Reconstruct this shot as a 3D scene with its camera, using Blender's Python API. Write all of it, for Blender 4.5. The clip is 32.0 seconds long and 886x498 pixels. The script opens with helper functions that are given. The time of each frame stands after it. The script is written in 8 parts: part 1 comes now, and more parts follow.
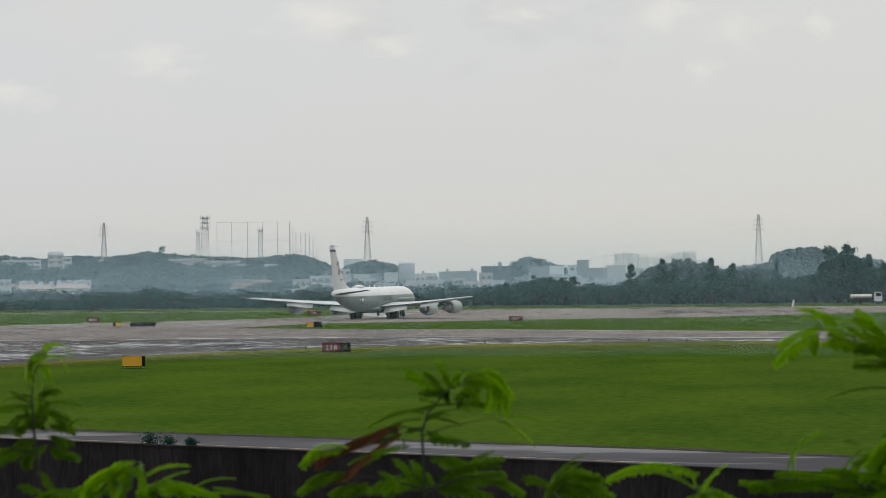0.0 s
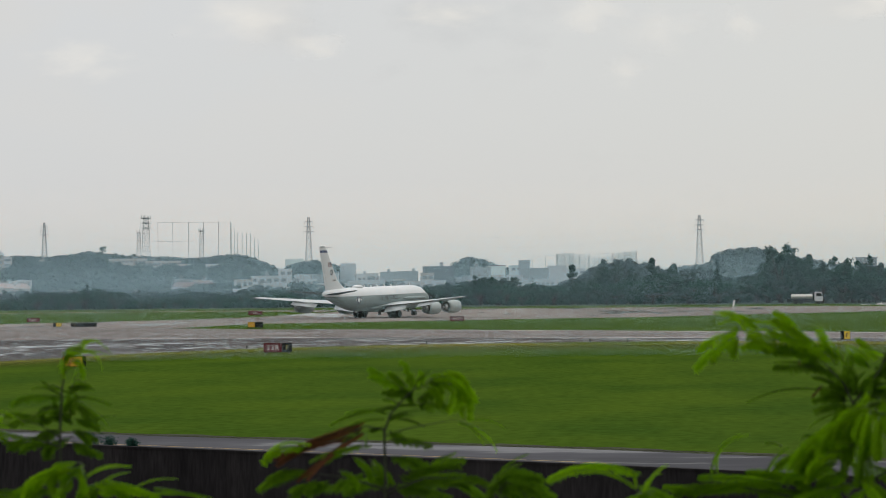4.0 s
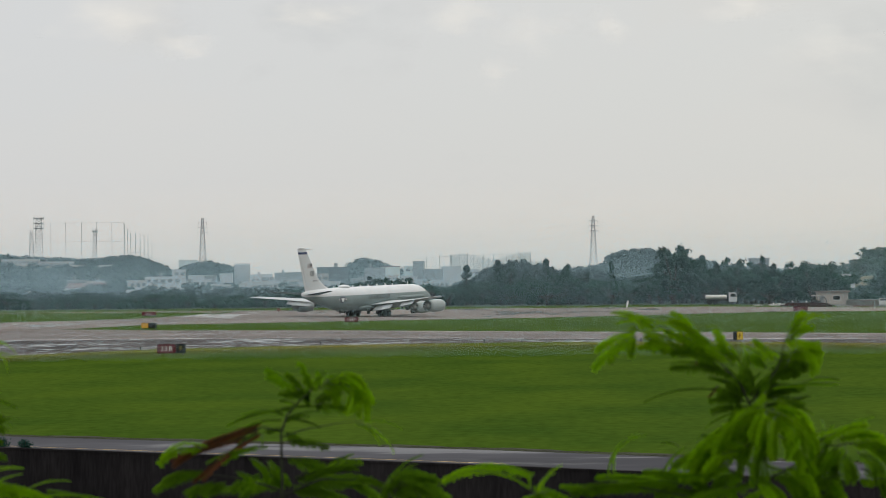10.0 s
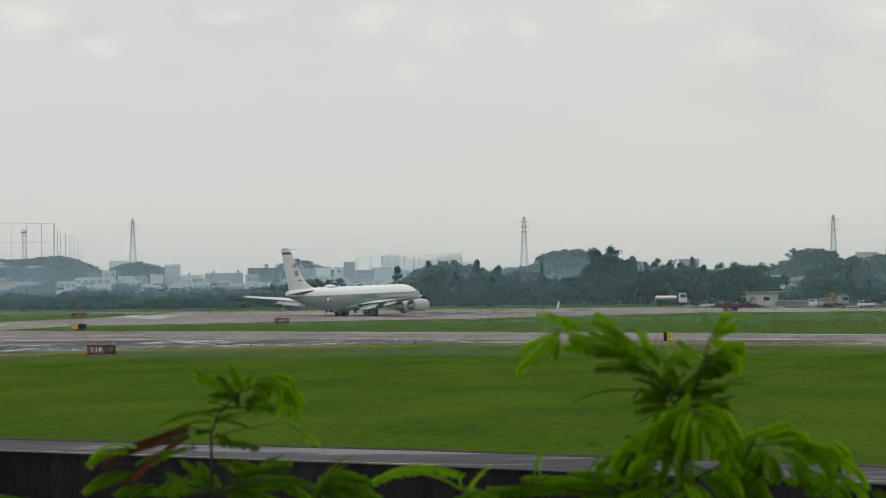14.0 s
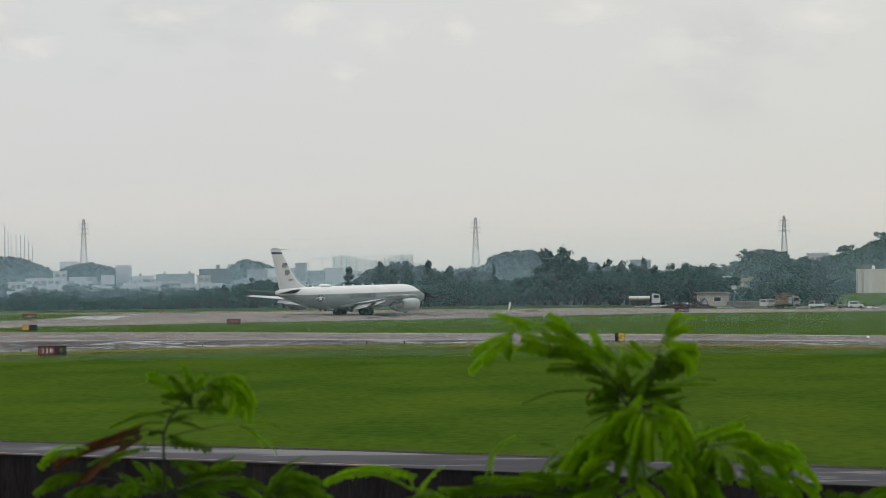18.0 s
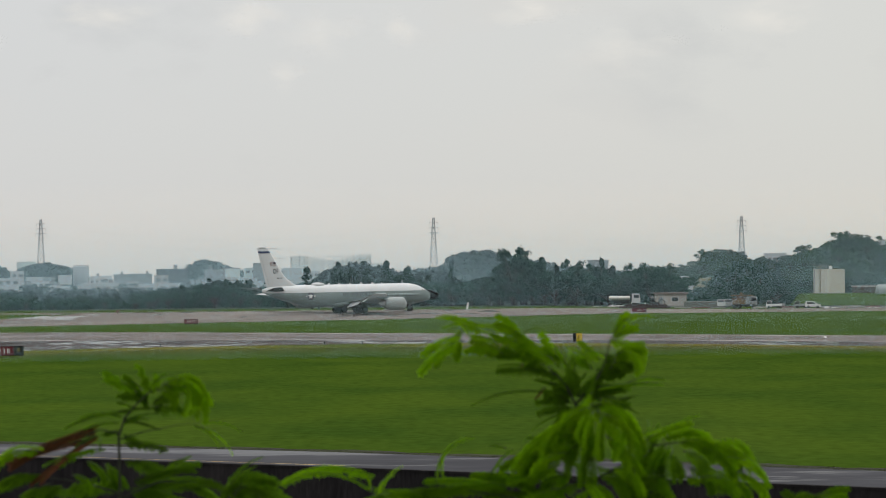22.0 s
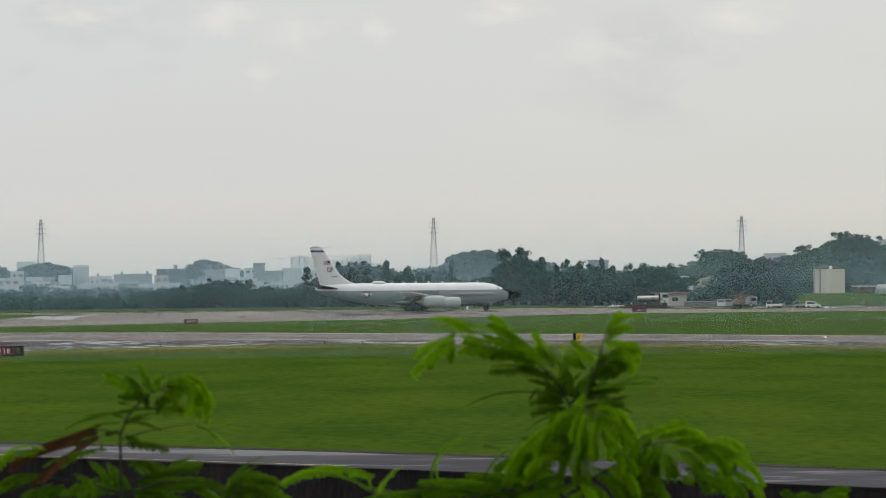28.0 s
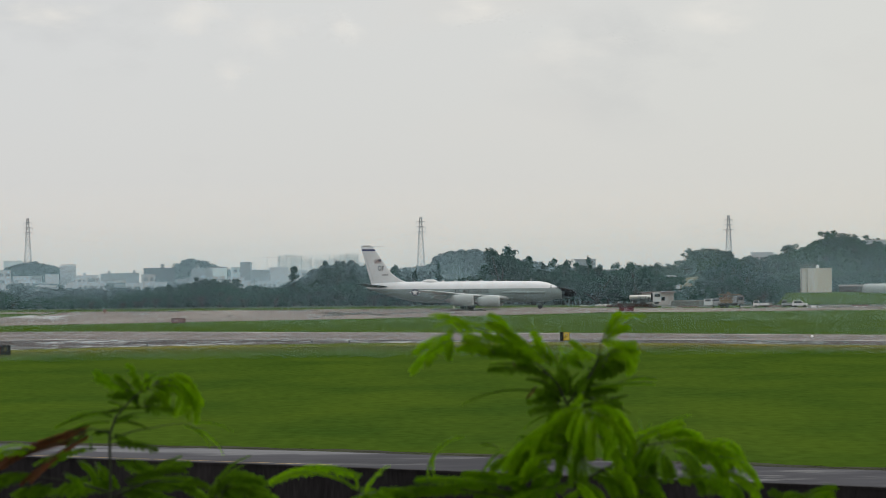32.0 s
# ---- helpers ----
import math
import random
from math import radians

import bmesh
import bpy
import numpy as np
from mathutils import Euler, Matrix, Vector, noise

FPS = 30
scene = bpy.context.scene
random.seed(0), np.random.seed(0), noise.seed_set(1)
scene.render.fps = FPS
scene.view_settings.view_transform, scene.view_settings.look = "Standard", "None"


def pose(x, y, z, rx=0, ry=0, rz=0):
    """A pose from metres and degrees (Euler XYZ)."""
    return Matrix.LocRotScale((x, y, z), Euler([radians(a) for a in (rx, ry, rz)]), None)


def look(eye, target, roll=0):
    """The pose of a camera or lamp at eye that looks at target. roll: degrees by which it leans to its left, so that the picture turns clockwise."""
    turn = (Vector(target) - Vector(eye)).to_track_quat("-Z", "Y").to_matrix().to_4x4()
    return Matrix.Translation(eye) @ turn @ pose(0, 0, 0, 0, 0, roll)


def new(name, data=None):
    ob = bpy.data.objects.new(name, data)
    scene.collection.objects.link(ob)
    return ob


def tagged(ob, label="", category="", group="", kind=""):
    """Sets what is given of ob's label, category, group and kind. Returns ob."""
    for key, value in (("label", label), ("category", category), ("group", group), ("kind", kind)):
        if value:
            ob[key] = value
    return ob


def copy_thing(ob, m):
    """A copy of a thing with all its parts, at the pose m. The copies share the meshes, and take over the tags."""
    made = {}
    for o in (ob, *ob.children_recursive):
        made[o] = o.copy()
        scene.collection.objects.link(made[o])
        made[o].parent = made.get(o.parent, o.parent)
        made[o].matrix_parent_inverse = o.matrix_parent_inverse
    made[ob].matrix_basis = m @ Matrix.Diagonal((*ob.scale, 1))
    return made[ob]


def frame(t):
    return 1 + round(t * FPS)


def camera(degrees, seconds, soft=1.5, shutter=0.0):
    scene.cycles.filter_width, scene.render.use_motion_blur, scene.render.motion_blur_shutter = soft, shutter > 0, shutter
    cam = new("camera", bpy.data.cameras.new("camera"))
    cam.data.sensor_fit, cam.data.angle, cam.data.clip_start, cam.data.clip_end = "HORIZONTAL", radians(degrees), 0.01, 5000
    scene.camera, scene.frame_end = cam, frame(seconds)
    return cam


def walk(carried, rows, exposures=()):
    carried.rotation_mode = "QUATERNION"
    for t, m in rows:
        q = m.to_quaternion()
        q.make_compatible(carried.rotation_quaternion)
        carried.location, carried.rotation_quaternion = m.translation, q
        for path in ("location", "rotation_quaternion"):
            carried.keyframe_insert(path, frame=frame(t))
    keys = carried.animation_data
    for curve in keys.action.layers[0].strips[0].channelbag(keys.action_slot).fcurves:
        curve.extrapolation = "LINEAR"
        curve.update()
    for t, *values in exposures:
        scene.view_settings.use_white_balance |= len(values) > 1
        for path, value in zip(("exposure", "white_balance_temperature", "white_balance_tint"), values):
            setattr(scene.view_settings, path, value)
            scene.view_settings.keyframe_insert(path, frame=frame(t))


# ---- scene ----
# ---- camera ----
cam = camera(2 * math.degrees(math.atan(784 / 4950)), 32.0, soft=0.85)
cam.data.dof.use_dof = True      # a long lens focused on the taxiway
cam.data.dof.focus_distance = 520
cam.data.dof.aperture_fstop = 8
EYE = 6.7          # eye height over the airfield grass


def pan(yaw, tilt):
    """The tripod head: yaw to the right and tilt upward in degrees, leaning 0.54 degrees to the right."""
    return pose(0, 0, EYE, 90 + tilt, 0, -yaw) @ pose(0, 0, 0, 0, 0, -0.5375)


walk(cam, [
    (0, pan(-6.893, 0.608)), (0.5, pan(-6.751, 0.608)), (1, pan(-6.615, 0.608)), (1.5, pan(-6.454, 0.607)),
    (2, pan(-6.267, 0.605)), (2.5, pan(-6.111, 0.604)), (3, pan(-5.986, 0.603)), (3.5, pan(-5.847, 0.602)),
    (5.5, pan(-5.222, 0.598)), (6, pan(-5.071, 0.598)), (6.5, pan(-4.887, 0.597)), (7, pan(-4.668, 0.595)),
    (7.5, pan(-4.393, 0.594)), (8, pan(-4.146, 0.594)), (8.5, pan(-3.969, 0.595)), (9, pan(-3.843, 0.596)),
    (9.5, pan(-3.699, 0.597)), (10, pan(-3.531, 0.597)), (10.5, pan(-3.369, 0.598)), (11, pan(-3.207, 0.599)),
    (11.5, pan(-3.058, 0.601)), (12, pan(-2.875, 0.603)), (12.5, pan(-2.654, 0.604)), (13, pan(-2.458, 0.605)),
    (13.5, pan(-2.274, 0.604)), (14, pan(-2.114, 0.603)), (14.5, pan(-2.019, 0.603)), (16.5, pan(-1.473, 0.608)),
    (17, pan(-1.362, 0.609)), (17.5, pan(-1.251, 0.609)), (18, pan(-1.123, 0.609)), (18.5, pan(-0.965, 0.608)),
    (19, pan(-0.811, 0.607)), (19.5, pan(-0.684, 0.606)), (20, pan(-0.580, 0.605)), (20.5, pan(-0.487, 0.604)),
    (21, pan(-0.389, 0.604)), (21.5, pan(-0.316, 0.603)), (22, pan(-0.262, 0.603)), (22.5, pan(-0.234, 0.603)),
    (23, pan(-0.212, 0.604)), (23.5, pan(-0.196, 0.604)), (24, pan(-0.193, 0.604)), (24.5, pan(-0.193, 0.604)),
    (25, pan(-0.211, 0.604)), (25.5, pan(-0.262, 0.604)), (27.5, pan(-0.263, 0.603)), (28, pan(-0.263, 0.603)),
    (28.5, pan(-0.263, 0.603)), (29, pan(-0.263, 0.602)), (29.5, pan(-0.193, 0.601)), (30, pan(-0.155, 0.599)),
    (30.5, pan(-0.176, 0.598)), (31, pan(-0.153, 0.595)), (31.5, pan(-0.089, 0.586)), (32, pan(0.000, 0.584))])

# ---- sky and light ----
world = bpy.data.worlds.new("overcast_sky")
scene.world = world
world.use_nodes = True
wt = world.node_tree
wt.nodes.clear()
w_out = wt.nodes.new("ShaderNodeOutputWorld")
w_bg = wt.nodes.new("ShaderNodeBackground")
w_co = wt.nodes.new("ShaderNodeTexCoord")
w_sep = wt.nodes.new("ShaderNodeSeparateXYZ")
w_ramp = wt.nodes.new("ShaderNodeValToRGB")
w_sky = wt.nodes.new("ShaderNodeTexSky")
w_sky.sky_type = "NISHITA"
w_sky.sun_disc = False
w_sky.sun_elevation = radians(62)
w_sky.sun_rotation = radians(24)
w_mix = wt.nodes.new("ShaderNodeMixRGB")
w_mix.blend_type = "ADD"
w_mix.inputs[0].default_value = 0.012
els = w_ramp.color_ramp.elements
els[0].position, els[0].color = 0.0, (0.640, 0.600, 0.545, 1)
els[1].position, els[1].color = 1.0, (1.30, 1.30, 1.29, 1)
e = els.new(0.035)
e.color = (0.583, 0.578, 0.568, 1)
e = els.new(0.12)
e.color = (0.628, 0.616, 0.594, 1)
e = els.new(0.35)
e.color = (0.90, 0.89, 0.87, 1)
wt.links.new(w_co.outputs["Generated"], w_sep.inputs[0])
wt.links.new(w_sep.outputs["Z"], w_ramp.inputs[0])
wt.links.new(w_ramp.outputs[0], w_mix.inputs[1])
wt.links.new(w_sky.outputs[0], w_mix.inputs[2])
# the overcast is a little thinner and warmer toward the east
w_side, w_warm = wt.nodes.new("ShaderNodeMapRange"), wt.nodes.new("ShaderNodeMixRGB")
w_side.inputs["From Min"].default_value, w_side.inputs["From Max"].default_value = -0.3, 0.2
w_tint = wt.nodes.new("ShaderNodeMixRGB")
w_tint.inputs[1].default_value, w_tint.inputs[2].default_value = (0.975, 0.99, 1.03, 1), (1.0, 1.0, 0.975, 1)
w_warm.blend_type = "MULTIPLY"
w_warm.inputs[0].default_value = 1.0
wt.links.new(w_sep.outputs["X"], w_side.inputs["Value"])
wt.links.new(w_side.outputs[0], w_tint.inputs[0])
wt.links.new(w_mix.outputs[0], w_warm.inputs[1])
wt.links.new(w_tint.outputs[0], w_warm.inputs[2])
wt.links.new(w_warm.outputs[0], w_bg.inputs[0])
w_bg.inputs[1].default_value = 1.0
wt.links.new(w_bg.outputs[0], w_out.inputs[0])

sun_data = bpy.data.lights.new("sun", "SUN")
sun_data.energy = 0.8
sun_data.angle = radians(25)
sun_data.color = (1.0, 0.96, 0.9)
sun = new("sun", sun_data)
sun.matrix_world = look((0, 0, 100), (-20, -45, 0))

scene.view_settings.exposure = 0.0


# ---- mesh tools ----
class Geo:
    """Vertices and faces of one part, with a material slot for each face."""

    def __init__(self):
        self.v, self.f, self.s = [], [], []

    def add(self, v, f, slot=0, m=None):
        n = len(self.v)
        self.v += [tuple(m @ Vector(p)) for p in v] if m is not None else [tuple(p) for p in v]
        self.f += [tuple(i + n for i in q) for q in f]
        self.s += [slot] * len(f)
        return self

    def box(self, x0, x1, y0, y1, z0, z1, slot=0, m=None, cut=0.0):
        if cut:
            return self.loft([[(x0 + cut, y0 + cut, z0), (x1 - cut, y0 + cut, z0), (x1 - cut, y1 - cut, z0), (x0 + cut, y1 - cut, z0)],
                              [(x0, y0, z0 + cut), (x1, y0, z0 + cut), (x1, y1, z0 + cut), (x0, y1, z0 + cut)],
                              [(x0, y0, z1 - cut), (x1, y0, z1 - cut), (x1, y1, z1 - cut), (x0, y1, z1 - cut)],
                              [(x0 + cut, y0 + cut, z1), (x1 - cut, y0 + cut, z1), (x1 - cut, y1 - cut, z1), (x0 + cut, y1 - cut, z1)]], slot, m)
        v = [(x0, y0, z0), (x1, y0, z0), (x1, y1, z0), (x0, y1, z0), (x0, y0, z1), (x1, y0, z1), (x1, y1, z1), (x0, y1, z1)]
        return self.add(v, [(3, 2, 1, 0), (4, 5, 6, 7), (0, 1, 5, 4), (1, 2, 6, 5), (2, 3, 7, 6), (3, 0, 4, 7)], slot, m)

    def loft(self, rings, slot=0, m=None, cap=True):
        n = len(rings[0])
        v = [p for r in rings for p in r]
        f = []
        for i in range(len(rings) - 1):
            for j in range(n):
                k = (j + 1) % n
                f.append((i * n + j, i * n + k, (i + 1) * n + k, (i + 1) * n + j))
        if cap:
            f.append(tuple(range(n - 1, -1, -1)))
            f.append(tuple((len(rings) - 1) * n + j for j in range(n)))
        return self.add(v, f, slot, m)

    def tube(self, path, radii, n=6, slot=0, m=None):
        pts = [Vector(p) for p in path]
        if isinstance(radii, (int, float)):
            radii = [radii] * len(pts)
        rings = []
        for i, p in enumerate(pts):
            d = (pts[min(i + 1, len(pts) - 1)] - pts[max(i - 1, 0)]).normalized()
            a = d.orthogonal().normalized() if i == 0 else (a - d * a.dot(d)).normalized()
            b = d.cross(a)
            rings.append([p + (a * math.cos(t) + b * math.sin(t)) * radii[i] for t in (2 * math.pi * k / n for k in range(n))])
        return self.loft(rings, slot, m)

    def turn(self, profile, n=16, axis="x", slot=0, m=None, cap=True):
        """A body of revolution: profile of (along, radius) about an axis."""
        rings = []
        for a, r in profile:
            ring = []
            for k in range(n):
                t = 2 * math.pi * k / n
                c, s = r * math.cos(t), r * math.sin(t)
                ring.append({"x": (a, c, s), "y": (c, a, s), "z": (c, s, a)}[axis])
            rings.append(ring)
        return self.loft(rings, slot, m, cap)

    def flat(self, pts, slot=0, m=None):
        return self.add(pts, [tuple(range(len(pts)))], slot, m)


def mesh_of(name, g, mats, smooth=False):
    me = bpy.data.meshes.new(name)
    me.from_pydata(g.v, [], g.f)
    for m in (mats if isinstance(mats, (list, tuple)) else [mats]):
        me.materials.append(m)
    if len(set(g.s)) > 1:
        me.polygons.foreach_set("material_index", g.s)
    if smooth:
        me.polygons.foreach_set("use_smooth", [True] * len(me.polygons))
    me.update()
    return me


def part(name, g, mats, parent=None, label="", smooth=False, m=None):
    ob = new(name, mesh_of(name, g, mats, smooth) if isinstance(g, Geo) else g)
    if parent is not None:
        ob.parent = parent
    if m is not None:
        ob.matrix_basis = m
    if label:
        ob["label"] = label
    return ob


def thing(name, m, label, category, group="", kind=""):
    ob = new(name)
    ob.empty_display_size = 0.2
    ob.matrix_basis = m
    return tagged(ob, label, category, group, kind)


def text_geo(body, height, g=None, m=None, slot=0, space=1.0, bold=0.0):
    """Letters in the built-in font as flat faces, upright in x-z, centred, with capitals of that height."""
    cu = bpy.data.curves.new("letters", "FONT")
    cu.body, cu.align_x, cu.size, cu.resolution_u, cu.space_character = body, "CENTER", height / 0.70, 2, space
    cu.offset = bold * height
    ob = new("letters", cu)
    bpy.context.view_layer.update()
    me = bpy.data.meshes.new_from_object(ob.evaluated_get(bpy.context.evaluated_depsgraph_get()))
    g = g or Geo()
    g.add([(v.co.x, 0, v.co.y - height / 2) for v in me.vertices], [tuple(p.vertices) for p in me.polygons], slot, m)
    bpy.data.objects.remove(ob)
    bpy.data.curves.remove(cu)
    bpy.data.meshes.remove(me)
    return g


def aim(az, el, d):
    """A place by its bearing (degrees to the right), height angle and distance from the eye."""
    a = radians(az)
    return Vector((d * math.sin(a), d * math.cos(a), EYE + d * math.tan(radians(el))))


def lerp(x, xs, ys):
    return float(np.interp(x, xs, ys))


# ---- materials ----
def material(name, colour, rough=0.7, metal=0.0, vary=0.15, scale=3.0, fine=25.0, bump=0.0, second=None, stretch=(1, 1, 1), each=0.0, island=0.0, coat=0.0, spec=0.5, patch=0.5):
    """A surface with two scales of variation; second: the colour of its patches."""
    m = bpy.data.materials.new(name)
    m.use_nodes = True
    nt = m.node_tree
    N, L = nt.nodes, nt.links
    b = N["Principled BSDF"]
    co = N.new("ShaderNodeTexCoord")
    mp = N.new("ShaderNodeMapping")
    mp.inputs["Scale"].default_value = stretch
    L.new(co.outputs["Object"], mp.inputs[0])
    n1, n2 = N.new("ShaderNodeTexNoise"), N.new("ShaderNodeTexNoise")
    n1.inputs["Scale"].default_value, n2.inputs["Scale"].default_value = scale, fine
    n1.inputs["Detail"].default_value, n2.inputs["Detail"].default_value = 4, 3
    for n in (n1, n2):
        L.new(mp.outputs[0], n.inputs["Vector"])
    mix = N.new("ShaderNodeMixRGB")
    mix.inputs[1].default_value = (*colour, 1)
    mix.inputs[2].default_value = (*(second or [c * (1 - vary * 1.5) for c in colour]), 1)
    rp = N.new("ShaderNodeValToRGB")
    rp.color_ramp.elements[0].position, rp.color_ramp.elements[1].position = patch - 0.15, patch + 0.2
    L.new(n1.outputs[0], rp.inputs[0])
    L.new(rp.outputs[0], mix.inputs[0])
    mul = N.new("ShaderNodeMixRGB")
    mul.blend_type = "MULTIPLY"
    mul.inputs[0].default_value = 1.0
    r2 = N.new("ShaderNodeMapRange")
    r2.inputs["From Min"].default_value, r2.inputs["From Max"].default_value = 0.25, 0.75
    r2.inputs["To Min"].default_value, r2.inputs["To Max"].default_value = 1 - vary, 1 + vary
    L.new(n2.outputs[0], r2.inputs["Value"])
    L.new(mix.outputs[0], mul.inputs[1])
    L.new(r2.outputs[0], mul.inputs[2])
    last = mul
    for amount, node, socket in ((each, "ShaderNodeObjectInfo", "Random"), (island, "ShaderNodeNewGeometry", "Random Per Island")):
        if amount:
            info, r3, m3 = N.new(node), N.new("ShaderNodeMapRange"), N.new("ShaderNodeMixRGB")
            m3.blend_type = "MULTIPLY"
            m3.inputs[0].default_value = 1.0
            r3.inputs["To Min"].default_value, r3.inputs["To Max"].default_value = 1 - amount, 1 + amount
            L.new(info.outputs[socket], r3.inputs["Value"])
            L.new(last.outputs[0], m3.inputs[1])
            L.new(r3.outputs[0], m3.inputs[2])
            last = m3
    L.new(last.outputs[0], b.inputs["Base Color"])
    b.inputs["Roughness"].default_value, b.inputs["Metallic"].default_value = rough, metal
    b.inputs["Specular IOR Level"].default_value = spec
    if coat:
        b.inputs["Coat Weight"].default_value = coat
        b.inputs["Coat Roughness"].default_value = 0.15
    if bump:
        bp = N.new("ShaderNodeBump")
        bp.inputs["Strength"].default_value = bump
        bp.inputs["Distance"].default_value = 0.05
        L.new(n2.outputs[0], bp.inputs["Height"])
        L.new(bp.outputs[0], b.inputs["Normal"])
    return m


def leafy(name, colour, second, scale=1.0, each=0.2, island=0.25, lucent=0.35):
    """Leaves: rough, lit through from behind."""
    m = material(name, colour, 0.55, 0, 0.2, scale, scale * 9, 0, second, each=each, island=island, spec=0.03)
    nt = m.node_tree
    b = nt.nodes["Principled BSDF"]
    src = b.inputs["Base Color"].links[0].from_socket
    tr, ad = nt.nodes.new("ShaderNodeBsdfTranslucent"), nt.nodes.new("ShaderNodeMixShader")
    nt.links.new(src, tr.inputs[0])
    ad.inputs[0].default_value = lucent
    nt.links.new(b.outputs[0], ad.inputs[1])
    nt.links.new(tr.outputs[0], ad.inputs[2])
    nt.links.new(ad.outputs[0], nt.nodes["Material Output"].inputs[0])
    return m


def wet(name, dry, damp, puddle=0.58, scale=0.05, stretch=(1, 1, 1), mirror=0.85, spread=0.5):
    """Concrete or asphalt after rain: damp patches and ragged shallow puddles that mirror the sky."""
    m = material(name, dry, 0.75, 0, 0.14, scale * 0.8, 1.1, 0.0, damp, stretch, spec=0.0, patch=0.42)
    nt = m.node_tree
    N, L = nt.nodes, nt.links
    b = N["Principled BSDF"]
    mp = [n for n in N if n.bl_idname == "ShaderNodeMapping"][0]
    n3, n4, ad = N.new("ShaderNodeTexNoise"), N.new("ShaderNodeTexNoise"), N.new("ShaderNodeMath")
    n3.inputs["Scale"].default_value, n3.inputs["Detail"].default_value = scale * 3, 7
    n3.inputs["Roughness"].default_value = 0.65
    n4.inputs["Scale"].default_value, n4.inputs["Detail"].default_value = scale * 0.45, 2
    for n in (n3, n4):
        L.new(mp.outputs[0], n.inputs["Vector"])
    # puddles gather where the broad hollows are
    ad.operation = "MULTIPLY_ADD"
    ad.inputs[1].default_value = spread
    L.new(n4.outputs[0], ad.inputs[0])
    L.new(n3.outputs[0], ad.inputs[2])
    r = N.new("ShaderNodeMapRange")
    lim = puddle + 0.5 * spread
    r.inputs["From Min"].default_value, r.inputs["From Max"].default_value = lim, lim + 0.05
    r.inputs["To Min"].default_value, r.inputs["To Max"].default_value = 0.0, 1.0
    L.new(ad.outputs[0], r.inputs["Value"])
    gl, mx = N.new("ShaderNodeBsdfGlossy"), N.new("ShaderNodeMixShader")
    gl.inputs["Color"].default_value = (0.9, 0.9, 0.9, 1)
    gl.inputs["Roughness"].default_value = 0.06
    k = N.new("ShaderNodeMath")
    k.operation = "MULTIPLY"
    k.inputs[1].default_value = mirror
    L.new(r.outputs[0], k.inputs[0])
    L.new(k.outputs[0], mx.inputs[0])
    L.new(b.outputs[0], mx.inputs[1])
    L.new(gl.outputs[0], mx.inputs[2])
    L.new(mx.outputs[0], N["Material Output"].inputs[0])
    return m


def fade_nodes(m, name):
    """Let a surface thin out to nothing with the mesh attribute of that name, raggedly."""
    N, L = m.node_tree.nodes, m.node_tree.links
    at, mix, tr = N.new("ShaderNodeAttribute"), N.new("ShaderNodeMixShader"), N.new("ShaderNodeBsdfTransparent")
    nz, ad, rg = [n for n in N if n.bl_idname == "ShaderNodeTexNoise"][0], N.new("ShaderNodeMath"), N.new("ShaderNodeMapRange")
    at.attribute_name = name
    ad.operation = "MULTIPLY_ADD"
    ad.inputs[1].default_value = 1.2
    L.new(nz.outputs[0], ad.inputs[0])
    L.new(at.outputs["Fac"], ad.inputs[2])
    rg.inputs["From Min"].default_value, rg.inputs["From Max"].default_value = 0.62, 1.35
    L.new(ad.outputs[0], rg.inputs["Value"])
    L.new(rg.outputs[0], mix.inputs[0])
    L.new(tr.outputs[0], mix.inputs[1])
    L.new(N["Principled BSDF"].outputs[0], mix.inputs[2])
    L.new(mix.outputs[0], N["Material Output"].inputs[0])


M_GRASS = material("mown_grass", (0.046, 0.078, 0.009), 1.0, 0, 0.20, 0.11, 1.6, 0.0, (0.029, 0.058, 0.008), (1.0, 0.5, 1), spec=0.0, patch=0.50)
M_WORN = material("dry_worn_grass", (0.125, 0.115, 0.032), 1.0, 0, 0.25, 0.08, 1.5, 0.0, (0.055, 0.080, 0.014), (0.6, 0.3, 1), spec=0.0, patch=0.5)
fade_nodes(M_WORN, "share")
M_BANK = material("rough_grass_bank", (0.022, 0.038, 0.010), 0.9, 0, 0.3, 0.4, 6, 0.3, (0.05, 0.05, 0.02), spec=0.0)
M_RUNWAY = wet("wet_runway_concrete", (0.195, 0.174, 0.164), (0.120, 0.107, 0.102), 0.595, 0.24, (0.8, 0.6, 1), 0.6)
M_SHOULDER = wet("wet_shoulder_asphalt", (0.115, 0.105, 0.103), (0.058, 0.054, 0.054), 0.545, 0.24, (0.7, 0.5, 1), 0.85)
M_TAXI = wet("damp_taxiway_concrete", (0.225, 0.200, 0.182), (0.145, 0.128, 0.118), 0.565, 0.10, (0.4, 0.16, 1), 0.6)
M_POOL = wet("standing_water_on_concrete", (0.20, 0.18, 0.165), (0.13, 0.115, 0.105), 0.46, 0.10, (0.35, 0.2, 1), 0.75)
M_ROAD = wet("wet_perimeter_asphalt", (0.082, 0.082, 0.090), (0.058, 0.058, 0.063), 0.52, 0.12, (0.3, 0.8, 1), 0.18)
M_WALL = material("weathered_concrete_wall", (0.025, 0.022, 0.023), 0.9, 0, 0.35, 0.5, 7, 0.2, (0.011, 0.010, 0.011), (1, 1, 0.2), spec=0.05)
M_COPING = material("pale_coping_concrete", (0.36, 0.35, 0.33), 0.8, 0, 0.2, 1.5, 9, 0.1)
M_LINE = material("worn_line_paint", (0.55, 0.53, 0.48), 0.6, 0, 0.3, 0.5, 3, 0, (0.35, 0.32, 0.28))
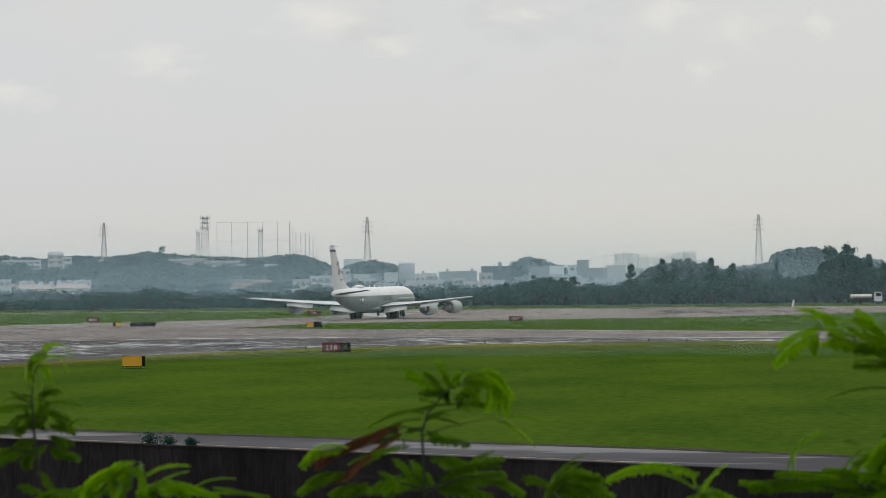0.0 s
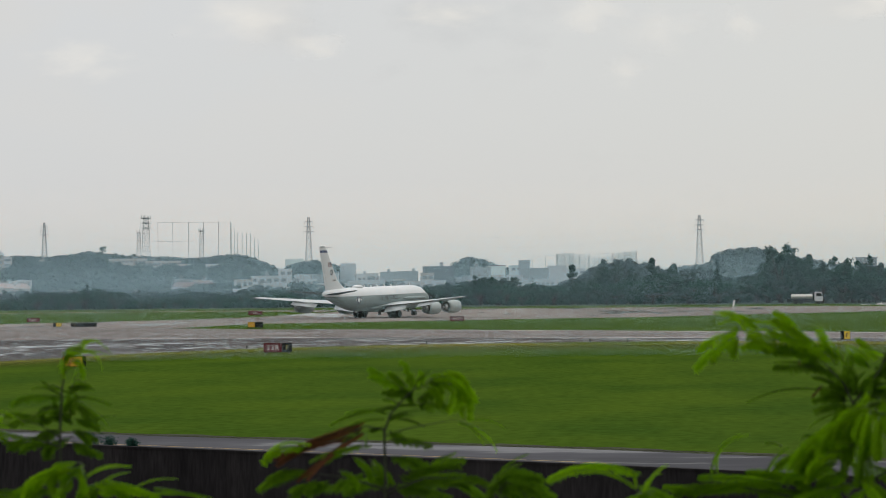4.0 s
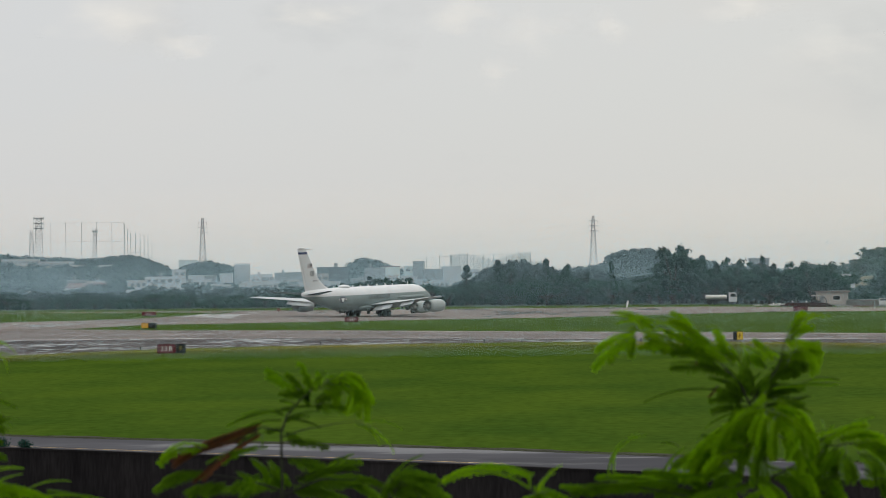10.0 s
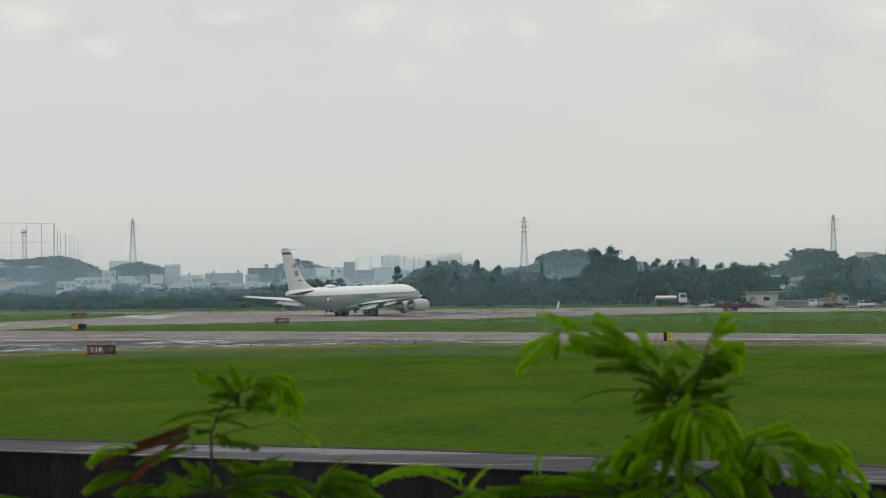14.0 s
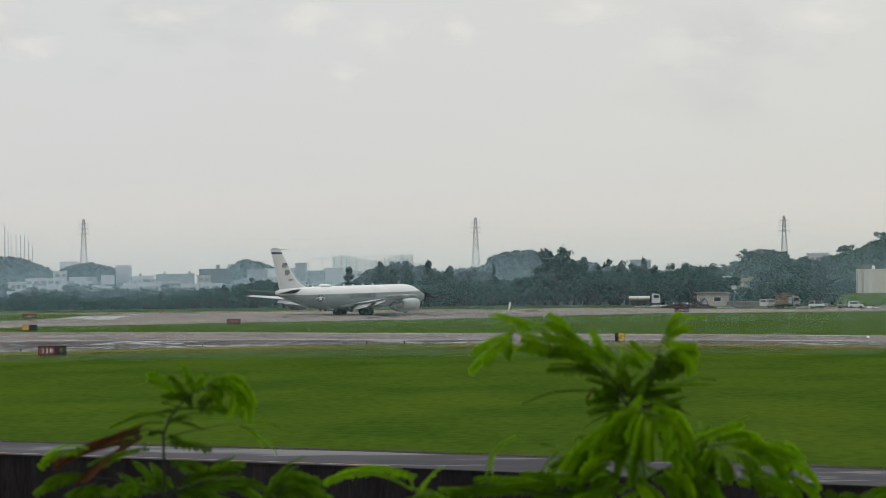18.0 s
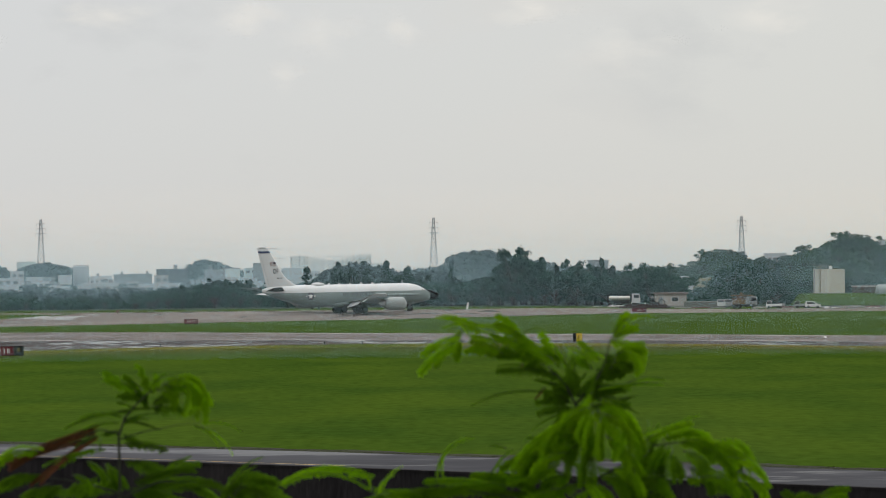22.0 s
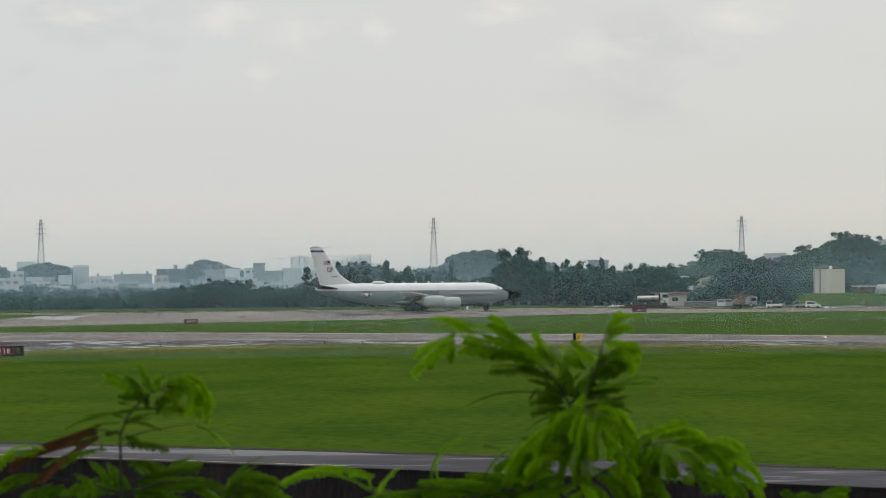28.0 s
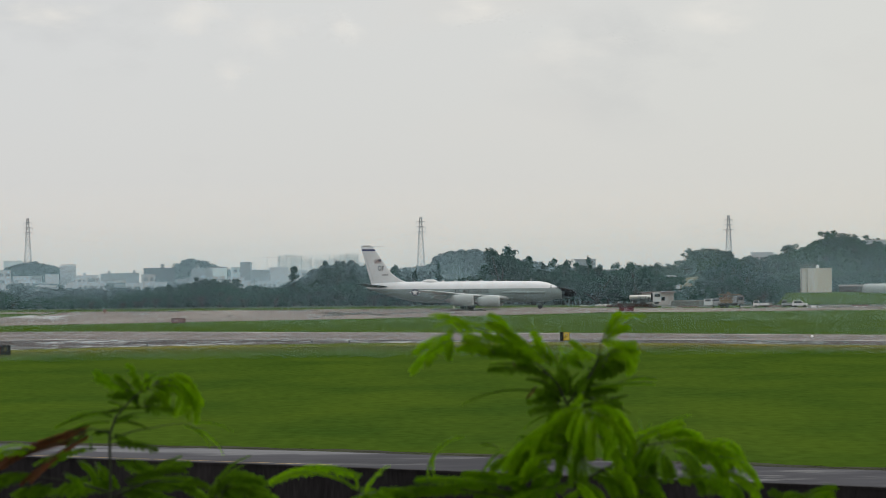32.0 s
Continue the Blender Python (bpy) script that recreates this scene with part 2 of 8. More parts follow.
M_EDGE = material("white_edge_line_paint", (0.66, 0.65, 0.62), 0.6, 0, 0.2, 0.1, 1.5, 0, (0.45, 0.43, 0.40))
M_YLINE = material("worn_yellow_paint", (0.45, 0.28, 0.06), 0.6, 0, 0.3, 0.5, 3)
M_WHITE = material("gloss_white_paint", (0.60, 0.61, 0.615), 0.45, 0, 0.05, 0.4, 4, 0, (0.54, 0.55, 0.555), spec=0.3)
M_GREY = material("aircraft_grey_paint", (0.188, 0.230, 0.226), 0.45, 0, 0.06, 0.5, 5, 0, (0.166, 0.205, 0.202), spec=0.3)
M_NAC = material("pale_nacelle_paint", (0.29, 0.32, 0.31), 0.4, 0, 0.05, 0.5, 5, 0, (0.26, 0.285, 0.28), spec=0.3)
M_WING = material("pale_wing_paint", (0.42, 0.44, 0.44), 0.45, 0, 0.07, 0.4, 4, 0, (0.36, 0.38, 0.38), spec=0.4)
M_BLACK = material("matt_black_radome", (0.007, 0.0075, 0.009), 0.7, 0, 0.15, 1, 8, spec=0.06)
M_TYRE = material("black_tyre_rubber", (0.02, 0.02, 0.021), 0.85, 0, 0.2, 3, 20)
M_METAL = material("bare_metal", (0.42, 0.42, 0.42), 0.35, 0.9, 0.15, 2, 20)
M_DARK = material("dark_cavity", (0.03, 0.03, 0.032), 0.8, 0, 0.2, 2, 12)
M_GLASS = material("dark_window_glass", (0.03, 0.035, 0.04), 0.08, 0, 0.05, 1, 5, spec=0.8)
M_NAVY = material("navy_marking", (0.018, 0.022, 0.045), 0.4, 0, 0.05, 1, 8)
M_BLUE = material("blue_tail_band", (0.018, 0.032, 0.11), 0.35, 0, 0.05, 1, 8)
M_MARK = material("dark_grey_lettering", (0.028, 0.030, 0.033), 0.5, 0, 0.05, 2, 8)
M_FLAGR = material("faded_red", (0.20, 0.11, 0.10), 0.6, 0, 0.1, 2, 8, spec=0.2)
M_RED = material("sign_red", (0.115, 0.012, 0.018), 0.6, 0, 0.1, 1.5, 9, spec=0.2)
M_SIGNB = material("sign_black", (0.012, 0.012, 0.012), 0.8, 0, 0.1, 1.5, 9, spec=0.08)
M_SIGNY = material("sign_yellow", (0.55, 0.29, 0.012), 0.45, 0, 0.08, 1.5, 9)
M_SIGNF = material("bright_sign_yellow", (0.62, 0.43, 0.02), 0.45, 0, 0.08, 1.5, 9)
M_SIGNW = material("sign_white", (0.75, 0.75, 0.74), 0.5, 0, 0.06, 2, 9)
M_LEGEND = material("sign_yellow_legend", (0.36, 0.29, 0.05), 0.5, 0, 0.06, 2, 9)
M_STEEL = material("galvanised_steel", (0.30, 0.31, 0.32), 0.5, 0.7, 0.15, 0.3, 4)
M_PYLON = material("weathered_pylon_steel", (0.25, 0.26, 0.27), 0.7, 0.2, 0.12, 0.1, 2)
M_BARK = material("brown_bark", (0.055, 0.047, 0.04), 0.9, 0, 0.3, 4, 30, 0.3)
M_LAMP = bpy.data.materials.new("lit_taxi_lamp")
M_LAMP.use_nodes = True
M_LAMP.node_tree.nodes["Principled BSDF"].inputs["Emission Color"].default_value = (1, 0.85, 0.6, 1)
M_LAMP.node_tree.nodes["Principled BSDF"].inputs["Emission Strength"].default_value = 6
L_CASUARINA = leafy("casuarina_needles", (0.018, 0.056, 0.046), (0.014, 0.044, 0.038), 0.6, 0.3, 0.06, 0.5)
L_BROAD = leafy("dark_broad_leaves", (0.019, 0.063, 0.045), (0.014, 0.050, 0.038), 0.5, 0.35, 0.06, 0.5)
L_HILL = leafy("hillside_leaves", (0.036, 0.080, 0.042), (0.024, 0.058, 0.038), 0.3, 0.35, 0.06, 0.5)
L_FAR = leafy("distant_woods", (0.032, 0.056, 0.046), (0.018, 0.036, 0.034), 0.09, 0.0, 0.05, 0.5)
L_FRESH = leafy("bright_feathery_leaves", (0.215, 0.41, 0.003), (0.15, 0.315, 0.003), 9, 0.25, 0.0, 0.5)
# for dark leaves, and for shade inside the bushes given as leaf colour
L_DEEP = leafy("deep_green_and_shaded_leaves", (0.112, 0.228, 0.008), (0.080, 0.170, 0.006), 9, 0.25, 0.0, 0.45)
L_RUST = leafy("rusty_dead_leaves", (0.16, 0.062, 0.028), (0.10, 0.04, 0.02), 9, 0.2, 0.15, 0.3)


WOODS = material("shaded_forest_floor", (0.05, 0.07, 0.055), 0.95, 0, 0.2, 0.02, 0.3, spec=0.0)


# ---- ground ----
def smooth01(v):
    v = min(max(v, 0.0), 1.0)
    return v * v * (3 - 2 * v)


def wall_y(x):
    x = min(max(x, -70), 45)
    return 98.4 - 0.6 * (x + 2.8) - 0.08 * max(0, x + 5)


def road_y(x):
    """The far edge of the perimeter road."""
    x = min(max(x, -70), 45)
    return 105.2 - 0.535 * (x - 1.2) - 0.15 * max(0, x + 5)


def ground_z(x, y):
    """Height of the airfield: level grass, the far taxiway a little higher in its middle."""
    return 0.5 * smooth01((y - 485) / 60) * (1 - smooth01((x - 15) / 40))


def bank_z(x, y):
    d = math.hypot(x, y) if y > 0 else abs(x)
    return lerp(d, [0, 3, 12, 40, 75, 400], [5.05, 5.0, 3.4, -0.6, -4.5, -4.5])


xs = sorted({*range(-200, 201, 10), -5, -4500, -2500, -1200, -600, -350, 350, 600, 1200, 2500, 4500})
rows = [(-1, y) for y in (-3000, -800, -200, -40)] + [(0, w) for w in (-96, -92, -88, -84, -78, -70, -60, -45, -30, -15, -5, -0.45)] \
    + [(1, w) for w in (-0.2, 3, 8, 15, 40, 80)] + [(2, y) for y in (230, 300, 380, 420, 455, 485, 495, 505, 515, 525, 535, 545, 560, 600, 700, 900, 1300, 2000, 3000, 4700)]
g = Geo()
for kind, v in rows:
    for x in xs:
        if kind == -1:
            g.v.append((x, v, 5.05))
        elif kind == 0:
            g.v.append((x, wall_y(x) + v, bank_z(x, wall_y(x) + v)))
        elif kind == 1:
            g.v.append((x, wall_y(x) + v, 0))
        else:
            g.v.append((x, v, ground_z(x, v)))
n = len(xs)
for j in range(len(rows) - 1):
    for i in range(n - 1):
        g.f.append((j * n + i, j * n + i + 1, (j + 1) * n + i + 1, (j + 1) * n + i))
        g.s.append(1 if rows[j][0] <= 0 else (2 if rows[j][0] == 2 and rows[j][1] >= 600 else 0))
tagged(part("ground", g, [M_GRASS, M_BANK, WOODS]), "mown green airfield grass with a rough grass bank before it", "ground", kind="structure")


def paved(name, lo, hi, x0, x1, mats, lift, label, category="pavement", step=5.0, fade=False):
    """A paved sheet between two lines y = lo(x) and y = hi(x), laid on the ground."""
    g = Geo()
    cols = [x0 + (x1 - x0) * i / max(1, int((x1 - x0) / step)) for i in range(int((x1 - x0) / step) + 1)]
    k = 14
    for x in cols:
        a, b = lo(x), max(hi(x), lo(x) + 0.02)
        for j in range(k + 1):
            y = a + (b - a) * j / k
            g.v.append((x, y, ground_z(x, y) + lift))
    for i in range(len(cols) - 1):
        for j in range(k):
            a = i * (k + 1) + j
            g.f.append((a, a + k + 1, a + k + 2, a + 1))
            g.s.append(0)
    ob = tagged(part(name, g, mats), label, category, kind="structure")
    if fade:
        att = ob.data.attributes.new("share", "FLOAT", "POINT")
        att.data.foreach_set("value", [((q % (k + 1)) / k) ** 1.5 for q in range(len(g.v))])
    return ob


RUN_NEAR = ([-420, -75, -62.3, -60, -56, -45, -34, -22, -9, 5, 22, 37, 60, 200], [-30, 195, 222, 236, 251, 271, 280.5, 285.5, 288.5, 288, 281, 268.5, 253, 160])
RUN_FAR = ([-420, -77, -60, -45, -28, -8, 16, 31.6, 45.8, 200], [640, 388, 373, 368.3, 358.5, 345, 329, 318.5, 306.5, 205])
RUN_LINE = ([-110, -67, -41.2, -27.6, -14.6, -5.2, 18.7, 40.8, 140], [316, 318, 319, 313.8, 308.9, 304, 294.7, 279.2, 210])
TAXI_NEAR = ([-77, -71.4, -53.4, -26.4, -12.9, 10, 30, 50.7, 71, 240], [388, 421, 434, 455, 461, 490, 506.5, 511, 513, 520])
ISLE_LOW = ([-420, -155, -121, -107, -91.6, -81.6, -75.7], [385, 400, 425, 450, 473, 502, 531])
ISLE_UP = ([-420, -155, -105, -86, -75.7], [530, 538, 546, 540, 532])
TAXI_FAR = ([-420, -158, -70, 12, 55, 80, 240], [545, 552, 564, 562, 562, 560, 550])
paved("runway", lambda x: lerp(x, *RUN_NEAR), lambda x: lerp(x, *RUN_FAR) if x >= -77 else min(lerp(x, *RUN_FAR), lerp(x, *ISLE_LOW)), -300, 200, M_RUNWAY, 0.02,
      "wet grey-brown concrete runway with puddles mirroring the sky", "runway")
paved("taxiway", lambda x: lerp(x, *TAXI_NEAR) if x >= -77 else lerp(x, *RUN_FAR), lambda x: lerp(x, *TAXI_FAR) if x > -75.7 else lerp(x, *ISLE_LOW), -120, 240, M_TAXI, 0.024,
      "damp pale concrete taxiway beyond the grass", "taxiway", 2.0)
paved("taxiway_far_edge", lambda x: lerp(x, *ISLE_UP), lambda x: lerp(x, *TAXI_FAR), -420, -75.7, M_TAXI, 0.028, "damp pale concrete taxiway edge", "taxiway")
paved("road", lambda x: wall_y(x) + 0.05, road_y, -70, 45, M_ROAD, 0.015, "wet grey asphalt perimeter road behind the wall", "road")
paved("road_line", lambda x: wall_y(x) + 1.2, lambda x: wall_y(x) + 1.32, -70, -4, M_YLINE, 0.022, "worn yellow line on the perimeter road", "line")
M_SOIL = material("wet_dark_soil", (0.020, 0.019, 0.012), 0.9, 0, 0.3, 0.4, 3, 0, (0.030, 0.036, 0.012), (0.5, 1, 1), spec=0.1)
paved("soil_strip", road_y, lambda x: road_y(x) + 1.5 + 0.35 * math.sin(x * 1.3) + 0.2 * math.sin(x * 4.1), -70, 45, M_SOIL, 0.018, "dark wet soil strip between the road and the grass", "soil", 0.5)
paved("runway_shoulder", lambda x: lerp(x, *RUN_NEAR) - lerp(x, [8, 18, 40], [0, 4, 6]), lambda x: max(lerp(x, *RUN_LINE), lerp(x, *RUN_NEAR) + 0.1), -110, 140, M_SHOULDER, 0.026,
      "dark wet asphalt runway shoulder with bright puddles", "runway shoulder")
paved("runway_line", lambda x: lerp(x, *RUN_LINE), lambda x: lerp(x, *RUN_LINE) + 0.9, -70, 120, M_EDGE, 0.032, "white painted runway edge line", "line")
paved("grass_edge", lambda x: lerp(x, *RUN_NEAR) - 38, lambda x: lerp(x, *RUN_NEAR) - 0.02 - lerp(x, [8, 18, 40], [0, 4, 6]), -75, 120, M_WORN, 0.012, "dry worn grass along the runway edge", "grass", fade=True)
# worn markings that follow the runway and the taxiway
for name, off, width, x0, x1, mat in (("runway_line", 5.0, 0.9, -40, 120, M_LINE),):
    paved(name, lambda x, o=off: lerp(x, *RUN_FAR) - o, lambda x, o=off, w=width: lerp(x, *RUN_FAR) - o + w, x0, x1, mat, 0.03, "worn white runway edge line", "line")
paved("taxiway_line", lambda x: lerp(x, *TAXI_FAR) - 4.0, lambda x: lerp(x, *TAXI_FAR) - 3.2, -120, 120, M_LINE, 0.034, "pale line along the far taxiway edge", "line")

paved("taxiway_pool", lambda x: lerp(x, *TAXI_FAR) - 15, lambda x: lerp(x, *TAXI_FAR) - 2, -92, 5, M_POOL, 0.03, "shallow standing water along the far taxiway edge", "water")

# low retaining wall under the perimeter road
g, cop = Geo(), Geo()
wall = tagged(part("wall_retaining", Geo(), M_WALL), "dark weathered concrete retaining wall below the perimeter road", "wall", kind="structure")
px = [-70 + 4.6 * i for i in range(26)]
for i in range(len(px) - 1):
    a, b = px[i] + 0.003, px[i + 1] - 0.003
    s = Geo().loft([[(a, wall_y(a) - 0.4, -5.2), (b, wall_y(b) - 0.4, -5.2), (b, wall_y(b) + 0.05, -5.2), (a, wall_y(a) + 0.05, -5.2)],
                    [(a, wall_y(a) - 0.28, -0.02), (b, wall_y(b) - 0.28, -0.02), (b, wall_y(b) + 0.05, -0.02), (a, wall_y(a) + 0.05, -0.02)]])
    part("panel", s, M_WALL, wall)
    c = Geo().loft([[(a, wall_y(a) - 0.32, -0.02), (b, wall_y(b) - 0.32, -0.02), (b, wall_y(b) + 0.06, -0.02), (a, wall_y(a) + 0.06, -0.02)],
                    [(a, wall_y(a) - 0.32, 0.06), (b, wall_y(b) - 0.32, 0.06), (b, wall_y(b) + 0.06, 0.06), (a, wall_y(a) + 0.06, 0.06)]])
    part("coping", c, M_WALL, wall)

# taller dark grass along the road's far edge and tufts over the field
rnd = random.Random(4)
g = Geo()


def tuft(g, x, y, z, h, w, rnd, blades=5):
    for _ in range(blades):
        a, lean = rnd.uniform(0, 6.28), rnd.uniform(0, 0.6) * h
        bx, by = x + rnd.uniform(-w, w), y + rnd.uniform(-w, w)
        hh = h * rnd.uniform(0.5, 1.1)
        dx, dy = 0.04 * math.cos(a), 0.04 * math.sin(a)
        g.add([(bx - dx, by - dy, z), (bx + dx, by + dy, z), (bx + lean * math.cos(a + 1.5), by + lean * math.sin(a + 1.5), z + hh)], [(0, 1, 2)])


for i in range(6500):
    x = rnd.uniform(-48, 24)
    y = road_y(x) + abs(rnd.gauss(0, 0.5))
    tuft(g, x, y + 0.2, 0, 0.03, 0.2, rnd, 4)
tagged(part("grass_verge", g, M_BANK), "dark uncut grass fringe along the perimeter road", "grass", kind="stuff")

# weeds that root in the joint behind the coping
for x, h in ((-25.77, 0.62), (-24.87, 0.5), (-23.80, 0.42)):
    y = wall_y(x) + 0.3
    g = Geo()
    for i in range(420):
        a, q = rnd.uniform(0, 6.28), rnd.random()
        p = Vector((x + 0.5 * h * rnd.gauss(0, 0.6), y + 0.4 * h * rnd.gauss(0, 0.5), h * q * rnd.uniform(0.4, 1.0)))
        e = Vector((math.cos(a), math.sin(a), rnd.uniform(-0.4, 0.8))) * 0.07
        f = e.orthogonal().normalized() * 0.03
        g.add([p, p + e * 0.5 + f, p + e, p + e * 0.5 - f], [(0, 1, 2, 3)])
    wd = thing("weed", pose(0, 0, 0), "small leafy weed growing behind the wall coping", "weed", "weeds on the wall")
    part("foliage", g, L_BROAD, wd)
    part("stem", Geo().tube([(x, y, -0.02), (x + 0.05, y, h * 0.7)], 0.02, 5), M_BARK, wd)

# ---- airfield signs ----
def airfield_sign(spot, width, height, panels, label, facing=0.0, thick=0.28):
    """Lit guidance sign on short legs. panels: (from, to, material, text, text material) as shares of the width."""
    t = thing("airfield_sign", pose(spot[0], spot[1], spot[2], 0, 0, facing), label, "airfield sign", "airfield signs")
    z0 = 0.16
    part("housing", Geo().box(-width / 2, width / 2, -thick / 2 + 0.012, thick / 2, z0, z0 + height, cut=0.02), M_SIGNB, t)
    for x in (-width * 0.4, width * 0.4):
        part("leg", Geo().turn([(-0.02, 0.05), (z0, 0.05)], 8, "z", m=pose(x, 0, 0)), M_STEEL, t)
    part("base_slab", Geo().box(-width * 0.55, width * 0.55, -0.25, 0.25, -0.1, 0.02), M_SIGNB, t)
    for a, b, mat, body, tm in panels:
        face = part("face_panel", Geo().box(-width / 2 + a * width + 0.02, -width / 2 + b * width - 0.02, -thick / 2, -thick / 2 + 0.02, z0 + 0.04, z0 + height - 0.04), mat, t)
        if body:
            part("legend", text_geo(body, height * 0.5, space=1.22 if len(body) > 1 else 1.0, m=pose(-width / 2 + (a + b) / 2 * width, -thick / 2 - 0.006, z0 + height / 2)), tm, face)
    return t


def on_ground(x, y):
    return (x, y, ground_z(x, y))


airfield_sign(on_ground(-40.0, 249.9), 2.55, 0.86, [(0, 0.66, M_RED, "23R", M_SIGNW), (0.66, 1, M_SIGNB, "F", M_LEGEND)], "red runway sign reading 23R with a black F panel", 9)
airfield_sign(on_ground(-49.65, 211.3), 1.78, 0.82, [(0, 0.86, M_SIGNY, "", M_SIGNB)], "yellow airfield direction sign with a black end", 13)
airfield_sign(on_ground(-40.35, 425.5), 2.1, 0.72, [(0, 1, M_RED, "INST", M_SIGNW)], "red airfield sign reading INST in white", 5)
airfield_sign(on_ground(-111.75, 446.9), 2.1, 0.72, [(0, 1, M_RED, "INST", M_SIGNW)], "red airfield sign reading INST in white", 13)
airfield_sign(on_ground(-64.2, 381.8), 2.1, 0.76, [(0, 0.46, M_SIGNY, "", M_SIGNB), (0.46, 1, M_SIGNB, "", M_LEGEND)], "half yellow half black airfield location sign", 9)
airfield_sign(on_ground(-96.6, 400.7), 1.2, 0.6, [(0, 0.34, M_SIGNB, "", M_LEGEND), (0.34, 1, M_SIGNF, "F", M_SIGNB)], "small yellow airfield sign with a black F", 13)
airfield_sign(on_ground(-92.3, 399.0), 3.7, 0.6, [(0, 0.3, M_SIGNB, "F", M_LEGEND), (0.3, 1, M_SIGNB, "", M_LEGEND)], "long black airfield location sign", 13)
fs = airfield_sign(on_ground(12.3, 284.6), 0.98, 0.88, [(0.36, 1, M_SIGNF, "F", M_SIGNB)], "yellow F sign with a black location panel", -3)
part("arrow", Geo().flat([(-0.12, -0.15, 0.52), (0.0, -0.15, 0.42), (0.0, -0.15, 0.62)]).flat([(0.0, -0.15, 0.49), (0.08, -0.15, 0.49), (0.08, -0.15, 0.55), (0.0, -0.15, 0.55)]), M_SIGNB, fs)
airfield_sign(on_ground(33.2, 507.8), 2.6, 0.78, [(0, 1, M_RED, "23L", M_SIGNW)], "red runway sign reading 23L in white", -4)
airfield_sign(on_ground(-85.4, 508.0), 2.6, 0.72, [(0, 1, M_RED, "23L", M_SIGNW)], "dark red runway sign reading 23L on the far grass", 9)
mp = thing("marker_post", pose(*on_ground(-64.3, 531)), "small orange-red marker post on the taxiway edge", "marker post")
part("post", Geo().turn([(-0.05, 0.12), (0.55, 0.12), (0.6, 0.08)], 10, "z"), M_FLAGR, mp)
part("plate", Geo().box(-0.3, 0.3, -0.02, 0.02, 0.35, 0.85), M_FLAGR, mp)
wp = thing("marker_board", pose(*on_ground(2.12, 566)), "slanting white marker board on the far verge", "marker board")
part("board", Geo().box(-0.18, 0.18, -0.03, 0.03, 0.05, 1.35, m=pose(0, 0, 0, 0, 14, 0)), M_SIGNW, wp)
part("stake", Geo().box(-0.04, 0.04, 0.03, 0.09, -0.1, 1.0, m=pose(0, 0, 0, 0, 14, 0)), M_STEEL, wp)
lamp0 = None
for x, y in ((-30.0, 283.0), (-13.6, 287.8), (2.5, 287.6), (-9.7, 287.0), (-46, 268.5)):
    if lamp0 is None:
        lamp0 = thing("runway_edge_light", pose(x, y, 0), "small dark runway edge light on a stub", "edge light", "runway edge lights")
        part("stub", Geo().turn([(-0.05, 0.06), (0.22, 0.06)], 8, "z"), M_SIGNB, lamp0)
        part("lens", Geo().turn([(0.22, 0.1), (0.3, 0.11), (0.38, 0.06)], 10, "z"), M_GLASS, lamp0)
    else:
        copy_thing(lamp0, pose(x, y, 0))

wb = thing("white_marker", pose(*on_ground(38.7, 294)), "tiny white marker lamp on the wet runway", "marker")
part("cap", Geo().turn([(0.05, 0.16), (0.2, 0.14), (0.26, 0.05)], 12, "z"), M_SIGNW, wb)
part("base", Geo().turn([(0.0, 0.2), (0.05, 0.2)], 12, "z"), M_SIGNB, wb)

# ---- the four-engined jet ----
SECTIONS = [(2.6, 3.05, 0.95, 0.92), (3.4, 3.10, 1.14, 1.15), (4.3, 3.18, 1.42, 1.40), (5.5, 3.28, 1.80, 1.66), (7.0, 3.33, 2.00, 1.80), (9.0, 3.34, 2.05, 1.83),
            (28.5, 3.34, 2.05, 1.83), (31.0, 3.45, 1.95, 1.74), (33.5, 3.68, 1.68, 1.50), (36.0, 3.98, 1.32, 1.12), (38.0, 4.22, 0.98, 0.75), (39.6, 4.40, 0.62, 0.42), (40.5, 4.48, 0.28, 0.18)]
GEAR = 20.9        # the main gear's distance behind the nose tip


def section(s):
    c = [np.array(v) for v in SECTIONS]
    st = [v[0] for v in SECTIONS]
    return [lerp(s, st, [v[k] for v in SECTIONS]) for k in (1, 2, 3)]


def skin_y(s, z, out=0.012):
    zc, hh, hw = section(s)
    return hw * math.sqrt(max(0.02, 1 - ((z - zc) / hh) ** 2)) + out


def ring(s, zc, hh, hw, n=32):
    return [(GEAR - s, hw * math.sin(2 * math.pi * k / n), zc + hh * math.cos(2 * math.pi * k / n)) for k in range(n)]


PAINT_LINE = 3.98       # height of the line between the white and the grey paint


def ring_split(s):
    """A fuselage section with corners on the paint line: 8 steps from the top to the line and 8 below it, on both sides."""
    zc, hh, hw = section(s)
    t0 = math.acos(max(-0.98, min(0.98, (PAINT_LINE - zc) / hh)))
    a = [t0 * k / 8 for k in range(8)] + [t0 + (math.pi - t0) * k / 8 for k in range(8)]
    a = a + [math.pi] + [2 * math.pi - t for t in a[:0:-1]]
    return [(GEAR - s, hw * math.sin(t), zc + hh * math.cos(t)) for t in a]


def aerofoil(chord, thick, n=9):
    """Closed outline, leading edge at x = 0, running aft along -x."""
    top, low = [], []
    for i in range(n):
        c = (1 - math.cos(math.pi * i / (n - 1))) / 2
        t = 5 * thick * (0.2969 * math.sqrt(c) - 0.126 * c - 0.3516 * c ** 2 + 0.2843 * c ** 3 - 0.1015 * c ** 4)
        top.append((-c * chord, t * chord))
        low.append((-c * chord, -t * chord * 0.75))
    return top + low[-1:0:-1]


JET_WHEELS = []


